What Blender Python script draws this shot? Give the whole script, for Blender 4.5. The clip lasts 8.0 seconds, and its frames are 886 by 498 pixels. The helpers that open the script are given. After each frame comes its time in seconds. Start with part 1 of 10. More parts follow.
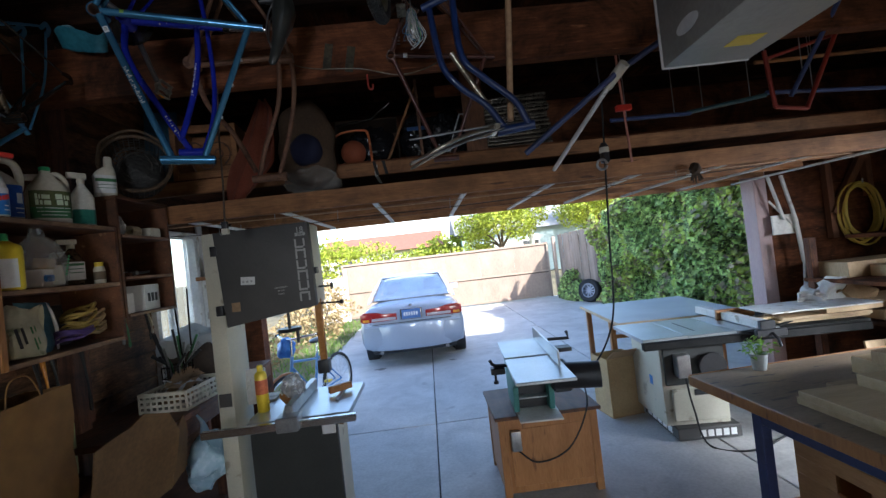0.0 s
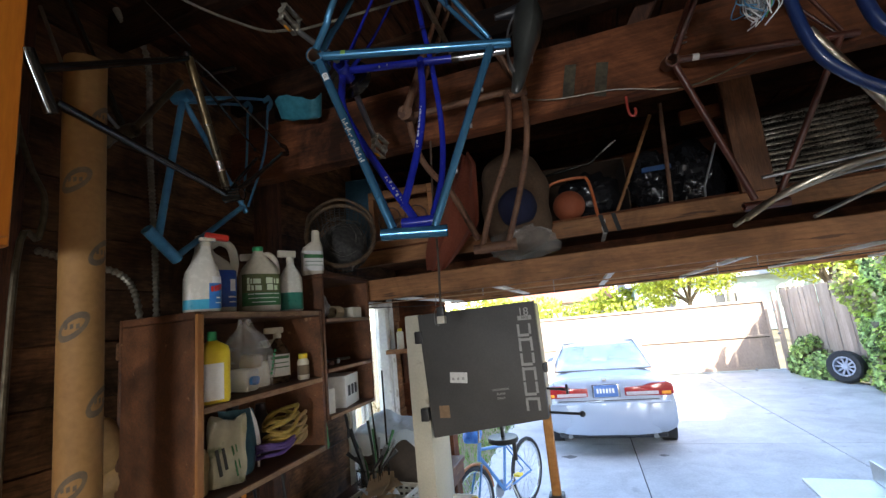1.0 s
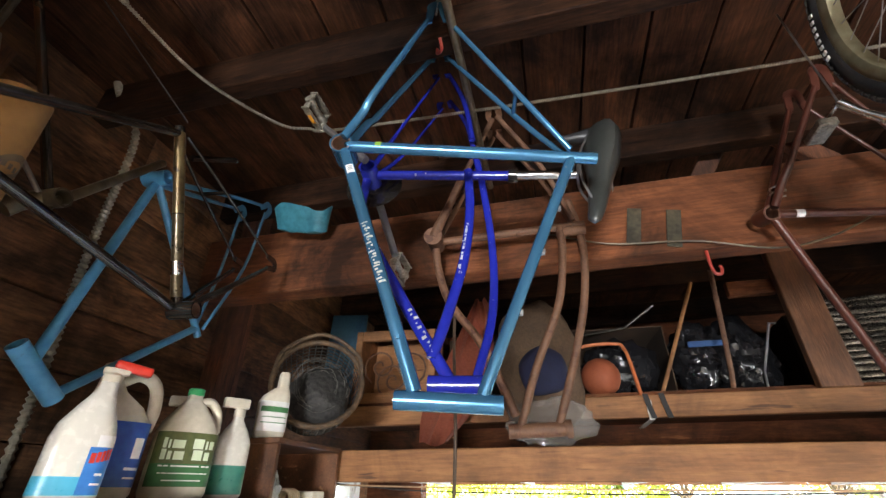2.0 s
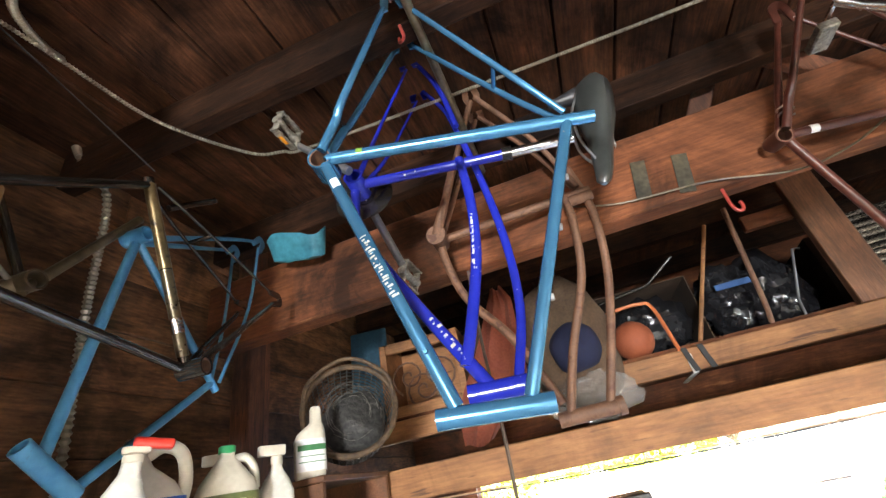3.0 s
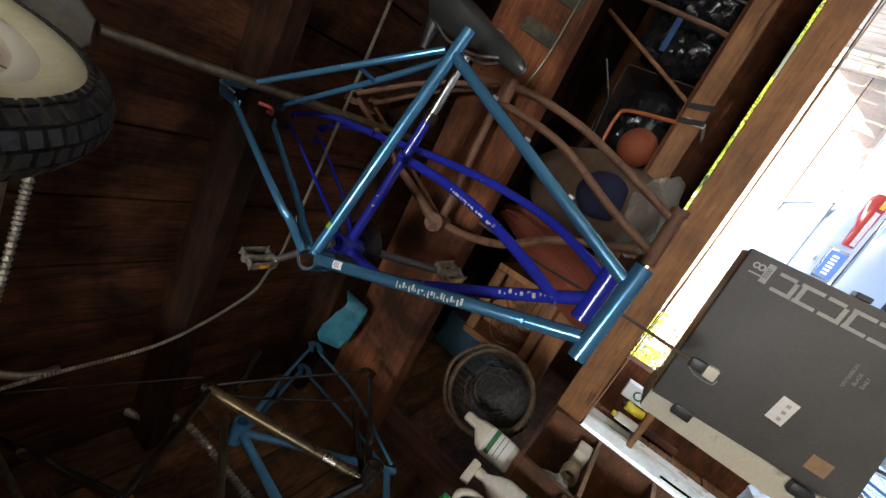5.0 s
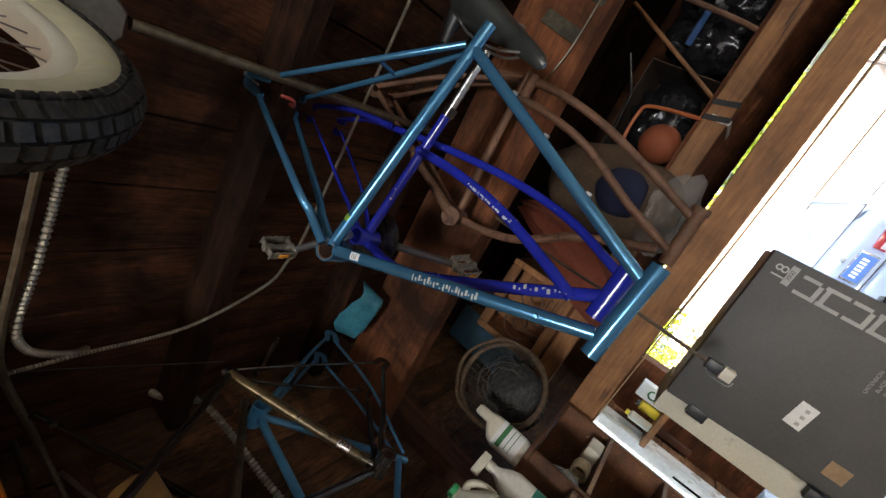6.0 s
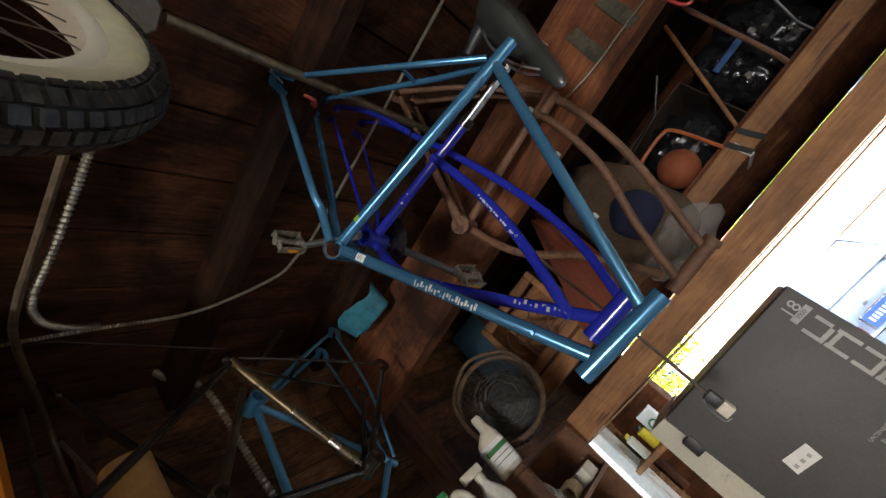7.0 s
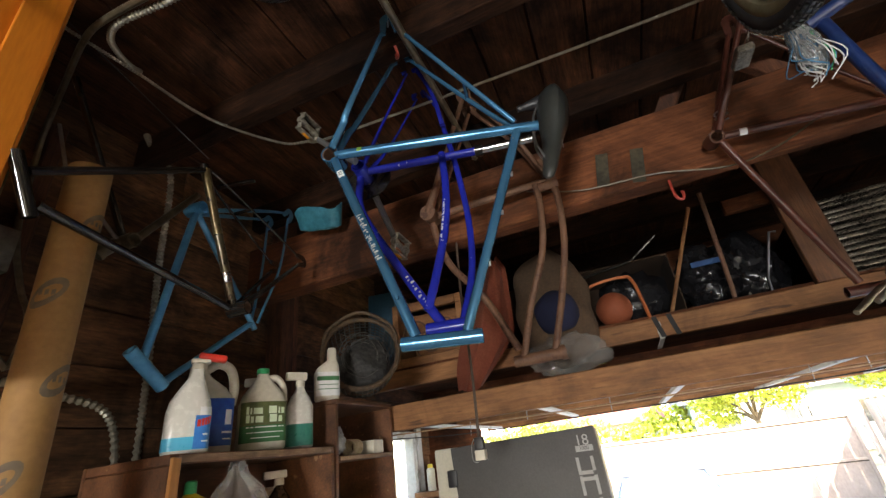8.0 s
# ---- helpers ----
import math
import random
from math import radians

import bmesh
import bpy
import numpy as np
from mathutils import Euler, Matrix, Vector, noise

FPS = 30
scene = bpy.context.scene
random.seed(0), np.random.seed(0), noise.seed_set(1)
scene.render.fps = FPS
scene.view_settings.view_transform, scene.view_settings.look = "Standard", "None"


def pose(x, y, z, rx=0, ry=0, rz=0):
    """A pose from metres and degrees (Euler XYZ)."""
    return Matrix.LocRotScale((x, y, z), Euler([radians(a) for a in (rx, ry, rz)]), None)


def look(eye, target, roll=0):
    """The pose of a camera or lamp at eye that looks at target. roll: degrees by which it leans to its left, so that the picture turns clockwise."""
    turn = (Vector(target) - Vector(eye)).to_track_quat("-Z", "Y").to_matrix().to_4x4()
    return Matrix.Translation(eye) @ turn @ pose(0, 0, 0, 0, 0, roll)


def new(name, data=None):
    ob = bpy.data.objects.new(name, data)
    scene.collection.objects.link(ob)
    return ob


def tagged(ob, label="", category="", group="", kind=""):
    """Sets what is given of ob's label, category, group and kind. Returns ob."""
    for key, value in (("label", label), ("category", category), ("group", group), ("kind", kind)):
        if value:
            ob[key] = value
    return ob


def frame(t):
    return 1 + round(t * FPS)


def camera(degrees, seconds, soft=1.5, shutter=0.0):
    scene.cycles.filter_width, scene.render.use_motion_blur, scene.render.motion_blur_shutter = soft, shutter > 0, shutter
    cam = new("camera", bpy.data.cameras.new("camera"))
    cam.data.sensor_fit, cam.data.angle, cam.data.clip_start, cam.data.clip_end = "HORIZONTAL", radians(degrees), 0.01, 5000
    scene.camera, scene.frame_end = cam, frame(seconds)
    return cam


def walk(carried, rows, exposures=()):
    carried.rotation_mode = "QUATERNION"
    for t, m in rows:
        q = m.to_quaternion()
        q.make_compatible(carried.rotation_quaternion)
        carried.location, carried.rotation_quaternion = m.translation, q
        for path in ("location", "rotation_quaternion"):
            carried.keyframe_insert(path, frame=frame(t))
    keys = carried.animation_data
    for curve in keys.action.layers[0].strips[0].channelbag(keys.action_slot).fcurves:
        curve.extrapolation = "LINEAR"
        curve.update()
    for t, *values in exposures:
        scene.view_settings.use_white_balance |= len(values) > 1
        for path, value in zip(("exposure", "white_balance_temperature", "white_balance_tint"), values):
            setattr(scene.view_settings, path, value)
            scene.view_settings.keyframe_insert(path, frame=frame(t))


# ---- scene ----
cam = camera(92.6, 8.0, soft=1.45)
PATH = [
    (0, (0.098, 0.382, 1.784), (0.178, 2.381, 1.812), -6.5),
    (0.3, (-0.065, 0.571, 1.871), (-0.323, 2.552, 1.971), -6.6),
    (0.5, (-0.152, 0.71, 1.915), (-0.611, 2.65, 2.079), -6.8),
    (0.6, (-0.185, 0.758, 1.933), (-0.733, 2.672, 2.127), -6.8),
    (0.8, (-0.289, 0.913, 1.989), (-0.878, 2.807, 2.242), -5.7),
    (1, (-0.386, 1.011, 2.023), (-0.976, 2.891, 2.362), -5.6),
    (1.2, (-0.485, 1.121, 2.042), (-1.010, 2.992, 2.514), -2.9),
    (1.5, (-0.598, 1.241, 2.074), (-1.072, 3.067, 2.738), -0.0),
    (1.7, (-0.630, 1.287, 2.117), (-1.063, 3.040, 2.977), 0.9),
    (2, (-0.645, 1.369, 2.152), (-1.062, 3.055, 3.143), 0.2),
    (2.2, (-0.653, 1.424, 2.168), (-1.076, 3.075, 3.215), 0.7),
    (3.3, (-0.683, 1.421, 2.217), (-1.076, 3.149, 3.143), -19.9),
    (3.5, (-0.688, 1.414, 2.233), (-1.047, 3.168, 3.126), -24.7),
    (4, (-0.708, 1.404, 2.231), (-1.023, 3.19, 3.075), -28.4),
    (4.2, (-0.705, 1.394, 2.222), (-1.015, 3.175, 3.076), -29.0),
    (4.5, (-0.683, 1.375, 2.246), (-1.043, 3.145, 3.106), -42.3),
    (4.7, (-0.668, 1.368, 2.256), (-1.088, 3.128, 3.106), -49.1),
    (5, (-0.648, 1.367, 2.266), (-1.209, 3.104, 3.083), -55.8),
    (5.2, (-0.651, 1.366, 2.265), (-1.253, 3.086, 3.09), -57.0),
    (6.5, (-0.635, 1.358, 2.26), (-1.272, 3.038, 3.138), -51.2),
    (7, (-0.628, 1.363, 2.249), (-1.256, 3.025, 3.166), -48.5),
    (7.2, (-0.636, 1.358, 2.238), (-1.212, 3.032, 3.168), -43.4),
    (7.5, (-0.612, 1.333, 2.185), (-1.188, 3.011, 3.108), -30.1),
    (7.7, (-0.576, 1.291, 2.128), (-1.130, 2.974, 3.056), -19.7),
    (8, (-0.467, 1.217, 2.042), (-1.061, 2.915, 2.917), -7.8),
]
EXPOSURES = [(0, 2.05, 6050, 11), (0.5, 2.4, 6350, 12), (1.0, 3.0, 6650, 12), (1.5, 3.55, 6850, 13), (2.0, 4.73, 7000, 14), (2.2, 4.98, 7000, 13), (3.3, 5.42, 6900, 12), (3.5, 5.32, 6900, 12), (4.0, 4.26, 6850, 12), (4.5, 3.7, 6950, 13), (5.0, 3.65, 7050, 13), (6.5, 3.55, 7050, 13), (7.0, 3.6, 7150, 13), (7.5, 3.7, 7250, 13), (8.0, 3.87, 7350, 13)]
walk(cam, [(t, look(eye, target, roll)) for t, eye, target, roll in PATH], EXPOSURES)

# daylight: a clear sky and a sun behind the garage, to its right
SUN = Vector((1.02, -1.24, 1.0)).normalized()
world = bpy.data.worlds.new("sky")
scene.world = world
world.use_nodes = True
wn = world.node_tree
sky = wn.nodes.new("ShaderNodeTexSky")
sky.sky_type = "NISHITA"
sky.sun_disc = False
sky.sun_elevation = math.asin(SUN.z)
sky.sun_rotation = math.atan2(SUN.x, SUN.y)
bg = wn.nodes["Background"]
bg.inputs["Strength"].default_value = 0.15
wn.links.new(sky.outputs[0], bg.inputs["Color"])
sun = new("sun", bpy.data.lights.new("sun", "SUN"))
sun.data.energy, sun.data.angle, sun.data.color = 3.0, radians(0.53), (1.0, 0.95, 0.87)
sun.matrix_world = look(SUN * 30, (0, 0, 0))


def fill_light(name, at, to, wide, high, watts, spread=180):
    lamp = new(name, bpy.data.lights.new(name, "AREA"))
    lamp.data.shape, lamp.data.size, lamp.data.size_y = "RECTANGLE", wide, high
    lamp.data.energy, lamp.data.color = watts, (0.86, 0.93, 1.0)
    lamp.data.spread = radians(spread)
    lamp.matrix_world = look(at, to)
    return lamp


# fill lamps added behind the camera, where no doorway or window is seen
fill_light("rear_door_daylight", (2.6, -2.62, 1.2), (2.4, 1.0, -1.0), 1.1, 1.7, 7, 82)
fill_light("rear_window_daylight", (-0.6, -2.62, 1.75), (-0.9, 2.2, 2.9), 0.8, 0.7, 3.0, 90)

# fill lamp added at an unseen opening in the right wall, over the work bench
fill_light("side_window_daylight", (5.06, 1.6, 1.65), (3.3, 3.3, 0.5), 1.1, 0.8, 15, 88)


# ---- building helpers ----
def thing(name, label, category, at=None, group="", kind=""):
    ob = new(name)
    ob.empty_display_size = 0.05
    if at is not None:
        ob.matrix_world = at if isinstance(at, Matrix) else pose(*at)
    return tagged(ob, label, category, group, kind)


def part(name, bm, material, parent=None, label="", smooth=True):
    me = bpy.data.meshes.new(name)
    bm.normal_update()
    bm.to_mesh(me)
    bm.free()
    me.materials.append(material)
    if smooth:
        me.polygons.foreach_set("use_smooth", [True] * len(me.polygons))
        me.set_sharp_from_angle(angle=radians(38))
    ob = new(name, me)
    if parent is not None:
        ob.parent = parent
    if label:
        tagged(ob, label)
    return ob


def setting(name, bm, material, label, category, kind="structure", smooth=True):
    return tagged(part(name, bm, material, None, "", smooth), label, category, "", kind)


def box(bm, lo, hi, bevel=0.0, m=None, seg=1):
    lo, hi = Vector(lo), Vector(hi)
    mat = Matrix.LocRotScale((lo + hi) / 2, None, hi - lo)
    if m is not None:
        mat = m @ mat
    r = bmesh.ops.create_cube(bm, size=1.0, matrix=mat)
    if bevel > 0:
        edges = list({e for v in r["verts"] for e in v.link_edges})
        bmesh.ops.bevel(bm, geom=edges, offset=bevel, segments=seg, affect="EDGES", profile=0.6)
    return bm


def axes(p, q):
    d = (Vector(q) - Vector(p)).normalized()
    a = d.orthogonal().normalized()
    return d, a, d.cross(a)


def rings(bm, loops, closed_ends=True, cyclic=False):
    """Skins a row of point loops of equal length."""
    vs = [[bm.verts.new(p) for p in loop] for loop in loops]
    n = len(vs[0])
    pairs = list(zip(vs, vs[1:])) + ([(vs[-1], vs[0])] if cyclic else [])
    for a, b in pairs:
        for i in range(n):
            j = (i + 1) % n
            bm.faces.new((a[i], a[j], b[j], b[i]))
    if closed_ends and not cyclic:
        bm.faces.new(reversed(vs[0]))
        bm.faces.new(vs[-1])
    return bm


def tube(bm, pts, r, seg=12, ends=True, cyclic=False, flat=1.0):
    """A round bar along points; r is one radius or one for each point."""
    pts = [Vector(p) for p in pts]
    n = len(pts)
    radii = [r] * n if isinstance(r, (int, float)) else list(np.interp(np.linspace(0, 1, n), np.linspace(0, 1, len(r)), r))
    loops, a = [], None
    for i, p in enumerate(pts):
        if cyclic:
            d = (pts[(i + 1) % n] - pts[i - 1]).normalized()
        else:
            d = (pts[min(i + 1, n - 1)] - pts[max(i - 1, 0)]).normalized()
        a = d.orthogonal().normalized() if a is None else (a - d * a.dot(d)).normalized()
        b = d.cross(a)
        loops.append([p + (a * math.cos(2 * math.pi * k / seg) + b * flat * math.sin(2 * math.pi * k / seg)) * radii[i] for k in range(seg)])
    return rings(bm, loops, ends, cyclic)


def pipe(bm, p, q, ro, ri, seg=20):
    """An open pipe with a wall."""
    p, q = Vector(p), Vector(q)
    d, a, b = axes(p, q)
    circ = lambda c, r: [c + (a * math.cos(2 * math.pi * k / seg) + b * math.sin(2 * math.pi * k / seg)) * r for k in range(seg)]
    return rings(bm, [circ(p, ri), circ(p, ro), circ(q, ro), circ(q, ri)], False, True)


def spline(pts, steps=8):
    """Points on a smooth line through the given ones."""
    p = [Vector(v) for v in pts]
    p = [p[0] * 2 - p[1]] + p + [p[-1] * 2 - p[-2]]
    out = []
    for i in range(1, len(p) - 2):
        for s in range(steps):
            t = s / steps
            out.append(0.5 * (2 * p[i] + (p[i + 1] - p[i - 1]) * t + (2 * p[i - 1] - 5 * p[i] + 4 * p[i + 1] - p[i + 2]) * t * t + (3 * p[i] - p[i - 1] - 3 * p[i + 1] + p[i + 2]) * t ** 3))
    return out + [p[-2]]


def lathe(bm, profile, seg=24, m=None, squash=1.0):
    """Turns (radius, height) pairs round z."""
    m = m or Matrix.Identity(4)
    loops = [[m @ Vector((max(r, 1e-4) * math.cos(2 * math.pi * k / seg), squash * max(r, 1e-4) * math.sin(2 * math.pi * k / seg), z)) for k in range(seg)] for r, z in profile]
    return rings(bm, loops)


def slab(bm, outline, z0, z1, bevel=0.0, m=None):
    """An upright prism over a flat outline."""
    m = m or Matrix.Identity(4)
    vs = [bm.verts.new(m @ Vector((x, y, z0))) for x, y in outline]
    f = bm.faces.new(vs)
    r = bmesh.ops.extrude_face_region(bm, geom=[f])
    up = [v for v in r["geom"] if isinstance(v, bmesh.types.BMVert)]
    bmesh.ops.translate(bm, verts=up, vec=m.to_3x3() @ Vector((0, 0, z1 - z0)))
    bmesh.ops.recalc_face_normals(bm, faces=bm.faces[:])
    if bevel:
        edges = [e for e in bm.edges if e.is_valid and len(e.link_faces) == 2 and e.calc_face_angle(0) > 0.6 and (e.verts[0] in up or e.verts[0] in vs or e.verts[1] in up)]
        bmesh.ops.bevel(bm, geom=edges, offset=bevel, segments=2, affect="EDGES", profile=0.6)
    return bm


def rough_up(bm, amount, scale=6.0, seed=0.0):
    for v in bm.verts:
        v.co += noise.noise_vector(v.co * scale + Vector((seed, seed, seed))) * amount
    return bm


def crumple(bm, centre, r, deep=0.22, seed=0.0, scale=1.6):
    """Creased folds: ridges of a noise, along the way out from the centre."""
    c = Vector(centre)
    for v in bm.verts:
        d = v.co - c
        u = d.normalized()
        q = u * scale + Vector((seed, seed * 0.7, -seed))
        fold = (abs(noise.noise(q)) + 0.5 * abs(noise.noise(q * 2.3)) + 0.25 * abs(noise.noise(q * 4.9))) * 1.2 - 0.35
        v.co += u * (r * deep * fold)
    return bm


def B():
    return bmesh.new()


def text_mesh(words, size, depth=0.0008):
    cu = bpy.data.curves.new("lettering", "FONT")
    cu.body, cu.size, cu.extrude, cu.align_x, cu.align_y = words, size, depth, "CENTER", "CENTER"
    ob = bpy.data.objects.new("lettering", cu)
    me = bpy.data.meshes.new_from_object(ob)
    bm = bmesh.new()
    bm.from_mesh(me)
    bpy.data.objects.remove(ob)
    return bm


# ---- materials ----
def surface(name, dark, light, rough=0.6, scale=8.0, metal=0.0, bump=0.15, stretch=(1, 1, 1), fine=60.0, spots=None, spot_amount=0.0, spread=0.0, coat=0.0, spec=0.5, clear=0.0, fuzz=0.0, hot=(0.35, 0.65), grime=0.0, uneven=1.0, streaks=0.0):
    """Two noises, coarse and fine, between two colours; optional spots of a third; optional spread from object to object."""
    mt = bpy.data.materials.new(name)
    mt.use_nodes = True
    nt = mt.node_tree
    L, N = nt.links.new, nt.nodes.new
    bsdf = nt.nodes["Principled BSDF"]
    co = N("ShaderNodeTexCoord")
    mp = N("ShaderNodeMapping")
    mp.inputs["Scale"].default_value = stretch
    L(co.outputs["Object"], mp.inputs["Vector"])
    info = N("ShaderNodeObjectInfo")
    shift = N("ShaderNodeVectorMath")
    shift.operation = "MULTIPLY_ADD"
    L(info.outputs["Random"], shift.inputs[0])
    shift.inputs[1].default_value = (37.0, 23.0, 51.0)
    L(mp.outputs[0], shift.inputs[2])
    big = N("ShaderNodeTexNoise")
    big.inputs["Scale"].default_value, big.inputs["Detail"].default_value = scale, 6.0
    small = N("ShaderNodeTexNoise")
    small.inputs["Scale"].default_value, small.inputs["Detail"].default_value = fine, 4.0
    L(shift.outputs[0], big.inputs["Vector"])
    L(shift.outputs[0], small.inputs["Vector"])
    add = N("ShaderNodeMath")
    add.operation = "MULTIPLY_ADD"
    L(small.outputs["Fac"], add.inputs[0])
    add.inputs[1].default_value = 0.45
    half = N("ShaderNodeMath")
    half.operation = "MULTIPLY"
    L(big.outputs["Fac"], half.inputs[0])
    half.inputs[1].default_value = 0.55
    L(half.outputs[0], add.inputs[2])
    ramp = N("ShaderNodeMapRange")
    ramp.inputs["From Min"].default_value, ramp.inputs["From Max"].default_value = hot
    L(add.outputs[0], ramp.inputs["Value"])
    mix = N("ShaderNodeMix")
    mix.data_type = "RGBA"
    mix.inputs["A"].default_value, mix.inputs["B"].default_value = (*dark, 1), (*light, 1)
    L(ramp.outputs[0], mix.inputs["Factor"])
    colour = mix.outputs["Result"]
    if spots:
        sn = N("ShaderNodeTexNoise")
        sn.inputs["Scale"].default_value, sn.inputs["Detail"].default_value = scale * 2.3, 8.0
        L(shift.outputs[0], sn.inputs["Vector"])
        sr = N("ShaderNodeMapRange")
        sr.inputs["From Min"].default_value, sr.inputs["From Max"].default_value = 0.62 - spot_amount * 0.3, 0.68 - spot_amount * 0.3
        L(sn.outputs["Fac"], sr.inputs["Value"])
        m2 = N("ShaderNodeMix")
        m2.data_type = "RGBA"
        L(sr.outputs[0], m2.inputs["Factor"])
        L(colour, m2.inputs["A"])
        m2.inputs["B"].default_value = (*spots, 1)
        colour = m2.outputs["Result"]
    if spread:
        hs = N("ShaderNodeHueSaturation")
        rr = N("ShaderNodeMapRange")
        rr.inputs["To Min"].default_value, rr.inputs["To Max"].default_value = 1 - spread, 1 + spread
        L(info.outputs["Random"], rr.inputs["Value"])
        L(rr.outputs[0], hs.inputs["Value"])
        L(colour, hs.inputs["Color"])
        colour = hs.outputs[0]
    if grime:
        gn = N("ShaderNodeTexNoise")
        gn.inputs["Scale"].default_value, gn.inputs["Detail"].default_value = 2.6, 9.0
        gn.inputs["Roughness"].default_value, gn.inputs["Distortion"].default_value = 0.68, 0.6
        L(co.outputs["Object"], gn.inputs["Vector"])
        gr = N("ShaderNodeMapRange")
        gr.inputs["From Min"].default_value, gr.inputs["From Max"].default_value = 0.36, 0.62
        gr.inputs["To Min"].default_value, gr.inputs["To Max"].default_value = 1 - grime, 1 + 0.6 * grime
        L(gn.outputs["Fac"], gr.inputs["Value"])
        gh = N("ShaderNodeHueSaturation")
        L(gr.outputs[0], gh.inputs["Value"])
        L(colour, gh.inputs["Color"])
        colour = gh.outputs[0]
    if streaks:
        kn = N("ShaderNodeTexNoise")
        kn.inputs["Scale"].default_value, kn.inputs["Detail"].default_value = scale * 5.5, 10.0
        kn.inputs["Roughness"].default_value = 0.72
        L(shift.outputs[0], kn.inputs["Vector"])
        kr = N("ShaderNodeMapRange")
        kr.inputs["From Min"].default_value, kr.inputs["From Max"].default_value = 0.38, 0.60
        kr.inputs["To Min"].default_value, kr.inputs["To Max"].default_value = 1 + 0.9 * streaks, 1 - 0.6 * streaks
        L(kn.outputs["Fac"], kr.inputs["Value"])
        kh = N("ShaderNodeHueSaturation")
        L(kr.outputs[0], kh.inputs["Value"])
        L(colour, kh.inputs["Color"])
        colour = kh.outputs[0]
    L(colour, bsdf.inputs["Base Color"])
    rg = N("ShaderNodeMapRange")
    rg.inputs["To Min"].default_value, rg.inputs["To Max"].default_value = max(rough - 0.1 * uneven, 0.02), min(rough + 0.12 * uneven, 1)
    L(small.outputs["Fac"], rg.inputs["Value"])
    L(rg.outputs[0], bsdf.inputs["Roughness"])
    bsdf.inputs["Metallic"].default_value = metal
    bsdf.inputs["Specular IOR Level"].default_value = spec
    bsdf.inputs["Coat Weight"].default_value = coat
    bsdf.inputs["Transmission Weight"].default_value = clear
    bsdf.inputs["Sheen Weight"].default_value = fuzz
    if bump:
        bn = N("ShaderNodeBump")
        bn.inputs["Strength"].default_value, bn.inputs["Distance"].default_value = bump, 0.01
        L(add.outputs[0], bn.inputs["Height"])
        L(bn.outputs[0], bsdf.inputs["Normal"])
    return mt


OLD_WOOD_X = surface("old_redwood_along_x", (0.062, 0.020, 0.008), (0.135, 0.046, 0.018), 0.78, 2.2, stretch=(0.8, 7, 7), fine=14, bump=0.5, spread=0.25, spots=(0.21, 0.085, 0.035), spot_amount=-0.16, hot=(0.34, 0.68), spec=0.25, streaks=0.30, grime=0.78)
OLD_WOOD_Y = surface("old_redwood_along_y", (0.045, 0.016, 0.009), (0.15, 0.058, 0.030), 0.75, 5, stretch=(9, 0.7, 9), fine=30, bump=0.35, spread=0.3, spots=(0.025, 0.011, 0.007), spot_amount=-0.08, streaks=0.25, grime=0.60)
OLD_WOOD_Z = surface("old_redwood_along_z", (0.055, 0.019, 0.010), (0.17, 0.066, 0.032), 0.75, 5, stretch=(9, 9, 0.7), fine=30, bump=0.35, spread=0.25, spots=(0.025, 0.011, 0.007), spot_amount=-0.08, streaks=0.25, grime=0.60)
FIR_X = surface("bare_fir_along_x", (0.24, 0.098, 0.034), (0.39, 0.175, 0.066), 0.68, 2.4, stretch=(0.7, 7, 7), fine=14, bump=0.4, spread=0.15, spots=(0.12, 0.048, 0.02), spot_amount=-0.06, hot=(0.34, 0.68), streaks=0.20, grime=0.42)
FIR_Y = surface("bare_fir_along_y", (0.3, 0.17, 0.09), (0.5, 0.32, 0.18), 0.65, 4, stretch=(8, 0.6, 8), fine=30, bump=0.25, spread=0.15)
FIR_Z = surface("bare_fir_along_z", (0.10, 0.040, 0.017), (0.20, 0.085, 0.037), 0.65, 4, stretch=(6, 6, 0.7), fine=24, bump=0.45, spread=0.15, hot=(0.38, 0.64), streaks=0.20, grime=0.40)
SHELF_WOOD = surface("brown_shelf_wood", (0.07, 0.026, 0.011), (0.18, 0.072, 0.030), 0.55, 2.5, stretch=(6, 0.8, 6), fine=30, bump=0.2, spread=0.12, spots=(0.27, 0.15, 0.075), spot_amount=-0.16, grime=0.5)
CONCRETE = surface("driveway_concrete", (0.41, 0.40, 0.39), (0.57, 0.56, 0.54), 0.6, 1.2, fine=40, bump=0.06, spread=0.05, spots=(0.36, 0.35, 0.34), spot_amount=-0.12, grime=0.14)
EARTH = surface("dry_earth", (0.10, 0.085, 0.05), (0.24, 0.2, 0.12), 0.95, 0.8, fine=12, bump=0.5)
WHITE_PAINT = surface("old_white_paint", (0.62, 0.6, 0.56), (0.8, 0.78, 0.74), 0.5, 5, fine=40, bump=0.1, spots=(0.45, 0.4, 0.33), spot_amount=0.05)


def clear_glass(name, colour):
    mt = bpy.data.materials.new(name)
    mt.use_nodes = True
    b = mt.node_tree.nodes["Principled BSDF"]
    b.inputs["Base Color"].default_value = (*colour, 1)
    b.inputs["Roughness"].default_value = 0.0
    b.inputs["Transmission Weight"].default_value = 1.0
    return mt


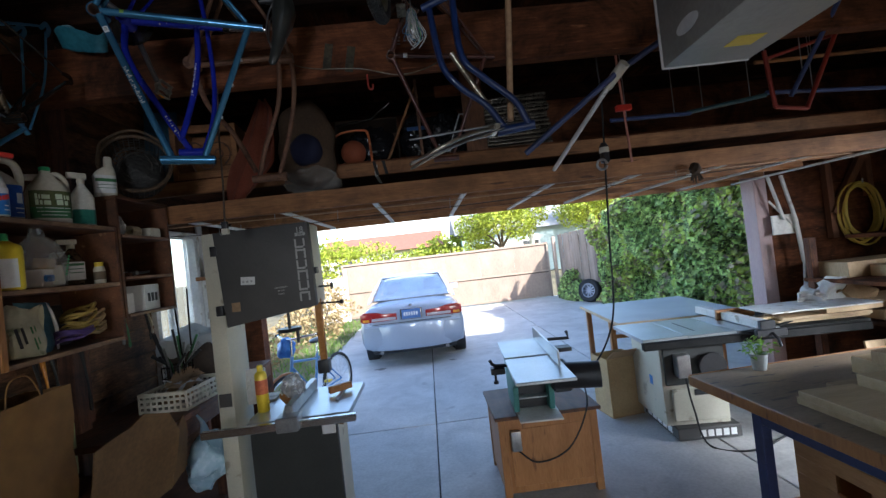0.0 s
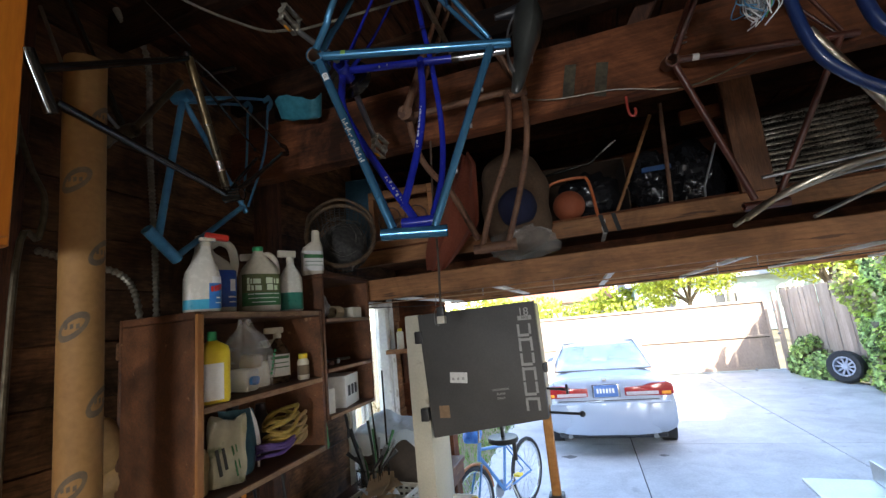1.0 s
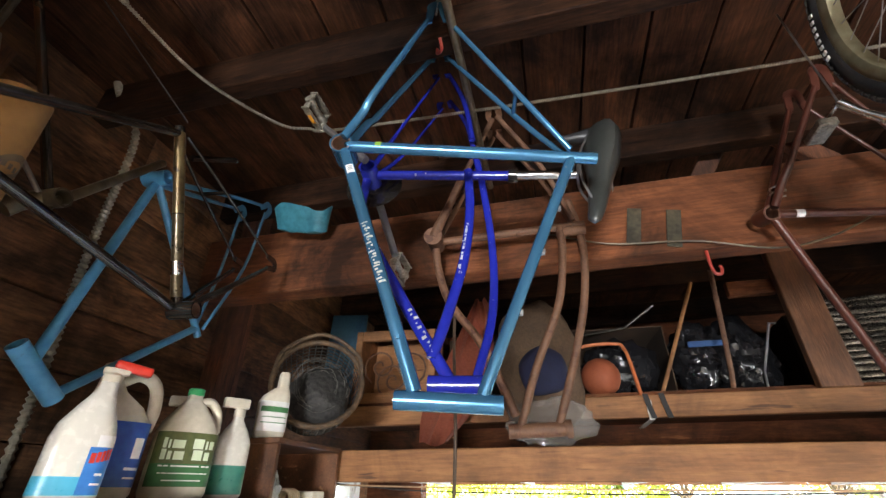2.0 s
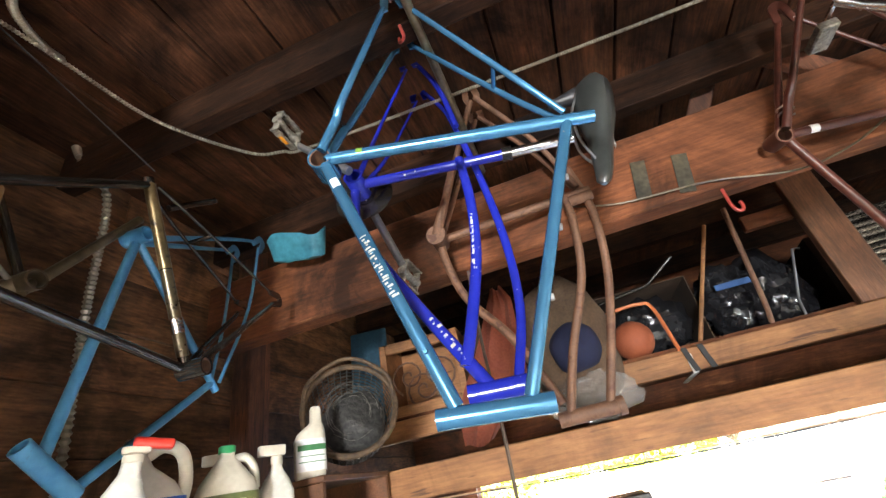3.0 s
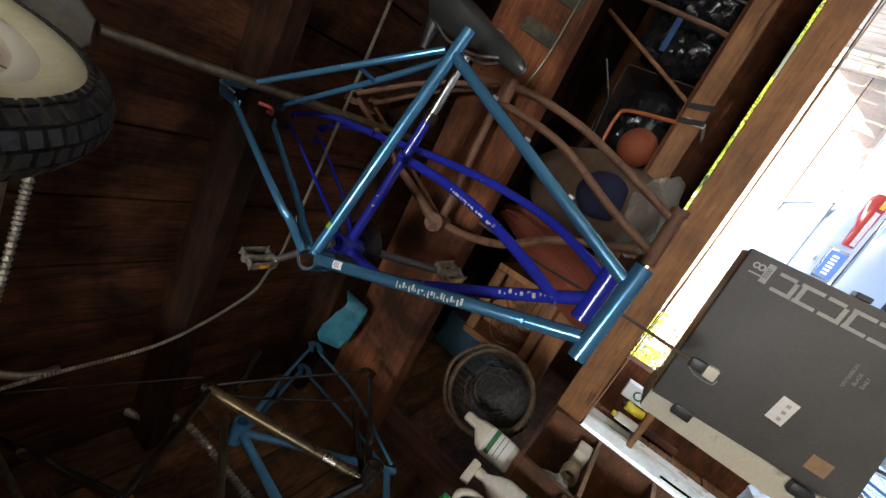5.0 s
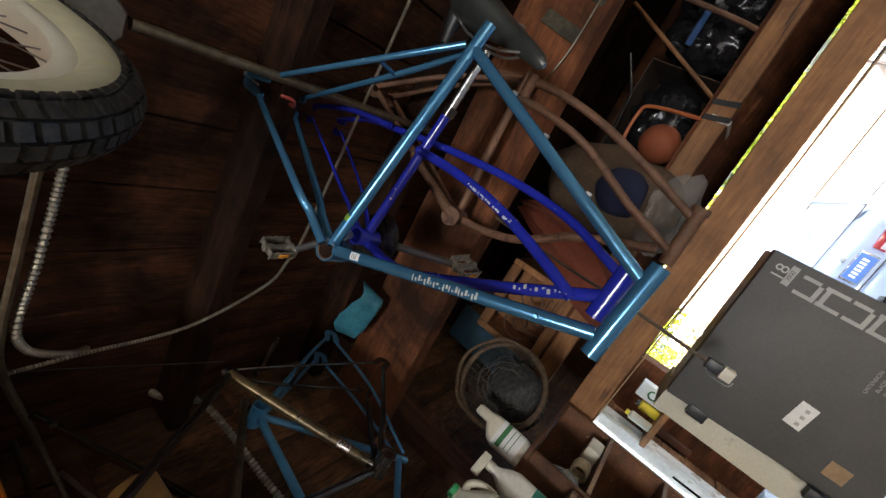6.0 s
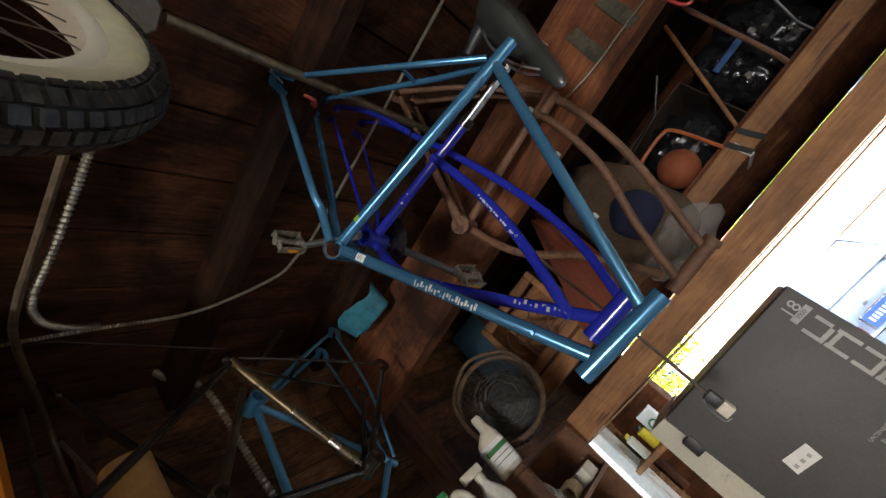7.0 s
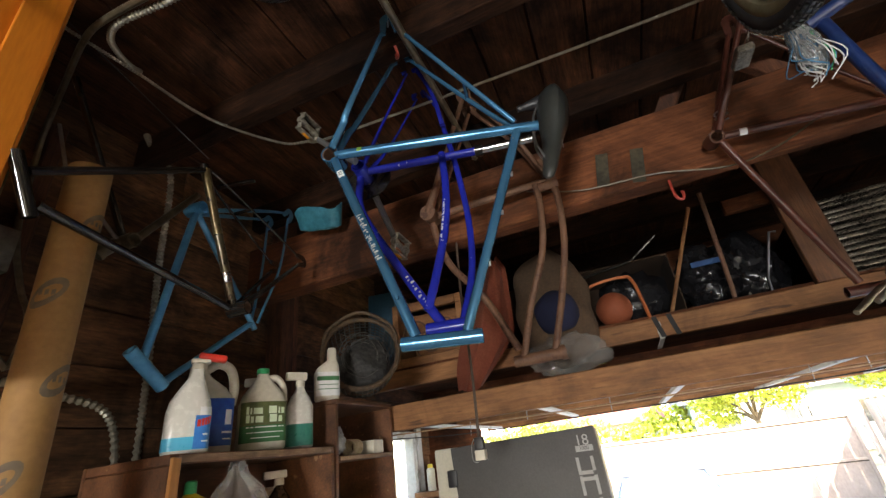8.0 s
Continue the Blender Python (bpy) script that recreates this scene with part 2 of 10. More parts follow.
def thin_film(name, colour, veil=0.4, rough=0.14):
    """Clear polythene: part see-through, part glossy milky skin."""
    mt = surface(name, tuple(0.85 * c for c in colour), colour, rough, 14, bump=0.12, fine=30, coat=0.6)
    nt = mt.node_tree
    mx, tr = nt.nodes.new("ShaderNodeMixShader"), nt.nodes.new("ShaderNodeBsdfTransparent")
    mx.inputs["Fac"].default_value = veil
    nt.links.new(tr.outputs[0], mx.inputs[1])
    nt.links.new(nt.nodes["Principled BSDF"].outputs[0], mx.inputs[2])
    nt.links.new(mx.outputs[0], nt.nodes["Material Output"].inputs["Surface"])
    return mt


def leafy(name, dark, light, scale=6.0, glow=0.45, low=0.55, high=1.5):
    """A leaf that also lets light through."""
    mt = surface(name, dark, light, 0.45, scale, bump=0.05, fine=22)
    nt = mt.node_tree
    b, out = nt.nodes["Principled BSDF"], nt.nodes["Material Output"]
    geo, span, shade = nt.nodes.new("ShaderNodeNewGeometry"), nt.nodes.new("ShaderNodeMapRange"), nt.nodes.new("ShaderNodeHueSaturation")
    span.inputs["To Min"].default_value, span.inputs["To Max"].default_value = low, high
    nt.links.new(geo.outputs["Random Per Island"], span.inputs["Value"])
    nt.links.new(span.outputs[0], shade.inputs["Value"])
    nt.links.new(b.inputs["Base Color"].links[0].from_socket, shade.inputs["Color"])
    nt.links.new(shade.outputs[0], b.inputs["Base Color"])
    tr = nt.nodes.new("ShaderNodeBsdfTranslucent")
    nt.links.new(b.inputs["Base Color"].links[0].from_socket, tr.inputs["Color"])
    mx = nt.nodes.new("ShaderNodeMixShader")
    mx.inputs["Fac"].default_value = glow
    nt.links.new(b.outputs[0], mx.inputs[1])
    nt.links.new(tr.outputs[0], mx.inputs[2])
    nt.links.new(mx.outputs[0], out.inputs["Surface"])
    return mt
# side-wall board brown, raised to stand in for lens haze over it
DARK_BOARD = surface("dark_stained_board", (0.07, 0.035, 0.018), (0.26, 0.125, 0.06), 0.7, 3, stretch=(5, 0.8, 5), fine=22, bump=0.4, spread=0.35, hot=(0.38, 0.66), spec=0.25, streaks=0.28, grime=0.75)
ROOF_WOOD_Y = surface("dark_roof_board", (0.020, 0.0085, 0.005), (0.085, 0.034, 0.016), 0.7, 4, stretch=(5, 0.5, 5), fine=26, bump=0.4, spread=0.35, hot=(0.38, 0.66), spec=0.12, streaks=0.25, grime=0.8)
ROOF_WOOD_X = surface("dark_joist", (0.010, 0.0045, 0.0028), (0.046, 0.019, 0.009), 0.7, 4, stretch=(0.5, 5, 5), fine=26, bump=0.4, spread=0.25, hot=(0.38, 0.66), spec=0.12, streaks=0.25, grime=0.75)
WINDOW_GLASS = clear_glass("window_glass", (0.93, 0.96, 0.95))
LIGHT_BLUE = surface("metallic_light_blue_paint", (0.060, 0.215, 0.375), (0.074, 0.248, 0.415), 0.24, 30, metal=0.62, bump=0.0, coat=0.3, fine=40, hot=(0.2, 0.8), uneven=0.15, spots=(0.34, 0.38, 0.38), spot_amount=-0.26)
PURPLE = surface("chipped_violet_blue_paint", (0.012, 0.020, 0.27), (0.016, 0.026, 0.33), 0.22, 30, bump=0.0, coat=0.4, fine=40, hot=(0.2, 0.8), uneven=0.3, spots=(0.42, 0.42, 0.5), spot_amount=-0.27)
RUST = surface("brown_rusted_steel", (0.085, 0.038, 0.020), (0.18, 0.085, 0.044), 0.66, 14, bump=0.3, fine=120, spots=(0.08, 0.03, 0.015), spot_amount=0.15)
MAROON = surface("dull_maroon_paint", (0.045, 0.014, 0.009), (0.105, 0.030, 0.019), 0.33, 12, bump=0.1, fine=60)
BLACK_PAINT = surface("worn_black_gloss_paint", (0.018, 0.016, 0.014), (0.06, 0.052, 0.042), 0.18, 14, metal=0.55, bump=0.0, coat=1.0, fine=60, hot=(0.3, 0.7), uneven=0.5, spots=(0.20, 0.16, 0.11), spot_amount=-0.14)
WORN_BRONZE = surface("worn_bronze_tube", (0.055, 0.042, 0.024), (0.15, 0.115, 0.065), 0.3, 16, metal=0.6, bump=0.04, coat=0.4, fine=60, spots=(0.03, 0.025, 0.02), spot_amount=0.0)
DARK_BROWN_TUBE = surface("dusty_dark_tube", (0.05, 0.038, 0.022), (0.15, 0.115, 0.068), 0.36, 14, bump=0.08, metal=0.3, fine=50)
CYAN_PAINT = surface("dusty_sky_blue_paint", (0.035, 0.18, 0.34), (0.075, 0.27, 0.46), 0.42, 9, bump=0.05, fine=50, spots=(0.05, 0.10, 0.13), spot_amount=-0.12)
CHROME = surface("dull_chrome", (0.55, 0.54, 0.52), (0.78, 0.77, 0.74), 0.22, 18, metal=1.0, bump=0.04, fine=140)
STEEL = surface("grey_steel", (0.28, 0.28, 0.28), (0.45, 0.45, 0.44), 0.38, 12, metal=0.9, bump=0.06, fine=120)
CAST_TOP = surface("ground_cast_iron", (0.42, 0.44, 0.46), (0.6, 0.62, 0.64), 0.32, 3, metal=0.75, bump=0.04, fine=90)
BLACK_RUBBER = surface("black_rubber", (0.012, 0.012, 0.012), (0.03, 0.03, 0.03), 0.75, 14, bump=0.2, fine=90)
BLACK_PLASTIC = surface("black_plastic", (0.012, 0.012, 0.013), (0.028, 0.028, 0.03), 0.42, 10, bump=0.06)
BLACK_VINYL = surface("black_vinyl", (0.022, 0.024, 0.022), (0.045, 0.048, 0.044), 0.3, 5, bump=0.04, fine=30, uneven=0.4, coat=0.3)
SAW_GREY = surface("dark_grey_machine_paint", (0.055, 0.053, 0.05), (0.085, 0.082, 0.078), 0.55, 4, bump=0.06, fine=150)
SAW_CREAM = surface("cream_machine_paint", (0.50, 0.47, 0.37), (0.62, 0.585, 0.47), 0.5, 4, bump=0.05, fine=120, spots=(0.35, 0.31, 0.23), spot_amount=-0.03)
DULL_BLACK = surface("dull_black_steel", (0.012, 0.012, 0.012), (0.03, 0.029, 0.027), 0.8, 8, bump=0.1, fine=90, spec=0.15)
SAW_DARK = surface("near_black_machine_paint", (0.022, 0.024, 0.022), (0.04, 0.042, 0.038), 0.5, 4, bump=0.06, fine=120)
DECAL_GREY = surface("grey_white_decal", (0.30, 0.295, 0.28), (0.42, 0.415, 0.40), 0.5, 10, bump=0.02)
DECAL_WHITE = surface("white_decal", (0.72, 0.72, 0.70), (0.85, 0.85, 0.83), 0.5, 20, bump=0.02)
DECAL_WORN = surface("worn_pale_script", (0.30, 0.32, 0.42), (0.62, 0.63, 0.66), 0.5, 60, bump=0.02, spots=(0.03, 0.04, 0.4), spot_amount=0.1)
DECAL_SILVER = surface("flaking_silver_decal", (0.36, 0.37, 0.33), (0.54, 0.52, 0.43), 0.4, 90, bump=0.02, spots=(0.07, 0.23, 0.39), spot_amount=0.10)
PAPER = surface("white_paper", (0.7, 0.7, 0.68), (0.82, 0.81, 0.79), 0.8, 10, bump=0.05)
INK = surface("dark_ink", (0.02, 0.02, 0.02), (0.05, 0.05, 0.05), 0.7, 10, bump=0.0)
RED_PLASTIC = surface("red_plastic", (0.55, 0.03, 0.02), (0.7, 0.05, 0.03), 0.35, 8, bump=0.04)
WHITE_PLASTIC = surface("white_plastic", (0.56, 0.51, 0.40), (0.70, 0.65, 0.53), 0.42, 9, bump=0.05)
MILKY = surface("milky_clear_plastic", (0.62, 0.60, 0.53), (0.70, 0.68, 0.60), 0.25, 3, bump=0.0)
YELLOW_PLASTIC = surface("yellow_plastic", (0.72, 0.52, 0.02), (0.82, 0.63, 0.05), 0.4, 5, bump=0.03)
GREEN_LABEL = surface("dark_green_label", (0.03, 0.13, 0.045), (0.05, 0.2, 0.07), 0.5, 8, bump=0.02)
BLUE_LABEL = surface("bright_blue_label", (0.02, 0.16, 0.5), (0.04, 0.24, 0.62), 0.4, 8, bump=0.02)
BLUE_FLUID = surface("blue_cleaning_fluid", (0.05, 0.42, 0.62), (0.08, 0.5, 0.7), 0.3, 5, bump=0.0)
GREEN_FLUID = surface("green_cleaning_fluid", (0.02, 0.16, 0.12), (0.04, 0.24, 0.17), 0.3, 5, bump=0.0)
CARDBOARD = surface("brown_cardboard", (0.36, 0.23, 0.12), (0.48, 0.32, 0.18), 0.85, 4, bump=0.1, fine=80, spread=0.12, spots=(0.27, 0.17, 0.09), spot_amount=0.02)
DULL_CARD_TAG = surface("faded_brown_card", (0.20, 0.13, 0.07), (0.30, 0.20, 0.11), 0.85, 8, bump=0.1)
TUBE_CARD = surface("tan_cardboard_tube", (0.27, 0.135, 0.040), (0.38, 0.205, 0.068), 0.7, 3, bump=0.06, fine=60)
TUBE_PRINT = surface("grey_print_on_card", (0.10, 0.075, 0.05), (0.19, 0.135, 0.08), 0.75, 20, bump=0.02)
GALVANISED = surface("galvanised_conduit", (0.24, 0.22, 0.17), (0.42, 0.39, 0.31), 0.36, 20, metal=0.75, bump=0.06)
AMBER = surface("amber_reflector", (0.7, 0.25, 0.02), (0.85, 0.35, 0.04), 0.2, 20, bump=0.1)


# ---- the garage shell ----
LEFT, RIGHT, BACK, FRONT = -2.02, 5.1, -2.7, 4.7
EAVE = 3.36

ground = B()
box(ground, (-400, -400, -0.6), (400, 400, -0.03))
ground = setting("ground", ground, EARTH, "dry bare earth round the driveway and garage", "ground")

# left wall: dark lapped boards with a side window opening in them
WIN0, WIN1, WINZ0, WINZ1 = 3.72, 4.40, 0.95, 2.24
wall_left = thing("wall_left", "dark stained wooden board side wall of the garage", "wall", (0, 0, 0), kind="structure")
z = -0.02
row = 0
while z < EAVE - 0.01:
    h = min(0.19, EAVE - z)
    cut = z + h > WINZ0 and z < WINZ1
    runs = [(BACK, 0.9 + 0.7 * (row % 3)), (0.9 + 0.7 * (row % 3), WIN0 if cut else FRONT + 0.14)]
    if cut:
        runs.append((WIN1, FRONT + 0.14))
    for y0, y1 in runs:
        bm = B()
        out = 0.006 * math.sin(row * 2.3 + y0)
        box(bm, (LEFT - 0.045 - out, y0 + 0.0015, z + 0.002), (LEFT - 0.02 - out, y1 - 0.0015, z + h - 0.002), 0.003)
        part("board", bm, DARK_BOARD, wall_left)
    z += h
    row += 1
bm = B()
box(bm, (LEFT - 0.12, BACK, -0.02), (LEFT - 0.06, WIN0, EAVE))
box(bm, (LEFT - 0.12, WIN1, -0.02), (LEFT - 0.06, FRONT + 0.14, EAVE))
box(bm, (LEFT - 0.12, WIN0, -0.02), (LEFT - 0.06, WIN1, WINZ0))
box(bm, (LEFT - 0.12, WIN0, WINZ1), (LEFT - 0.06, WIN1, EAVE))
part("sheathing", bm, DARK_BOARD, wall_left)
for y in (-1.8, -1.2, -0.6, 0.0, 0.6, 1.2, 1.8, 3.0):
    bm = B()
    box(bm, (LEFT - 0.018, y - 0.022, 0.0), (LEFT + 0.035, y + 0.022, EAVE - 0.145), 0.004)
    part("stud", bm, OLD_WOOD_Z, wall_left)
win = thing("window_1", "side window with old white painted frame and clear panes", "window", (LEFT, WIN0, WINZ0), kind="structure")
WW, WH = WIN1 - WIN0, WINZ1 - WINZ0
for lo, hi in (((-0.10, 0.0, 0.0), (0.012, 0.05, WH)), ((-0.10, WW - 0.05, 0.0), (0.012, WW, WH)), ((-0.10, 0.051, 0.0), (0.02, WW - 0.051, 0.045)), ((-0.10, 0.051, WH - 0.05), (0.012, WW - 0.051, WH))):
    bm = B()
    box(bm, lo, hi, 0.004)
    part("window_frame", bm, WHITE_PAINT, win)
for y in (0.28, 0.345):
    bm = B()
    box(bm, (-0.08, y, 0.046), (-0.045, y + 0.03, WH - 0.051), 0.003)
    part("sash_stile", bm, WHITE_PAINT, win)
for y0, y1 in ((0.052, 0.279), (0.376, WW - 0.052)):
    bm = B()
    box(bm, (-0.064, y0, 0.046), (-0.060, y1, WH - 0.051))
    o = part("pane", bm, WINDOW_GLASS, win)
    o.visible_shadow = False
bm = B()
box(bm, (LEFT + 0.001, WIN1 + 0.002, WINZ0 - 0.05), (LEFT + 0.022, WIN1 + 0.085, WINZ1 + 0.08), 0.004)
setting("window_trim", bm, WHITE_PAINT, "flaking white painted window casing board", "trim")
# the opening in this wall is unseen, added for the side fill lamp
bm = B()
for lo, hi in (((BACK, -0.02), (1.03, EAVE)), ((1.03, -0.02), (2.17, 1.22)), ((1.03, 2.08), (2.17, EAVE)), ((2.17, -0.02), (FRONT + 0.14, EAVE))):
    box(bm, (RIGHT, lo[0], lo[1]), (RIGHT + 0.12, hi[0], hi[1]))
wall_right = setting("wall_right", bm, OLD_WOOD_Y, "dark wooden side wall behind the lumber", "wall")
# unseen rear wall; its window and doorway are added for the fill lamps
bm = B()
for lo, hi in (((LEFT - 0.12, -0.02), (-1.02, EAVE)), ((-1.02, -0.02), (-0.18, 1.38)), ((-1.02, 2.12), (-0.18, EAVE)), ((-0.18, -0.02), (2.0, EAVE)), ((2.0, 2.1), (3.2, EAVE)), ((3.2, -0.02), (RIGHT + 0.12, EAVE))):
    box(bm, (lo[0], BACK - 0.12, lo[1]), (hi[0], BACK, hi[1]))
wall_back = setting("wall_back", bm, OLD_WOOD_X, "plain dark wooden rear wall, unseen, with openings added for fill light", "wall")
bm = B()
box(bm, (LEFT - 0.12, FRONT, -0.02), (-1.62, FRONT + 0.14, EAVE))
box(bm, (3.72, FRONT, -0.02), (RIGHT + 0.12, FRONT + 0.14, EAVE))
box(bm, (-1.62, FRONT, 2.35), (3.72, FRONT + 0.14, EAVE))
wall_front = setting("wall_front", bm, OLD_WOOD_X, "dark wooden front wall above the garage doorway", "wall")

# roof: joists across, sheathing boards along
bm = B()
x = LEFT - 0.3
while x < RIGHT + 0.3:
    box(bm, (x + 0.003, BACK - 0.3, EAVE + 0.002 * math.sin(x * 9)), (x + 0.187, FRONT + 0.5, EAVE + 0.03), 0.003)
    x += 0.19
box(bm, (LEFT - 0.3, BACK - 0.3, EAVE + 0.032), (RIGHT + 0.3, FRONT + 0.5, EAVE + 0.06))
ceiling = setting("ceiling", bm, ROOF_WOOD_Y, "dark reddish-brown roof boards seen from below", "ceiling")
JOISTS = [-2.4 + 0.62 * k for k in range(12)]
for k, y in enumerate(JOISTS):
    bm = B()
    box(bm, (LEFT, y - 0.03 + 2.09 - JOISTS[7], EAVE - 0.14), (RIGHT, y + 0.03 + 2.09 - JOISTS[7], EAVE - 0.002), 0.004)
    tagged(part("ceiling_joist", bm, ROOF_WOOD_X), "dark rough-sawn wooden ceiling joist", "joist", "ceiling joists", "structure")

# the heavy tie beam across the workshop and the loft in front of it
bm = B()
box(bm, (LEFT, 2.68, 2.815), (RIGHT, 2.77, 3.10), 0.006)
tie_beam = setting("tie_beam", bm, OLD_WOOD_X, "heavy reddish-brown wooden tie beam", "beam")
bm = B()
box(bm, (LEFT, 3.60, 2.445), (RIGHT, 3.64, 2.545), 0.004)
loft_rail = setting("loft_rail", bm, FIR_X, "bare wooden edge rail of the storage loft", "rail")
bm = B()
box(bm, (LEFT, 3.645, 2.548), (RIGHT, FRONT - 0.005, 2.567))
loft_floor = setting("loft_floor", bm, OLD_WOOD_X, "dark board floor of the storage loft", "loft")

# raised tilt-up door, lying flat under the loft
door = thing("garage_door", "raised brown wooden tilt-up garage door lying flat overhead", "garage door", (0.9, 3.2, 2.18), kind="structure")
DX0, DX1 = -2.5, 2.75
bm = B()
box(bm, (DX0, 0.0, 0.0), (DX1, 0.04, 0.12), 0.004)
part("inner_rail", bm, FIR_X, door)
bm = B()
box(bm, (DX0, 1.76, 0.01), (DX1, 1.80, 0.11), 0.004)
part("outer_rail", bm, FIR_X, door)
for k in range(12):
    bm = B()
    y0 = 0.042 + k * 0.143
    box(bm, (DX0, y0, 0.085), (DX1, y0 + 0.139, 0.103), 0.003)
    part("door_board", bm, OLD_WOOD_X, door)
for y in (0.45, 0.9, 1.35):
    bm = B()
    box(bm, (DX0 + 0.05, y, 0.03), (DX1 - 0.05, y + 0.035, 0.085), 0.003)
    part("cross_rail", bm, FIR_X, door)
for k in range(9):
    bm = B()
    x = DX0 + 0.1 + k * 0.63
    box(bm, (x, 0.05, 0.012), (x + 0.035, 1.75, 0.03), 0.002)
    part("rib", bm, WHITE_PAINT, door)

# slack cables strung along under the raised door, with staples
for pts, lab in (([(-2.0, 3.98, 2.19), (-1.38, 3.88, 2.15), (-0.54, 3.62, 2.14), (0.32, 3.63, 2.145), (1.6, 3.6, 2.17), (3.0, 3.56, 2.20)], "thin dark cable strung under the raised garage door"), ([(-1.9, 3.34, 2.178), (-0.9, 3.30, 2.160), (0.4, 3.31, 2.155), (1.9, 3.28, 2.165), (3.2, 3.3, 2.18)], "pale twisted cord strung under the raised garage door")):
    ob = thing("door_cable", lab, "cable", (0, 0, 0), "door cables")
    bm = B()
    tube(bm, spline(pts, 8), 0.0032, 6)
    part("strand", bm, BLACK_RUBBER if "dark" in lab else FIR_Y, ob)
    for q in pts[1:-1]:
        bm = B()
        tube(bm, [(q[0], q[1], q[2] - 0.012), (q[0] + 0.004, q[1], 2.215)], 0.0022, 5)
        part("staple", bm, STEEL, ob)

# garage floor and driveway: concrete bays with open joints, children of one pavement
base = B()
box(base, (-1.95, BACK, -0.3), (4.6, 14.3, -0.012))
pavement = setting("pavement", base, surface("joint_grit", (0.06, 0.055, 0.05), (0.12, 0.11, 0.1), 0.95, 6), "grey concrete driveway and garage floor with straight joints", "pavement")
xs = [-2.0, 0.0, 2.35, 4.7]
ys = [-2.7, 1.9, 4.94, 8.1, 11.2, 14.3]
for i in range(3):
    for j in range(5):
        bm = B()
        box(bm, (xs[i] + 0.006, ys[j] + 0.006, -0.1), (xs[i + 1] - 0.006, ys[j + 1] - 0.006, 0.0), 0.006)
        part("slab", bm, CONCRETE, pavement)


# ---- bicycle frames hung from the roof and the side wall ----
def plane_pose(o, e1, e2):
    """A pose whose x runs along e1 and whose xy plane holds e2."""
    o, e1, e2 = Vector(o), Vector(e1).normalized(), Vector(e2)
    e2 = (e2 - e1 * e2.dot(e1)).normalized()
    e3 = e1.cross(e2)
    m = Matrix((e1, e2, e3)).transposed().to_4x4()
    m.translation = o
    return m


def bar(name, parent, material, pts, r, label="", seg=14, steps=0):
    bm = B()
    tube(bm, spline(pts, steps) if steps else pts, r, seg)
    return part(name, bm, material, parent, label)


def dropout(parent, material, at, towards1, towards2):
    """A flat plate with an open slot at the end of the stays."""
    bm = B()
    u = ((Vector(towards1) - Vector(at)).normalized() + (Vector(towards2) - Vector(at)).normalized()).normalized()
    v = Vector((-u.y, u.x, 0)).normalized()
    at = Vector(at)
    rim = [(0.050, 0.014), (0.052, 0.026), (0.030, 0.030)] + [(-0.004 + 0.027 * math.cos(radians(g)), 0.027 * math.sin(radians(g))) for g in range(75, 290, 24)]
    rim += [(0.030, -0.030), (0.052, -0.026), (0.050, -0.014), (0.024, -0.008), (0.004, -0.0055), (-0.004, -0.003), (-0.004, 0.003), (0.004, 0.0055), (0.024, 0.008)]
    vs = [bm.verts.new(at + u * a + v * b + Vector((0, 0, -0.0025))) for a, b in rim]
    f = bm.faces.new(vs)
    r = bmesh.ops.extrude_face_region(bm, geom=[f])
    bmesh.ops.translate(bm, verts=[w for w in r["geom"] if isinstance(w, bmesh.types.BMVert)], vec=(0, 0, 0.005))
    bmesh.ops.recalc_face_normals(bm, faces=bm.faces[:])
    return part("dropout", bm, material, parent, smooth=False)


def shell(name, parent, material, p, q, ro, ri, label=""):
    bm = B()
    pipe(bm, p, q, ro, ri, 24)
    return part(name, bm, material, parent, label)


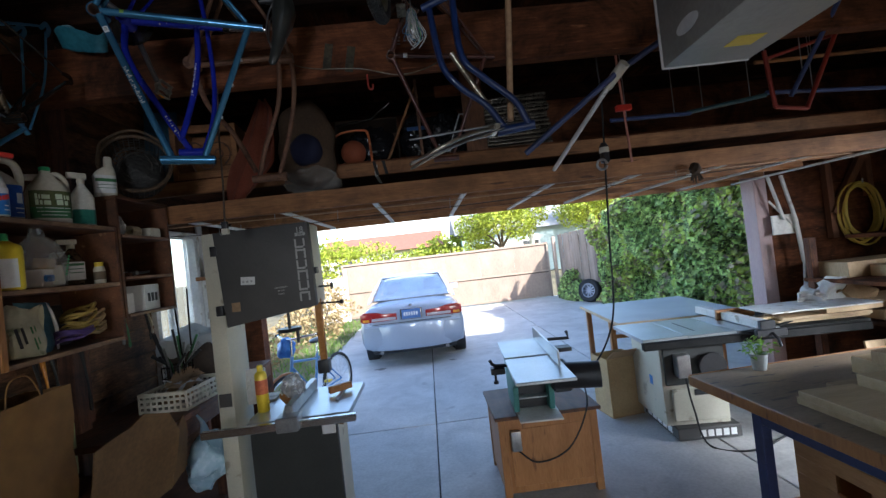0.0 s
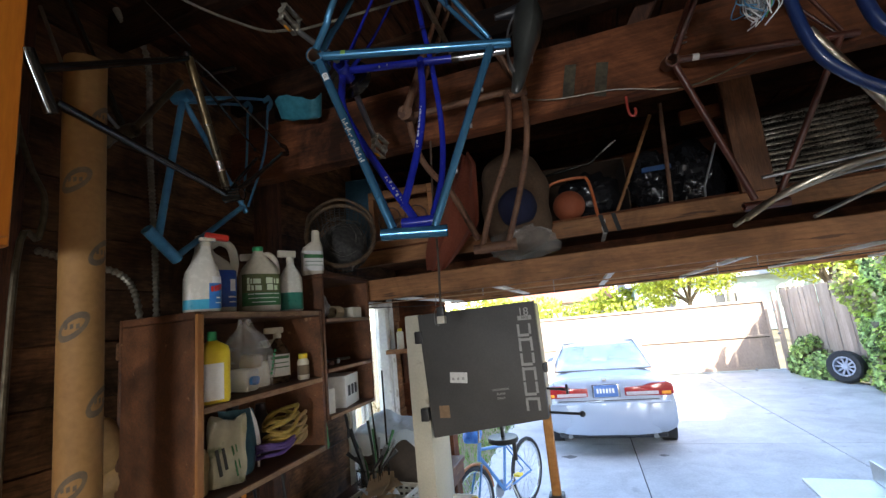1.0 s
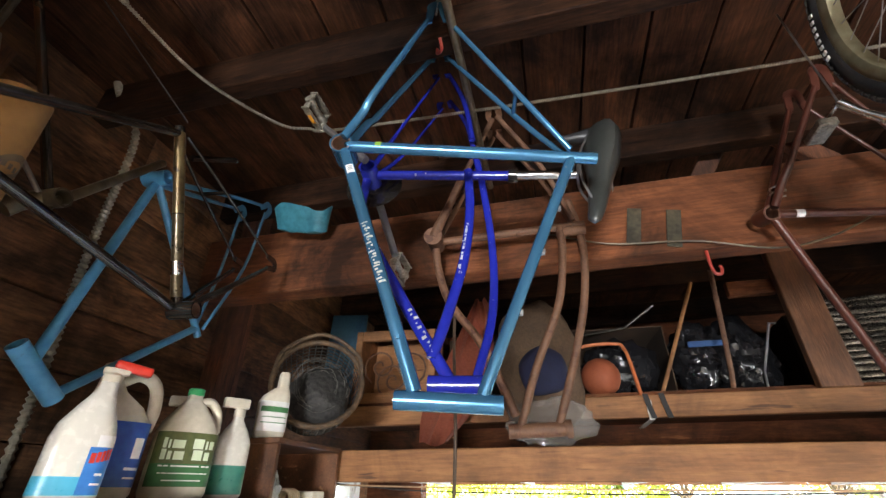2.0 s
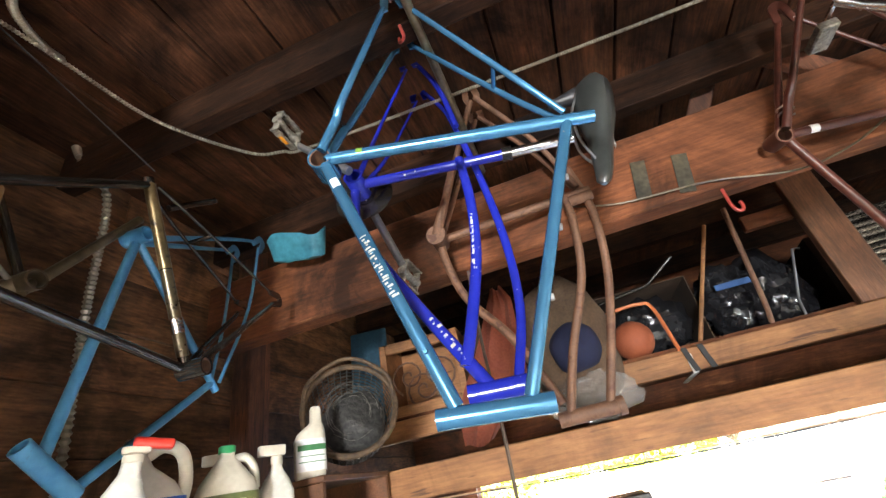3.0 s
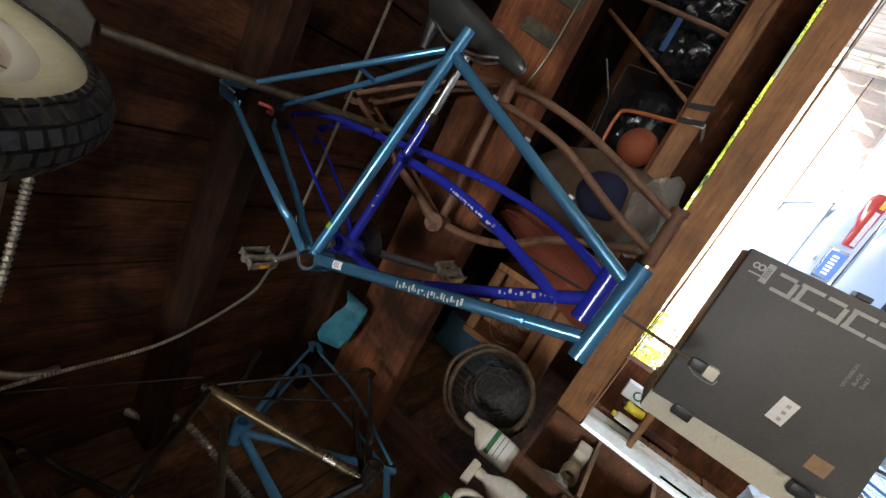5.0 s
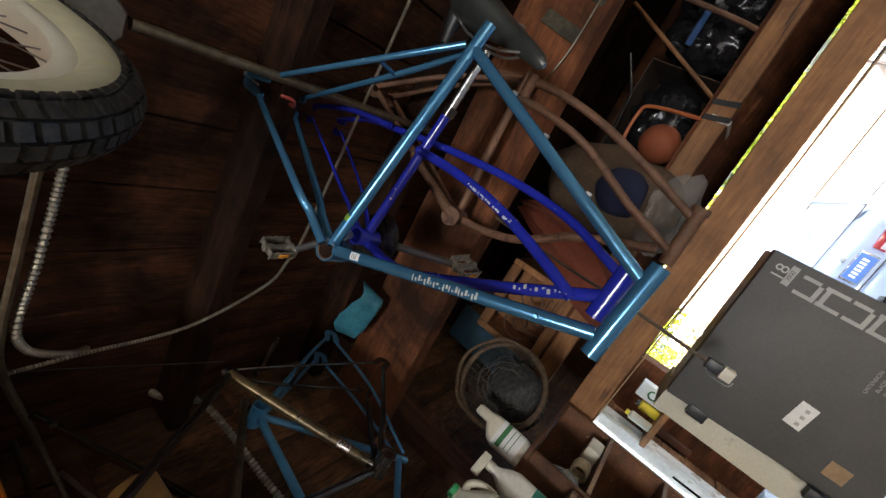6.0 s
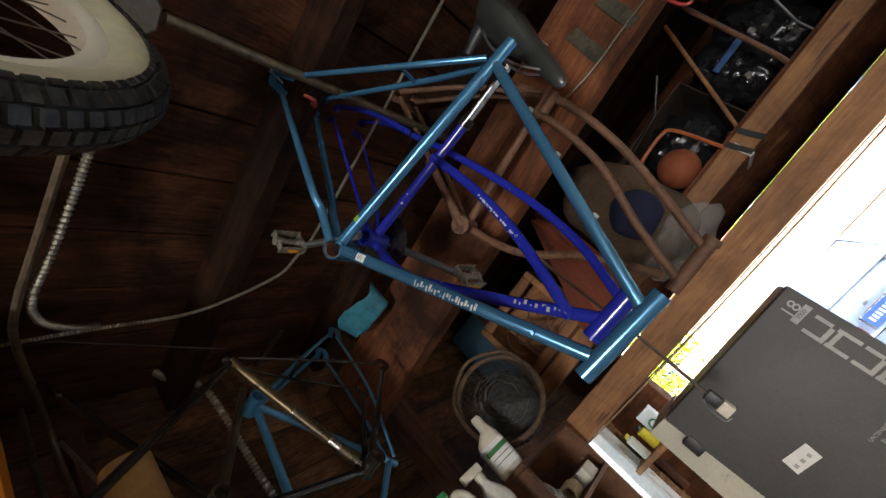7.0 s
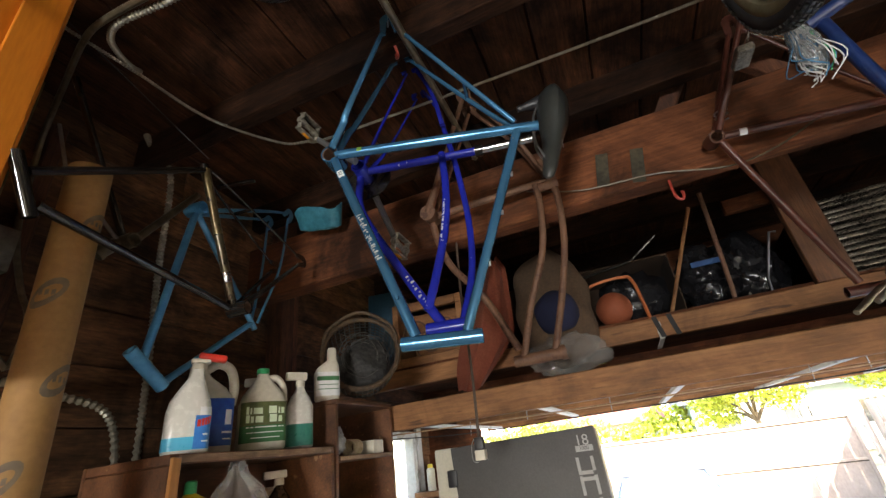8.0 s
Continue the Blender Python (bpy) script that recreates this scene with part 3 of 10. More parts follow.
def hanging_frame(name, label, material, m, seat, top, head, down_at, top_at, drop, half=0.062, radii=(0.0143, 0.0143, 0.0127, 0.018), group="hung bicycle frames", bb=0.0235, stay=0.0078):
    """A plain diamond frame. Plane coordinates: seat tube along x from the bottom bracket."""
    ob = thing(name, label, "bicycle frame", m, group)
    rs, rd, rt, rh = radii
    shell("bottom_bracket", ob, material, (0, 0, -0.014), (0, 0, 0.056), bb, bb - 0.0035, "open bottom bracket shell, rusty inside")
    shell("bracket_thread", ob, RUST, (0, 0, -0.012), (0, 0, 0.053), bb - 0.0038, bb - 0.0065)
    bar("seat_tube", ob, material, [(0.016, 0, 0), (top, 0, 0)], rs)
    bar("down_tube", ob, material, [(0.01, 0.016, 0), (*down_at, 0)], rd)
    bar("top_tube", ob, material, [(seat, 0.004, 0), (*top_at, 0)], rt)
    shell("head_tube", ob, material, (*head[0], 0), (*head[1], 0), rh, rh - 0.003)
    for s in (-1, 1):
        d = (*drop, s * half)
        u = Vector((drop[0], drop[1], 0)).normalized()
        bar("chain_stay", ob, material, [(u.x * 0.015, u.y * 0.015, s * 0.018), (u.x * 0.10, u.y * 0.10, s * 0.022), (u.x * 0.15, u.y * 0.15, s * 0.036), (drop[0] - u.x * 0.045, drop[1] - u.y * 0.045, s * half)], [0.011, 0.0115, 0.010, 0.0075], steps=4)
        w = (Vector((drop[0], drop[1], 0)) - Vector((seat, 0, 0))).normalized()
        bar("seat_stay", ob, material, [(seat - 0.004, -0.012, s * 0.014), (seat + w.x * 0.16, w.y * 0.16, s * 0.034), (drop[0] - w.x * 0.045, drop[1] - w.y * 0.045, s * half)], [stay * 0.96, stay, stay * 0.84], steps=4)
        dropout(ob, material, d, (u.x * 0.1, u.y * 0.1, s * half), (seat, 0, s * half))
    w = (Vector((drop[0], drop[1], 0)) - Vector((seat, 0, 0)))
    q = Vector((seat, 0, 0)) + w * 0.38
    bar("stay_bridge", ob, material, [(q.x, q.y, -0.04), (q.x, q.y, 0.04)], 0.006)
    return ob


def along_tube(bm, p, q, r, s0, s1, mid_deg, span_deg, off=0.0006, rows=2, cols=5, ref=(0, 0, -1)):
    """A thin patch that lies on a tube, from s0 to s1 of its length."""
    p, q = Vector(p), Vector(q)
    d = (q - p).normalized()
    a = Vector(ref)
    a = (a - d * a.dot(d)).normalized()
    b = d.cross(a)
    grid = []
    for i in range(rows):
        c = p.lerp(q, s0 + (s1 - s0) * i / (rows - 1))
        line = []
        for k in range(cols):
            t = radians(mid_deg - span_deg / 2 + span_deg * k / (cols - 1))
            line.append(bm.verts.new(c + (a * math.cos(t) + b * math.sin(t)) * (r + off)))
        grid.append(line)
    for i in range(rows - 1):
        for k in range(cols - 1):
            bm.faces.new((grid[i][k], grid[i][k + 1], grid[i + 1][k + 1], grid[i + 1][k]))
    return bm


# light blue road frame
BLUE_POSE = plane_pose((-1.069, 2.058, 2.879), (0.975, 0.202, -0.097), (-0.111, 0.061, -0.992))
blue = hanging_frame("road_bicycle", "metallic light blue steel road bicycle frame hanging head tube down", LIGHT_BLUE, BLUE_POSE, 0.546, 0.604, ((0.212, 0.567), (0.410, 0.558)), (0.247, 0.55), (0.373, 0.545), (0.193, -0.416), bb=0.0275)
DT0, DT1 = (0.01, 0.016, 0), (0.247, 0.55, 0)
for k in range(21):
    bm = B()
    s = 0.365 + 0.0122 * k
    along_tube(bm, DT0, DT1, 0.0143, s, s + 0.0045 + 0.002 * (k % 3), 6 + 11 * math.sin(k * 2.1), (58, 30, 46, 16, 52)[k % 5])
    part("maker_mark", bm, DECAL_SILVER, blue, "flaking silver lettering worn to bars")
bm = B()
along_tube(bm, DT0, DT1, 0.0143, 0.088, 0.128, -6, 72)
sticker = part("sticker", bm, PAPER, blue, "small white paper sticker")
for s0 in (0.096, 0.104, 0.112):
    bm = B()
    along_tube(bm, DT0, DT1, 0.0143, s0, s0 + 0.003, -6, 48, 0.0010)
    part("print_bar", bm, INK, sticker)
bm = B()
along_tube(bm, (0.016, 0, 0), (0.604, 0, 0), 0.0143, 0.115, 0.14, -10, 55)
part("paint_smear", bm, surface("lime_paint", (0.14, 0.26, 0.02), (0.2, 0.34, 0.04), 0.6, 30), blue, "smear of lime green paint")
for s in (0.28, 0.62):
    bm = B()
    p = Vector(DT0).lerp(Vector(DT1), s + 0.2)
    lathe(bm, [(0.004, 0.0), (0.0055, 0.004), (0.004, 0.007)], 10, Matrix.Translation(p + Vector((0, 0, -0.019))))
    part("cable_stop", bm, LIGHT_BLUE, blue)
for z in (-0.062, 0.062):
    bm = B()
    tube(bm, [(0.193, -0.446, z), (0.193, -0.395, z)], 0.0028, 7)
    lathe(bm, [(0.001, 0.0), (0.006, 0.0), (0.006, 0.006), (0.001, 0.007)], 9, Matrix.Translation((0.193, -0.446, z)) @ pose(0, 0, 0, 90))
    part("axle_adjuster", bm, STEEL, blue, "small steel adjusting screw")
for s in (0.25, 0.45, 0.7):
    bm = B()
    p = Vector((0.546, 0.004, 0)).lerp(Vector((0.373, 0.545, 0)), s)
    box(bm, p + Vector((0.011, -0.006, -0.004)), p + Vector((0.018, 0.006, 0.004)), 0.001)
    part("cable_guide", bm, STEEL, blue)

PEDAL_METAL = surface("dusty_pedal_metal", (0.10, 0.085, 0.06), (0.36, 0.33, 0.27), 0.5, 60, metal=0.5, bump=0.3, fine=200, hot=(0.35, 0.65))

# violet cruiser frame behind it, with saddle, post, crank and pedals
VIOLET_POSE = plane_pose((-1.08, 2.25, 2.945), (0.988, 0.112, -0.109), (-0.091, -0.16, -0.983))
vio = thing("cruiser_bicycle", "violet blue curved cruiser bicycle frame with saddle and pedals still fitted", "bicycle frame", VIOLET_POSE, "hung bicycle frames")
shell("bottom_bracket", vio, PURPLE, (0, 0, -0.036), (0, 0, 0.036), 0.026, 0.02)
bar("seat_tube", vio, PURPLE, [(0.02, 0, 0), (0.41, 0, 0)], 0.0135)
bar("seat_post", vio, CHROME, [(0.40, 0, 0), (0.575, -0.008, 0)], 0.0125, "bright chromed seat post")
bm = B()
pipe(bm, (0.395, 0, 0), (0.42, 0, 0), 0.019, 0.014)
part("seat_clamp", bm, BLACK_PAINT, vio, "black seat clamp")
bar("upper_tube", vio, PURPLE, [(0.285, -0.004, -0.012), (0.303, 0.15, -0.012), (0.303, 0.30, -0.012), (0.283, 0.442, -0.01), (0.262, 0.545, -0.006)], 0.0122, steps=6)
bar("top_tube", vio, PURPLE, [(0.285, -0.14, 0.012), (0.324, 0.02, 0.012), (0.366, 0.25, 0.012), (0.376, 0.43, 0.01), (0.352, 0.585, 0.004)], 0.0098, steps=6)
bar("down_tube", vio, PURPLE, [(-0.005, 0.02, 0), (0.02, 0.17, 0), (0.155, 0.382, 0), (0.305, 0.588, 0)], 0.0135, steps=6)
shell("head_tube", vio, PURPLE, (0.262, 0.597, 0), (0.370, 0.588, 0), 0.019, 0.0155)
for s in (-1, 1):
    bar("seat_stay", vio, PURPLE, [(0.285, -0.14, s * 0.013), (0.245, -0.30, s * 0.040), (0.165, -0.47, s * 0.058)], [0.0090, 0.0085, 0.0075], steps=5)
    bar("chain_stay", vio, PURPLE, [(0.012, -0.02, s * 0.02), (0.07, -0.16, s * 0.045), (0.152, -0.41, s * 0.058)], [0.0085, 0.0055, 0.0042], steps=5)
    dropout(vio, PURPLE, (0.155, -0.46, s * 0.058), (0.06, -0.2, s * 0.058), (0.25, -0.3, s * 0.058))
for k in range(17):
    if k in (9, 13):
        continue
    bm = B()
    q = 0.20 + k * 0.0235
    along_tube(bm, (0.305, 0.12, -0.012), (0.294, 0.50, -0.01), 0.0122, q, q + 0.012 + 0.006 * (k % 3), 6 * math.sin(k * 2.3), (30, 18, 42, 24)[k % 4])
    part("script_bar", bm, DECAL_WORN, vio, "white script worn to short bars")
for k, (s, w) in enumerate(((0.28, 0.022), (0.33, 0.014), (0.37, 0.026), (0.43, 0.012), (0.47, 0.024), (0.53, 0.014), (0.57, 0.028), (0.63, 0.016), (0.67, 0.020))):
    bm = B()
    along_tube(bm, (0.155, 0.382, 0), (0.305, 0.588, 0), 0.0137, s, s + w, -5 + 14 * math.sin(k * 2.3), (34, 18, 42, 14)[k % 4])
    part("chipped_patch", bm, DECAL_SILVER, vio, "bare silver patch of chipped paint")
bm = B()
lathe(bm, [(0.022, 0.0), (0.078, 0.0), (0.084, 0.0015), (0.078, 0.003), (0.022, 0.003)], 44, Matrix.Translation((0, 0, 0.045)))
part("chainring", bm, BLACK_PAINT, vio, "dark chainring")
for tip, s in (((-0.165, -0.135), -1), ((0.110, 0.24), 1)):
    bar("crank_arm", vio, STEEL, [(0, 0, s * 0.055), (tip[0] * 0.96, tip[1] * 0.96, s * 0.075)], [0.012, 0.0095], "grey steel crank arm")
    m = Matrix.Translation((tip[0], tip[1], s * 0.125)) @ pose(0, 0, 0, 8, 6, 12)
    pedal = B()
    lathe(pedal, [(0.002, -0.05), (0.011, -0.048), (0.013, -0.03), (0.009, -0.012), (0.009, 0.012), (0.013, 0.028), (0.013, 0.042), (0.002, 0.046)], 14, m)
    pedal = part("pedal", pedal, PEDAL_METAL, vio, "small dusty metal cage pedal")
    teeth = [(0.013 - 0.0035 * (k % 2), -0.042 + 0.0105 * k) for k in range(9)]
    for y in (-0.032, 0.027):
        bm = B()
        slab(bm, teeth + [(-x, z) for x, z in reversed(teeth)], -y - 0.005, -y, 0.0006, m @ pose(0, 0, 0, 90))
        part("cage_plate", bm, PEDAL_METAL, pedal)
    for z in (-0.042, 0.035):
        bm = B()
        box(bm, (-0.009, -0.0265, z), (0.009, 0.0265, z + 0.008), 0.002, m)
        part("cage_end", bm, PEDAL_METAL, pedal)
    for y in (-0.0345, 0.0325):
        bm = B()
        box(bm, (-0.006, y, -0.015), (0.006, y + 0.003, 0.015), 0.001, m)
        part("reflector", bm, AMBER, pedal, "amber pedal reflector")
# saddle: tail up, nose down, its top away from the frame
bm = B()
loops = []
for t, half, lift, thick in ((-0.165, 0.030, 0.028, 0.016), (-0.150, 0.066, 0.036, 0.034), (-0.105, 0.084, 0.040, 0.043), (-0.04, 0.070, 0.034, 0.038), (0.02, 0.042, 0.022, 0.028), (0.08, 0.025, 0.010, 0.022), (0.13, 0.020, 0.000, 0.018), (0.165, 0.014, -0.010, 0.014), (0.176, 0.006, -0.014, 0.006)):
    ring = []
    for k in range(18):
        a = 2 * math.pi * k / 18
        c, s = math.cos(a), math.sin(a)
        ring.append((0.612 + lift + (thick * 0.85 * c if c > 0 else thick * 1.55 * c), t + 0.012, half * s * (1 - 0.15 * abs(c))))
    loops.append(ring)
rings(bm, loops)
saddle = part("saddle", bm, BLACK_VINYL, vio, "black vinyl saddle, scuffed shiny at the nose")
bm = B()
for z in (-0.02, 0.02):
    tube(bm, spline([(0.60, -0.11, z * 1.6), (0.575, -0.05, z), (0.572, 0.05, z), (0.60, 0.13, z * 0.4)], 5), 0.0035, 8)
part("saddle_rail", bm, STEEL, saddle, "thin steel saddle rails")
bm = B()
tube(bm, spline([(0.640, -0.128, 0), (0.600, -0.132, -0.004), (0.560, -0.124, -0.008), (0.528, -0.116, -0.01)], 4), [0.036, 0.030, 0.019, 0.012, 0.010], 12)
part("saddle_tail", bm, BLACK_PLASTIC, saddle, "black plastic tail piece")
bm = B()
for k in range(5):
    box(bm, (0.650, 0.02 + k * 0.012, -0.005), (0.6508, 0.028 + k * 0.012, 0.006))
part("saddle_mark", bm, DECAL_GREY, saddle, "worn grey lettering", smooth=False)

saddle.location = (0.012, -0.026, 0)

# rusty cruiser frame, furthest back
RUST_POSE = plane_pose((-0.965, 2.56, 2.88), (0.995, 0.087, 0.044), (0.031, 0.14, -0.99))
rus = thing("rusty_bicycle", "rust-brown old cruiser bicycle frame with twin curved tubes", "bicycle frame", RUST_POSE, "hung bicycle frames")
shell("bottom_bracket", rus, RUST, (0, 0, -0.036), (0, 0, 0.036), 0.026, 0.02)
bar("seat_tube", rus, RUST, [(0.02, 0, 0), (0.49, -0.005, 0)], 0.0125)
bar("upper_tube", rus, RUST, [(0.41, 0.0, -0.008), (0.405, 0.09, -0.008), (0.368, 0.249, -0.008), (0.275, 0.432, -0.006), (0.212, 0.585, 0)], 0.0120, steps=6)
bar("top_tube", rus, RUST, [(0.455, -0.10, 0.008), (0.475, 0.05, 0.008), (0.452, 0.223, 0.008), (0.396, 0.395, 0.006), (0.316, 0.59, 0)], 0.0120, steps=6)
bar("down_tube", rus, RUST, [(0.0, 0.02, 0), (0.006, 0.106, 0), (0.037, 0.218, 0), (0.126, 0.359, 0), (0.20, 0.56, 0)], 0.0130, steps=6)
bar("lug_bridge", rus, RUST, [(0.40, 0.015, 0), (0.49, 0.012, 0)], 0.017)
shell("head_tube", rus, RUST, (0.175, 0.598, 0), (0.340, 0.601, 0), 0.0195, 0.015)
shell("head_cup", rus, RUST, (0.330, 0.601, 0), (0.348, 0.601, 0), 0.024, 0.012)
for s in (-1, 1):
    bar("seat_stay", rus, RUST, [(0.455, -0.02, s * 0.012), (0.38, -0.22, s * 0.04), (0.255, -0.44, s * 0.055)], 0.0085, steps=5)
    bar("chain_stay", rus, RUST, [(0.01, -0.02, s * 0.02), (0.11, -0.20, s * 0.045), (0.238, -0.43, s * 0.055)], 0.0095, steps=5)
    dropout(rus, RUST, (0.245, -0.475, s * 0.055), (0.1, -0.2, s * 0.055), (0.4, -0.2, s * 0.055))
bar("crank_arm", rus, RUST, [(0, 0, -0.045), (0.06, -0.11, -0.05), (0.115, -0.215, -0.05)], [0.018, 0.012, 0.013], "rusty one-piece crank arm", steps=4)
bm = B()
lathe(bm, [(0.001, 0), (0.03, 0), (0.03, 0.012), (0.001, 0.016)], 18, Matrix.Translation((0, 0, -0.058)))
part("crank_cap", bm, RUST, rus)

# maroon frame
MAROON_POSE = plane_pose((0.03, 2.58, 2.85), (0.995, 0.074, -0.074), (-0.091, 0.267, -0.96))
mar = hanging_frame("maroon_bicycle", "dull maroon steel bicycle frame hanging beside the tie beam", MAROON, MAROON_POSE, 0.50, 0.55, ((0.22, 0.535), (0.36, 0.525)), (0.255, 0.51), (0.33, 0.50), (0.15, -0.405), radii=(0.0115, 0.0115, 0.0105, 0.0155), stay=0.0062)
bm = B()
along_tube(bm, (0.016, 0, 0), (0.55, 0, 0), 0.0116, 0.09, 0.13, 0, 150)
part("sticker", bm, PAPER, mar, "small white paper sticker")
bm = B()
tube(bm, [(0.03 + 0.018 * math.cos(k * 0.5), -0.055 - k * 0.0012, 0.02 * math.sin(k * 0.5)) for k in range(30)], 0.003, 6)
part("cable_coil", bm, STEEL, mar, "loop of old cable")

# black frame against the side wall
BLACK_POSE = plane_pose((-1.581, 2.221, 2.562), (0.044, -0.393, 0.919), (0.168, -0.903, -0.394))
blk = hanging_frame("black_bicycle", "worn black steel bicycle frame hung against the side wall", BLACK_PAINT, BLACK_POSE, 0.484, 0.505, ((0.402, 0.577), (0.262, 0.572)), (0.29, 0.555), (0.362, 0.56), (0.15, -0.43), radii=(0.0136, 0.0116, 0.0105, 0.0145), stay=0.0048)
bm = B()
along_tube(bm, (0.016, 0, 0), (0.505, 0, 0), 0.0136, 0.50, 0.965, 0, 352, rows=2, cols=26, ref=(0, 0, 1))
part("gold_panel", bm, surface("worn_gold_panel", (0.11, 0.078, 0.038), (0.25, 0.18, 0.085), 0.32, 14, metal=0.65, spots=(0.05, 0.038, 0.025), spot_amount=0.0), blk, "worn gold panel on the seat tube")
bm = B()
along_tube(bm, (0.016, 0, 0), (0.505, 0, 0), 0.0136, 0.04, 0.495, 0, 352, rows=2, cols=26, ref=(0, 0, 1))
part("bronze_panel", bm, WORN_BRONZE, blk, "dull bronze lower half of the seat tube")
bm = B()
along_tube(bm, (0.016, 0, 0), (0.505, 0, 0), 0.0142, 0.16, 0.235, 0, 352, rows=2, cols=26, ref=(0, 0, 1))
silver_band = part("maker_band", bm, CHROME, blk, "small silver band with dark worn print")
for s0 in (0.175, 0.195, 0.213):
    bm = B()
    along_tube(bm, (0.016, 0, 0), (0.505, 0, 0), 0.0142, s0, s0 + 0.008, 15, 120, 0.0010, cols=10, ref=(0, 0, 1))
    part("print_bar", bm, INK, silver_band)
brn = thing("brown_bicycle", "dusty dark brown bicycle frame hung behind the black one", "bicycle frame", (-1.628, 1.872, 2.686), "hung bicycle frames")
shell("bottom_bracket", brn, DARK_BROWN_TUBE, (-0.034, 0.0, 0.0), (0.034, 0.006, 0.0), 0.021, 0.017)
bar("head_lug", brn, DARK_BROWN_TUBE, [(0, 0, 0), (-0.022, -0.03, -0.025), (-0.03, -0.045, -0.05)], [0.015, 0.02, 0.021])
bar("seat_post", brn, BLACK_PAINT, [(0.012, 0.262, 0.335), (0.048, 0.380, 0.421)], 0.0095)
bar("post_end", brn, CHROME, [(0.0482, 0.3807, 0.4215), (0.0492, 0.3835, 0.4237)], 0.0098, "worn silver post end")
bar("seat_tube", brn, BLACK_PAINT, [(0, 0, 0), (-0.049, -0.20, 0.47)], 0.0098)
bar("down_tube", brn, DARK_BROWN_TUBE, [(0.006, 0.0, -0.02), (-0.085, 0.256, 0.33)], 0.0115)
bar("chain_stay", brn, STEEL, [(0.0, -0.02, 0.0), (-0.03, -0.16, 0.15), (-0.085, -0.185, 0.32)], 0.005)

# sky blue frame behind, low on the wall
CYAN_POSE = plane_pose((-1.63, 1.98, 2.34), (-0.077, 0.205, 0.976), (-0.107, 0.971, -0.213))
cyn = thing("sky_blue_bicycle", "dusty sky blue bicycle frame hung low on the side wall", "bicycle frame", CYAN_POSE, "hung bicycle frames")
shell("head_tube", cyn, CYAN_PAINT, (0.045, -0.045, 0), (-0.012, 0.085, 0), 0.0185, 0.0145)
bar("down_tube", cyn, CYAN_PAINT, [(0.02, 0.0, 0), (0.60, 0.005, 0)], 0.0118)
bar("top_tube", cyn, CYAN_PAINT, [(-0.012, 0.07, 0), (0.34, 0.38, 0)], 0.0102)
bar("seat_tube", cyn, CYAN_PAINT, [(0.60, 0.005, 0), (0.32, 0.40, 0)], 0.0106)
shell("bottom_bracket", cyn, CYAN_PAINT, (0.605, 0.0, -0.034), (0.605, 0.0, 0.034), 0.022, 0.017)
for s in (-1, 1):
    bar("chain_stay", cyn, CYAN_PAINT, [(0.61, 0.02, s * 0.02), (0.80, 0.25, s * 0.05), (0.91, 0.39, s * 0.055)], [0.009, 0.007, 0.0055], steps=4)
    bar("seat_stay", cyn, CYAN_PAINT, [(0.34, 0.39, s * 0.015), (0.62, 0.43, s * 0.045), (0.90, 0.42, s * 0.055)], 0.0052, steps=4)
    dropout(cyn, CYAN_PAINT, (0.93, 0.425, s * 0.055), (0.7, 0.2, s * 0.055), (0.6, 0.42, s * 0.055))


# ---- machines on the workshop floor ----
VARNISHED = surface("orange_brown_varnished_wood", (0.30, 0.12, 0.035), (0.44, 0.20, 0.065), 0.45, 3, stretch=(4, 4, 0.6), fine=30, bump=0.12, spots=(0.2, 0.08, 0.03), spot_amount=0.0)
JOINTER_GREEN = surface("blue_green_machine_paint", (0.06, 0.20, 0.18), (0.10, 0.28, 0.25), 0.5, 6, bump=0.06)
BENCH_TOP = surface("scuffed_bench_top", (0.22, 0.15, 0.09), (0.37, 0.26, 0.165), 0.6, 2.5, stretch=(0.8, 3, 3), fine=40, bump=0.12, spots=(0.12, 0.09, 0.07), spot_amount=0.08)
BENCH_BLUE = surface("dark_blue_steel_paint", (0.02, 0.035, 0.10), (0.04, 0.06, 0.16), 0.45, 6, bump=0.06)
PINE = surface("pale_pine", (0.52, 0.36, 0.19), (0.68, 0.50, 0.29), 0.6, 3, stretch=(0.7, 7, 7), fine=30, bump=0.12, spread=0.14)
PLY = surface("birch_plywood", (0.42, 0.28, 0.15), (0.58, 0.42, 0.25), 0.6, 3, stretch=(1, 4, 1), fine=30, bump=0.1, spread=0.2)
ORANGE_STEEL = surface("rusty_orange_rack_bar", (0.32, 0.13, 0.03), (0.5, 0.24, 0.07), 0.5, 20, metal=0.4)
CLEAR_BAG = surface("clear_plastic_bag", (0.8, 0.82, 0.82), (0.92, 0.93, 0.93), 0.25, 9, bump=0.3, clear=0.6, fine=25)

saw = thing("band_saw", "tall band saw with dark grey wheel covers and cream frame", "band saw", (-0.88, 3.0, 0))
bm = B()
box(bm, (-0.37, 0.0, 0.02), (-0.275, 0.26, 2.07), 0.008, None, 2)
spine = part("spine", bm, SAW_CREAM, saw, "cream painted steel column")
bm = B()
box(bm, (-0.36, -0.006, 1.02), (-0.285, -0.001, 1.10), 0.002)
part("guard_plate", bm, SAW_GREY, spine)
bm = B()
slab(bm, [(-0.285, 2.062), (0.272, 2.074), (0.276, 1.575), (-0.252, 1.505)], 0.03, 0.24, 0.008, Matrix(((1, 0, 0, 0), (0, 0, 1, 0), (0, 1, 0, 0), (0, 0, 0, 1))))
part("upper_housing", bm, SAW_CREAM, saw)
bm = B()
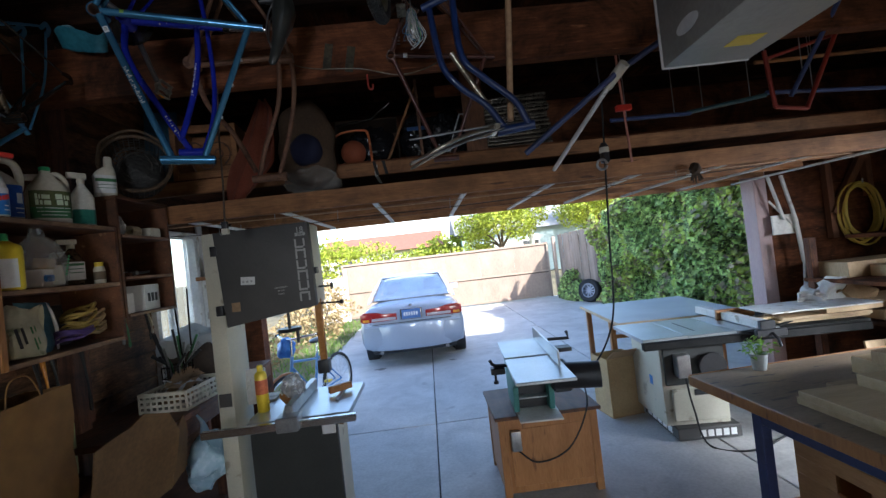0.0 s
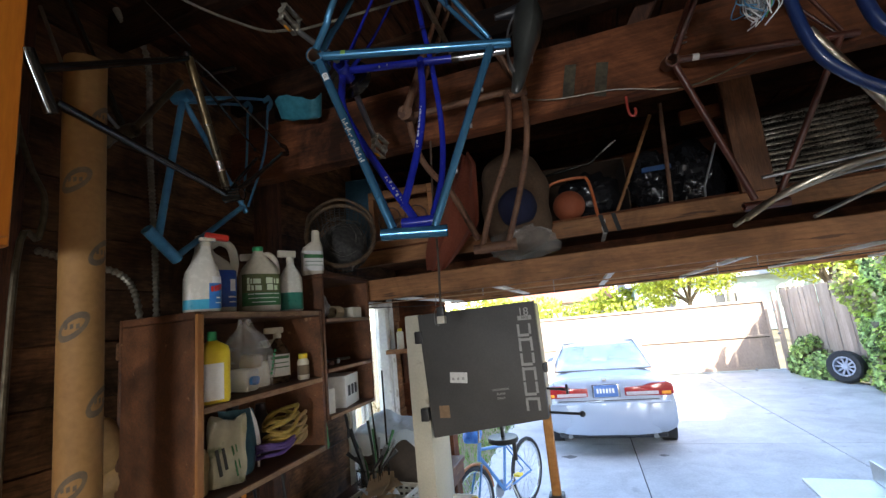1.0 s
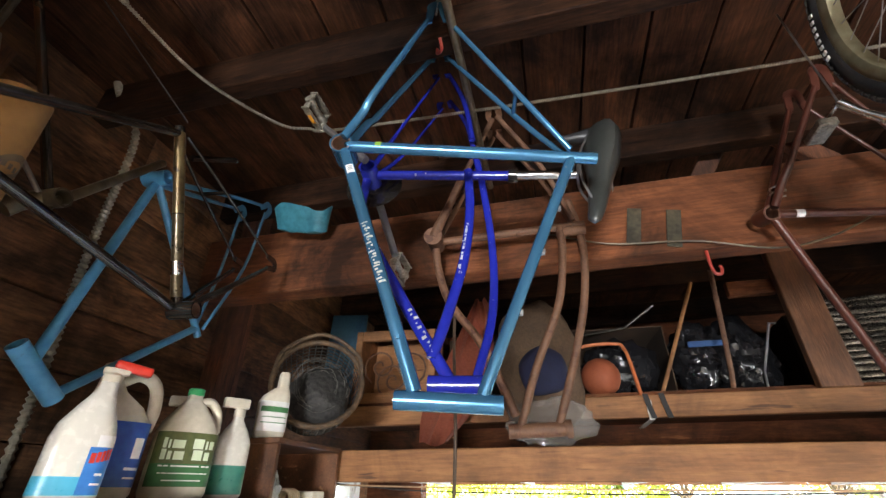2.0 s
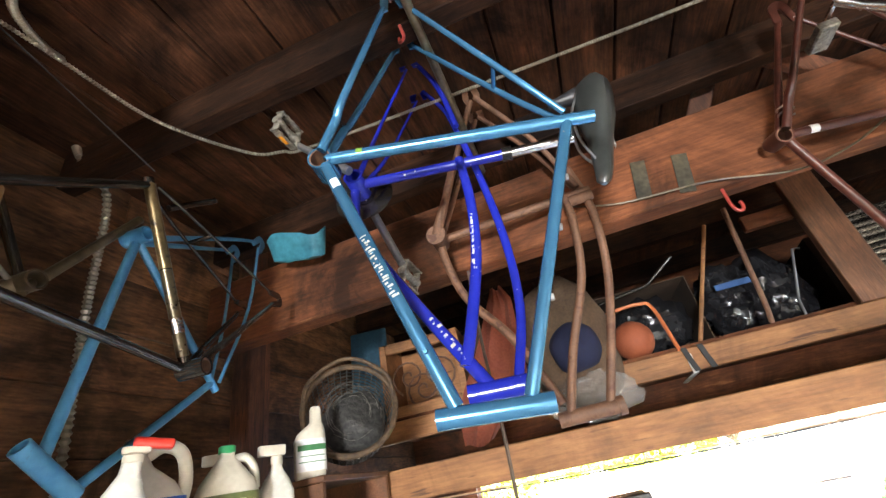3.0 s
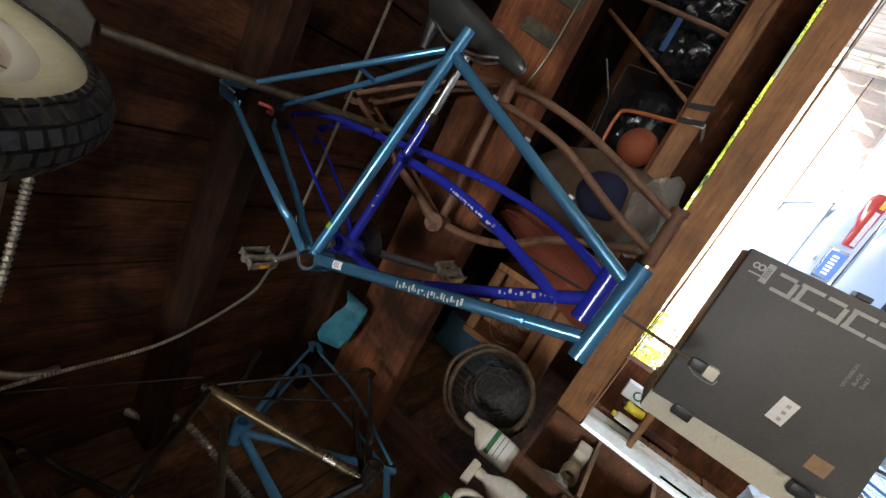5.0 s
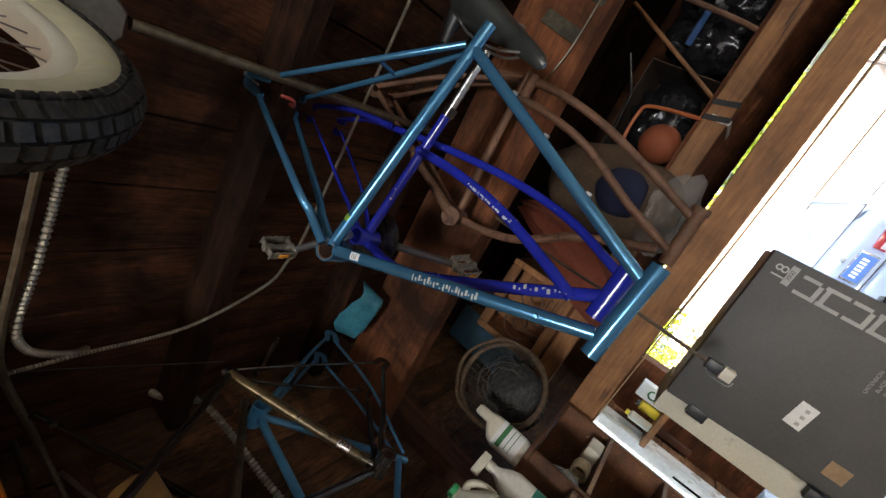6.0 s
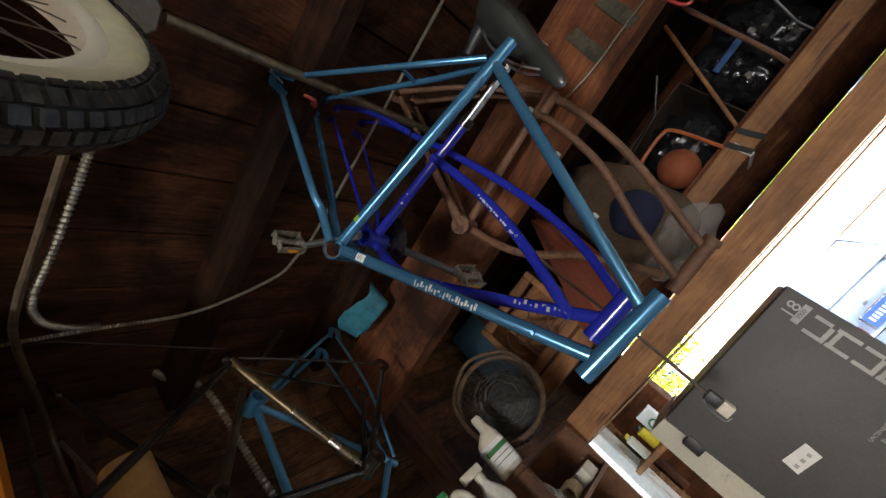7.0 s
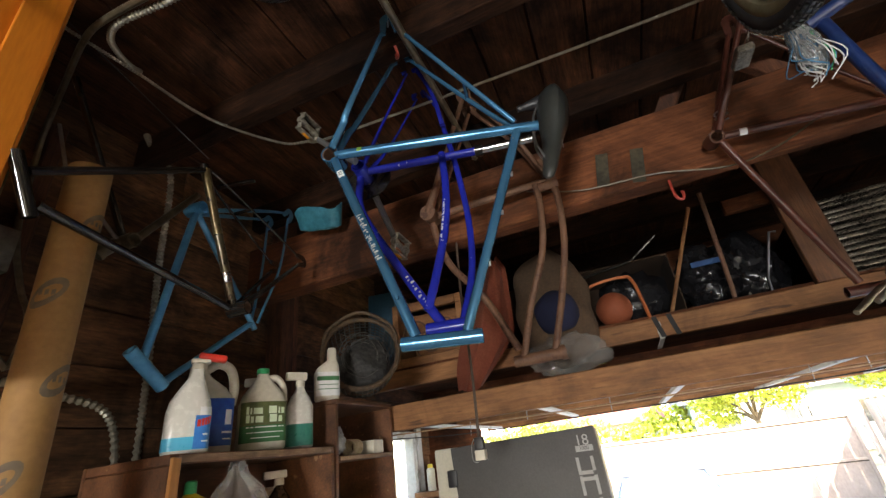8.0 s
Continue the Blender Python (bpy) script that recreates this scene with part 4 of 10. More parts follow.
slab(bm, [(-0.288, 2.068), (0.280, 2.080), (0.283, 1.568), (-0.255, 1.495)], -0.028, 0.026, 0.006, Matrix(((1, 0, 0, 0), (0, 0, 1, 0), (0, 1, 0, 0), (0, 0, 0, 1))))
cover = part("upper_door", bm, SAW_GREY, saw, "dark grey upper wheel cover with labels")


def flat(name, parent, material, x0, x1, z0, z1, y, thick=0.0012, label="", turn=0.0):
    bm = B()
    c = Vector(((x0 + x1) / 2, y, (z0 + z1) / 2))
    box(bm, (-(x1 - x0) / 2, -thick / 2, -(z1 - z0) / 2), ((x1 - x0) / 2, thick / 2, (z1 - z0) / 2), 0, Matrix.Translation(c) @ pose(0, 0, 0, 0, turn))
    return part(name, bm, material, parent, label, smooth=False)


def words(name, parent, material, body, size, at, rot, label=""):
    bm = text_mesh(body, size)
    bm.transform(Matrix.Translation(at) @ pose(0, 0, 0, *rot))
    return part(name, bm, material, parent, label, smooth=False)


FACE = -0.0290
# maker's name stands as plain bars up the edge
for k, (w, notch) in enumerate(((0.055, 0), (0.058, 1), (0.058, 0), (0.055, 1), (0.060, 0), (0.056, 1))):
    z = 1.605 + k * 0.064
    bm = B()
    box(bm, (0.192, FACE - 0.0008, z), (0.203, FACE, z + w), 0)
    box(bm, (0.243, FACE - 0.0008, z + notch * 0.01), (0.254, FACE, z + w), 0)
    box(bm, (0.203, FACE - 0.0008, z + (0.0 if notch else 0.044)), (0.243, FACE, z + (0.012 if notch else 0.056)), 0)
    part("maker_mark", bm, DECAL_GREY, cover, "large pale grey block mark", smooth=False)
words("model_number", cover, DECAL_GREY, "18", 0.050, (0.228, FACE, 2.034), (90, 0, 0), "pale grey number 18")
flat("series_box", cover, DECAL_GREY, 0.200, 0.262, 1.998, 2.018, FACE - 0.0005)
words("series_text", cover, SAW_GREY, "3000", 0.017, (0.231, FACE - 0.0016, 2.008), (90, 0, 0))
flat("paper_label", cover, PAPER, -0.148, -0.064, 1.738, 1.786, FACE - 0.0005, 0.001, "white instruction label", 4)
for k in range(3):
    flat("label_mark", cover, DECAL_GREY, -0.138 + k * 0.024, -0.127 + k * 0.024, 1.752, 1.763, FACE - 0.002, 0.001)
for k, (line, dz) in enumerate((("UNTENSION", 0.0), ("BLADE", -0.019), ("DAILY", -0.038))):
    words("chalk_note", cover, DECAL_GREY, line, 0.0135, (0.085, FACE, 1.70 + dz), (90, -3, 0), "handwritten white note")
flat("tan_sticker", cover, surface("tan_sticker", (0.25, 0.15, 0.08), (0.33, 0.21, 0.12), 0.7, 20), -0.215, -0.165, 1.585, 1.64, FACE - 0.0005)
for z in (1.60, 1.96):
    bm = B()
    box(bm, (-0.31, -0.034, z - 0.03), (-0.27, -0.004, z + 0.03), 0.005, None, 2)
    part("hinge", bm, BLACK_PLASTIC, saw)
for z, x1, r in ((1.675, 0.36, 0.022), (1.568, 0.42, 0.014)):
    bm = B()
    tube(bm, [(0.276, 0.10, z), (x1, 0.05, z)], 0.006, 8)
    if r > 0.02:
        lathe(bm, [(0.001, 0), (r, 0.004), (r, 0.014), (0.001, 0.018)], 14, Matrix.Translation((x1, 0.05, z)) @ pose(0, 0, 0, 0, 90))
    else:
        bmesh.ops.create_uvsphere(bm, u_segments=12, v_segments=8, radius=r, matrix=Matrix.Translation((x1, 0.05, z)))
    part("tension_lever", bm, BLACK_PLASTIC, saw)
bm = B()
box(bm, (0.282, 0.0, 1.76), (0.30, 0.05, 1.80), 0.003)
part("latch", bm, BLACK_PLASTIC, saw)
bm = B()
m = Matrix.Translation((0.0, 0.30, 1.40))
lathe(bm, [(0.05, -0.01), (0.075, -0.012), (0.08, 0), (0.075, 0.012), (0.05, 0.01)], 28, m)
tube(bm, [(0, 0.30, 1.40), (0, 0.30, 1.52)], 0.01, 8)
for k in range(3):
    tube(bm, [m @ Vector((0, 0, 0)), m @ Vector((0.07 * math.cos(k * 2.1), 0.07 * math.sin(k * 2.1), 0))], 0.008, 8)
tube(bm, [(0.06, 0.27, 1.39), (0.06, 0.27, 1.31)], 0.011, 10)
part("hand_wheel", bm, BLACK_PLASTIC, saw)
bm = B()
box(bm, (0.238, 0.09, 1.21), (0.278, 0.13, 1.60), 0.004)
part("guide_post", bm, ORANGE_STEEL, saw, "worn orange-brown guide post with rack")
bm = B()
box(bm, (0.222, 0.07, 1.13), (0.292, 0.15, 1.215), 0.008, None, 2)
part("blade_guide", bm, BLACK_PLASTIC, saw)
bm = B()
box(bm, (0.262, 0.108, 0.95), (0.2635, 0.118, 1.50))
part("blade", bm, STEEL, saw)
bm = B()
box(bm, (-0.10, -0.26, 0.955), (0.46, 0.30, 0.99), 0.004)
table = part("table", bm, CAST_TOP, saw, "ground cast iron saw table")
bm = B()
box(bm, (-0.33, -0.30, 0.945), (0.50, -0.265, 0.985), 0.004)
part("front_rail", bm, CHROME, saw)
bm = B()
box(bm, (0.11, -0.25, 0.992), (0.15, 0.28, 1.06), 0.004)
box(bm, (0.08, -0.33, 0.94), (0.20, -0.24, 1.02), 0.006)
part("rip_fence", bm, STEEL, saw, "grey steel rip fence")
bm = B()
box(bm, (-0.20, 0.0, 0.05), (0.325, 0.26, 0.93), 0.008)
part("lower_housing", bm, SAW_CREAM, saw)
bm = B()
box(bm, (-0.19, -0.03, 0.06), (0.330, -0.002, 0.925), 0.006)
part("lower_door", bm, SAW_DARK, saw, "dark grey lower wheel cover")
bm = B()
box(bm, (0.24, -0.045, 0.80), (0.32, -0.032, 0.92), 0.003)
part("paper_tag", bm, PAPER, saw, "white paper tag taped to the cover")
bm = B()
box(bm, (0.325, -0.062, 0.855), (0.385, -0.058, 0.935), 0.001, Matrix.Translation((0.355, 0, 0.895)) @ pose(0, 0, 0, 0, 14, 0) @ Matrix.Translation((-0.355, 0, -0.895)))
part("hanging_card", bm, DULL_CARD_TAG, saw, "small brown card hung under the table")
bm = B()
box(bm, (-0.40, -0.05, 0.0), (0.38, 0.36, 0.06), 0.01)
part("base", bm, SAW_GREY, saw)


def can(name, label, at, r, h, material, cap, band=None, category="can"):
    ob = thing(name, label, category, at)
    bm = B()
    lathe(bm, [(r * 0.9, 0), (r, 0.006), (r, h * 0.86), (r * 0.8, h * 0.92), (r * 0.42, h * 0.95)], 22)
    part("body", bm, material, ob)
    bm = B()
    lathe(bm, [(r * 0.5, h * 0.93), (r * 0.5, h * 1.06), (r * 0.4, h * 1.09)], 16)
    part("cap", bm, cap, ob)
    if band:
        bm = B()
        lathe(bm, [(r + 0.0006, h * 0.42), (r + 0.0010, h * 0.43), (r + 0.0010, h * 0.74), (r + 0.0006, h * 0.75)], 22)
        part("label_band", bm, band, ob)
    return ob


RED_ORANGE = surface("red_orange_print", (0.55, 0.12, 0.05), (0.7, 0.2, 0.08), 0.5, 30)
can("spray_can", "yellow spray can with red label on the saw table", (-0.955, 2.93, 0.99), 0.034, 0.25, YELLOW_PLASTIC, YELLOW_PLASTIC, RED_ORANGE)
bag = thing("plastic_bag", "crumpled clear plastic bag with brown and blue contents", "bag", (-0.80, 3.0, 0.99))
bm = B()
bmesh.ops.create_icosphere(bm, subdivisions=4, radius=0.08, matrix=Matrix.Translation((0, 0, 0.085)) @ Matrix.Diagonal((0.85, 0.7, 1.15, 1)))
crumple(bm, (0, 0, 0.085), 0.08, 0.3, 6.0, 2.0)
part("film", bm, CLEAR_BAG, bag)
bm = B()
bmesh.ops.create_icosphere(bm, subdivisions=3, radius=0.055, matrix=Matrix.Translation((-0.02, 0, 0.06)))
rough_up(bm, 0.012, 20)
part("packet", bm, VARNISHED, bag)
bm = B()
box(bm, (0.01, -0.04, 0.01), (0.055, 0.03, 0.09), 0.008)
part("blue_box", bm, BLUE_LABEL, bag)
stop = thing("white_bracket", "white plywood fence jig standing on the saw table", "jig", (-1.05, 3.1, 0.99))
bm = B()
box(bm, (-0.06, -0.012, 0), (0.06, 0.0, 0.22), 0.003)
box(bm, (-0.06, 0.0, 0), (0.10, 0.16, 0.014), 0.003)
slab(bm, [(0.0, 0.014), (0.12, 0.014), (0.0, 0.16)], -0.07, -0.058, 0, Matrix(((0, 0, 1, 0), (1, 0, 0, 0), (0, 1, 0, 0), (0, 0, 0, 1))))
part("panel", bm, WHITE_PAINT, stop)
gauge = thing("mitre_gauge", "steel mitre gauge lying on the saw table", "gauge", (-0.53, 3.12, 0.99))
bm = B()
box(bm, (-0.01, -0.18, 0), (0.01, 0.18, 0.012), 0.002)
part("bar", bm, STEEL, gauge)
bm = B()
box(bm, (-0.09, -0.02, 0.013), (0.06, 0.01, 0.055), 0.004, pose(0, 0, 0, 0, 0, 35))
part("head", bm, VARNISHED, gauge)

# jointer on a wooden cabinet
cab = thing("jointer_cabinet", "orange-brown varnished wooden cabinet under the jointer", "cabinet", (0.83, 3.66, 0))
bm = B()
box(bm, (-0.36, -0.28, 0.05), (0.33, 0.28, 0.575), 0.005)
part("body", bm, VARNISHED, cab)
bm = B()
box(bm, (-0.39, -0.31, 0.576), (0.37, 0.31, 0.602), 0.004)
part("top", bm, SHELF_WOOD, cab, "dark brown cabinet top")
for x in (-0.36, 0.30):
    for y in (-0.28, 0.25):
        bm = B()
        box(bm, (x - 0.008, y - 0.008, 0), (x + 0.045, y + 0.04, 0.574), 0.004)
        part("leg", bm, VARNISHED, cab)
bm = B()
box(bm, (-0.29, -0.286, 0.10), (0.28, -0.2805, 0.50), 0.002)
part("front_panel", bm, VARNISHED, cab)
bm = B()
box(bm, (-0.29, -0.325, 0.36), (-0.22, -0.289, 0.50), 0.006, None, 2)
sw = part("switch_box", bm, STEEL, cab, "grey electrical switch box")
bm = B()
tube(bm, spline([(-0.25, -0.30, 0.36), (-0.12, -0.34, 0.28), (0.10, -0.36, 0.36), (0.26, -0.33, 0.60), (0.34, -0.1, 0.72)], 8), 0.006, 8)
part("cable", bm, BLACK_RUBBER, cab)

jnt = thing("jointer", "small bench jointer with bright tables and blue-green base", "jointer", (0.76, 3.42, 0.603, 0, 0, -4))
for y0, y1, z in ((-0.58, -0.02, 0.385), (0.0, 0.56, 0.39)):
    bm = B()
    box(bm, (-0.19, y0, z - 0.02), (0.17, y1, z), 0.004)
    part("table", bm, CAST_TOP, jnt, "ground steel jointer table")
for x0, x1 in ((-0.165, -0.125), (0.085, 0.125)):
    bm = B()
    slab(bm, [(-0.055, 0.014), (0.30, 0.014), (0.34, 0.362), (-0.34, 0.362), (-0.32, 0.30), (-0.10, 0.20)], x0, x1, 0.008, Matrix(((0, 0, 1, 0), (1, 0, 0, 0), (0, 1, 0, 0), (0, 0, 0, 1))))
    part("side_casting", bm, JOINTER_GREEN, jnt, "blue-green cast side of the base")
bm = B()
box(bm, (-0.124, 0.02, 0.013), (0.084, 0.24, 0.33), 0.006)
part("cutter_housing", bm, BLACK_PLASTIC, jnt)
bm = B()
box(bm, (-0.124, -0.05, 0.10), (0.084, 0.018, 0.112), 0.003)
part("chip_plate", bm, CAST_TOP, jnt, "bright steel chip plate")
bm = B()
box(bm, (-0.124, -0.30, 0.315), (0.084, 0.01, 0.362), 0.006)
part("infeed_slide", bm, JOINTER_GREEN, jnt)
bm = B()
box(bm, (-0.15, -0.22, 0.0), (0.14, 0.28, 0.0115), 0.002)
part("bed_board", bm, WHITE_PAINT, jnt)
bm = B()
box(bm, (0.12, -0.34, 0.392), (0.135, 0.56, 0.49), 0.003)
part("fence", bm, CAST_TOP, jnt)
bm = B()
tube(bm, [(0.11, -0.20, 0.29), (0.40, -0.26, 0.29)], 0.085, 24)
part("motor", bm, BLACK_PLASTIC, jnt, "black electric motor")
bm = B()
box(bm, (0.10, -0.22, 0.18), (0.22, -0.05, 0.36), 0.01)
tube(bm, [(0.15, 0.1, 0.47), (0.30, 0.08, 0.47), (0.30, 0.12, 0.51)], 0.012, 8)
box(bm, (0.15, 0.0, 0.39), (0.30, 0.10, 0.42), 0.004)
part("fence_bracket", bm, BLACK_PLASTIC, jnt)
bm = B()
tube(bm, spline([(-0.17, -0.05, 0.35), (-0.27, -0.05, 0.36), (-0.30, -0.06, 0.40)], 4), 0.012, 8)
tube(bm, [(-0.27, -0.05, 0.36), (-0.27, -0.05, 0.25)], 0.009, 8)
lathe(bm, [(0.001, 0), (0.018, 0), (0.018, 0.02), (0.001, 0.025)], 10, Matrix.Translation((-0.27, -0.05, 0.23)))
box(bm, (-0.30, -0.09, 0.30), (-0.20, -0.02, 0.345), 0.006)
part("adjusting_knob", bm, BLACK_PLASTIC, jnt)

# paper sack beside the table saw
sack = thing("paper_sack", "tall open brown cardboard bin beside the table saw", "bin", (1.88, 4.66, 0, 0, 0, 8))
# walls paler than base and flap: the daylight on them is in the colour
for a, b in (((-0.17, -0.15), (0.17, -0.15)), ((0.17, -0.15), (0.19, 0.15)), ((0.19, 0.15), (-0.17, 0.15)), ((-0.17, 0.15), (-0.17, -0.15))):
    d = Vector((b[0] - a[0], b[1] - a[1], 0))
    m = Matrix.Translation((*a, 0)) @ Matrix.Rotation(math.atan2(d.y, d.x), 4, "Z")
    bm = B()
    box(bm, (0.001, 0, 0.007), (d.length - 0.001, 0.008, 0.58), 0.002, m)
    part("wall", bm, surface("daylit_tan_card", (0.46, 0.31, 0.15), (0.60, 0.42, 0.22), 0.8, 4, bump=0.1, fine=60) if a == (-0.17, -0.15) else bpy.data.materials["daylit_tan_card"], sack)
bm = B()
box(bm, (-0.17, -0.15, 0.0), (0.18, 0.15, 0.006))
part("base", bm, CARDBOARD, sack)
bm = B()
box(bm, (0, 0, 0), (0.33, 0.006, 0.16), 0.001, Matrix.Translation((-0.17, -0.15, 0.58)) @ pose(0, 0, 0, 52))
part("flap", bm, CARDBOARD, sack)

# cabinet table saw with extension and outfeed
ts = thing("table_saw", "cream cabinet table saw with long steel table and fence", "table saw", (2.35, 4.2, 0, 0, 0, -5))
bm = B()
slab(bm, [(-0.36, -0.30), (0.16, -0.32), (0.16, 0.30), (-0.36, 0.30)], 0.12, 0.80, 0.012)
part("cabinet", bm, SAW_CREAM, ts)
bm = B()
box(bm, (-0.30, -0.36, 0.01), (0.22, 0.30, 0.115), 0.008)
plinth = part("plinth", bm, SAW_GREY, ts, "dark base band with pale block marks")
for k in range(5):
    bm = B()
    box(bm, (-0.12 + k * 0.062, -0.3625, 0.035), (-0.075 + k * 0.062, -0.3605, 0.09))
    part("maker_mark", bm, DECAL_WHITE, plinth)
    bm = B()
    box(bm, (-0.3025, -0.25 + k * 0.10, 0.035), (-0.3005, -0.175 + k * 0.10, 0.09))
    part("maker_mark", bm, DECAL_WHITE, plinth)
for x0, x1 in ((-0.50, -0.13), (-0.125, 0.27), (0.275, 0.62)):
    bm = B()
    box(bm, (x0, -0.36, 0.845), (x1, 0.36, 0.88), 0.003)
    part("table_plate", bm, CAST_TOP, ts)
bm = B()
box(bm, (0.0, -0.2, 0.8805), (0.012, 0.2, 0.8815))
part("blade_slot", bm, INK, ts)
bm = B()
box(bm, (-0.52, -0.42, 0.80), (1.30, -0.365, 0.86), 0.004)
part("fence_rail", bm, DULL_BLACK, ts)
bm = B()
box(bm, (0.42, -0.42, 0.885), (0.50, 0.55, 0.955), 0.004)
rip = part("rip_fence", bm, WHITE_PAINT, ts, "long white rip fence")
bm = B()
box(bm, (0.40, -0.46, 0.882), (0.52, -0.421, 0.962), 0.005)
box(bm, (0.34, -0.50, 0.84), (0.58, -0.461, 0.90), 0.006)
part("fence_clamp", bm, BLACK_PLASTIC, rip, "black clamp end")
bm = B()
tube(bm, [(0.46, -0.50, 0.87), (0.46, -0.56, 0.83), (0.46, -0.58, 0.78)], 0.011, 8)
part("clamp_lever", bm, BLACK_PLASTIC, rip)
bm = B()
box(bm, (0.625, -0.36, 0.84), (1.34, 0.36, 0.875), 0.003)
part("extension_table", bm, DULL_BLACK, ts)
bm = B()
lathe(bm, [(0.06, -0.015), (0.11, -0.015), (0.115, 0), (0.11, 0.015), (0.06, 0.015)], 28, Matrix.Translation((0.03, -0.38, 0.62)) @ pose(0, 0, 0, 90))
lathe(bm, [(0.001, 0), (0.035, 0.0), (0.03, 0.04), (0.001, 0.04)], 24, Matrix.Translation((0.03, -0.345, 0.62)) @ pose(0, 0, 0, 90))
for k in range(3):
    c, q = math.cos(0.4 + k * 2.094), math.sin(0.4 + k * 2.094)
    tube(bm, [(0.03 + 0.03 * c, -0.375, 0.62 + 0.03 * q), (0.03 + 0.09 * c, -0.38, 0.62 + 0.09 * q)], 0.012, 8)
part("hand_wheel", bm, BLACK_PLASTIC, ts)
bm = B()
box(bm, (-0.27, -0.42, 0.55), (-0.16, -0.340, 0.74), 0.008)
swb = part("switch_box", bm, STEEL, ts)
bm = B()
box(bm, (-0.345, -0.338, 0.47), (0.158, -0.318, 0.795), 0.008)
part("tilt_recess", bm, SAW_DARK, ts, "dark recessed hand-wheel panel")
bm = B()
box(bm, (-0.30, -0.334, 0.16), (0.155, -0.318, 0.44), 0.008)
door_panel = part("motor_door", bm, SAW_CREAM, ts)
bm = B()
box(bm, (-0.12, -0.344, 0.375), (0.10, -0.335, 0.425), 0.003)
part("pull", bm, BLACK_PLASTIC, door_panel)
bm = B()
box(bm, (-0.23, -0.41, 0.60), (-0.18, -0.401, 0.64), 0.003)
part("stop_button", bm, BLACK_PLASTIC, swb)
bm = B()
tube(bm, spline([(-0.2, -0.38, 0.56), (-0.18, -0.42, 0.30), (-0.12, -0.48, 0.02), (0.15, -0.60, 0.012), (0.55, -0.4, 0.012)], 8), 0.008, 8)
part("cable", bm, BLACK_RUBBER, ts)
bm = B()
box(bm, (-0.364, -0.12, 0.42), (-0.3615, -0.06, 0.50))
part("warning_label", bm, BLUE_LABEL, ts)
out = thing("outfeed_table", "plywood outfeed table on orange-brown wooden legs", "table", (2.75, 5.35, 0, 0, 0, -5))
bm = B()
box(bm, (-0.72, -0.72, 0.845), (0.62, 0.70, 0.872), 0.003)
part("top", bm, PLY, out)
bm = B()
box(bm, (-0.70, -0.70, 0.873), (0.60, 0.68, 0.876))
part("laminate", bm, surface("grey_laminate", (0.42, 0.45, 0.47), (0.52, 0.55, 0.57), 0.35, 3), out, "pale grey laminate")
for x in (-0.66, 0.52):
    for y in (-0.30, 0.6):
        bm = B()
        box(bm, (x, y, 0), (x + 0.06, y + 0.06, 0.844), 0.004)
        part("leg", bm, VARNISHED, out)
for z in (0.35, 0.62):
    bm = B()
    box(bm, (-0.60, -0.29, z), (0.52, -0.25, z + 0.04), 0.003)
    part("stretcher", bm, VARNISHED, out)


def board_stack(name, label, at, boards, group=""):
    ob = thing(name, label, "lumber", at, group)
    for x0, y0, z0, x1, y1, z1, mat, turn in boards:
        bm = B()
        box(bm, (x0, y0, z0), (x1, y1, z1), 0.003, pose(0, 0, 0, 0, 0, turn))
        part("board", bm, mat, ob)
    return ob


board_stack("board_stack", "offcuts and a pale sheet piled on the saw extension", (3.35, 4.1, 0.876, 0, 0, -5), [(-0.34, -0.26, 0.001, 0.42, 0.06, 0.032, PINE, 1), (-0.30, -0.30, 0.033, 0.40, -0.06, 0.058, PLY, -3), (0.02, -0.30, 0.059, 0.50, 0.12, 0.098, PINE, 3), (-0.42, -0.30, 0.099, 0.50, 0.12, 0.112, WHITE_PAINT, 2), (-0.62, 0.14, 0.001, -0.26, 0.165, 0.10, VARNISHED, 2), (-0.46, -0.16, 0.001, -0.36, 0.14, 0.028, PINE, -22), (-0.52, -0.10, 0.029, -0.30, -0.05, 0.052, PINE, 12)])
for k, (x, y, l, turn) in enumerate(((2.92, 3.86, 0.34, 8), (2.98, 3.92, 0.30, -12), (3.00, 3.82, 0.22, 25))):
    ob = thing("flat_bar", "dark flat steel bar lying loose on the saw extension", "bar", (x, y, 0.877 + 0.007 * k, 0, 0, turn), "loose bars on the saw")
    bm = B()
    box(bm, (-l / 2, -0.018, 0), (l / 2, 0.018, 0.006), 0.001)
    part("strip", bm, DULL_BLACK, ob)

bench = thing("work_bench", "heavy work bench with scuffed top on dark blue steel frame", "work bench", (2.35, 2.2, 0, 0, 0, 3))
bm = B()
box(bm, (-0.66, -1.1, 0.805), (1.1, 0.82, 0.86), 0.006)
part("top", bm, BENCH_TOP, bench)
bm = B()
box(bm, (-0.672, -1.1, 0.80), (-0.661, 0.82, 0.862), 0.003)
box(bm, (-0.66, 0.821, 0.80), (1.1, 0.832, 0.862), 0.003)
part("edge_strip", bm, VARNISHED, bench, "orange-brown edge strip")
for x in (-0.58, 1.0):
    for y in (-1.0, 0.40):
        bm = B()
        box(bm, (x, y, 0), (x + 0.06, y + 0.06, 0.80), 0.005)
        part("leg", bm, BENCH_BLUE, bench)
for x in (-0.575, 1.005):
    bm = B()
    box(bm, (x, -0.94, 0.70), (x + 0.05, 0.40, 0.80), 0.004)
    part("frame_rail", bm, BENCH_BLUE, bench)
bm = B()
box(bm, (-0.55, -1.0, 0.24), (1.0, 0.44, 0.27), 0.003)
part("lower_shelf", bm, VARNISHED, bench)
crate = thing("wooden_crate", "open orange pine crate with slot handles under the bench", "crate", (2.12, 2.22, 0.271))
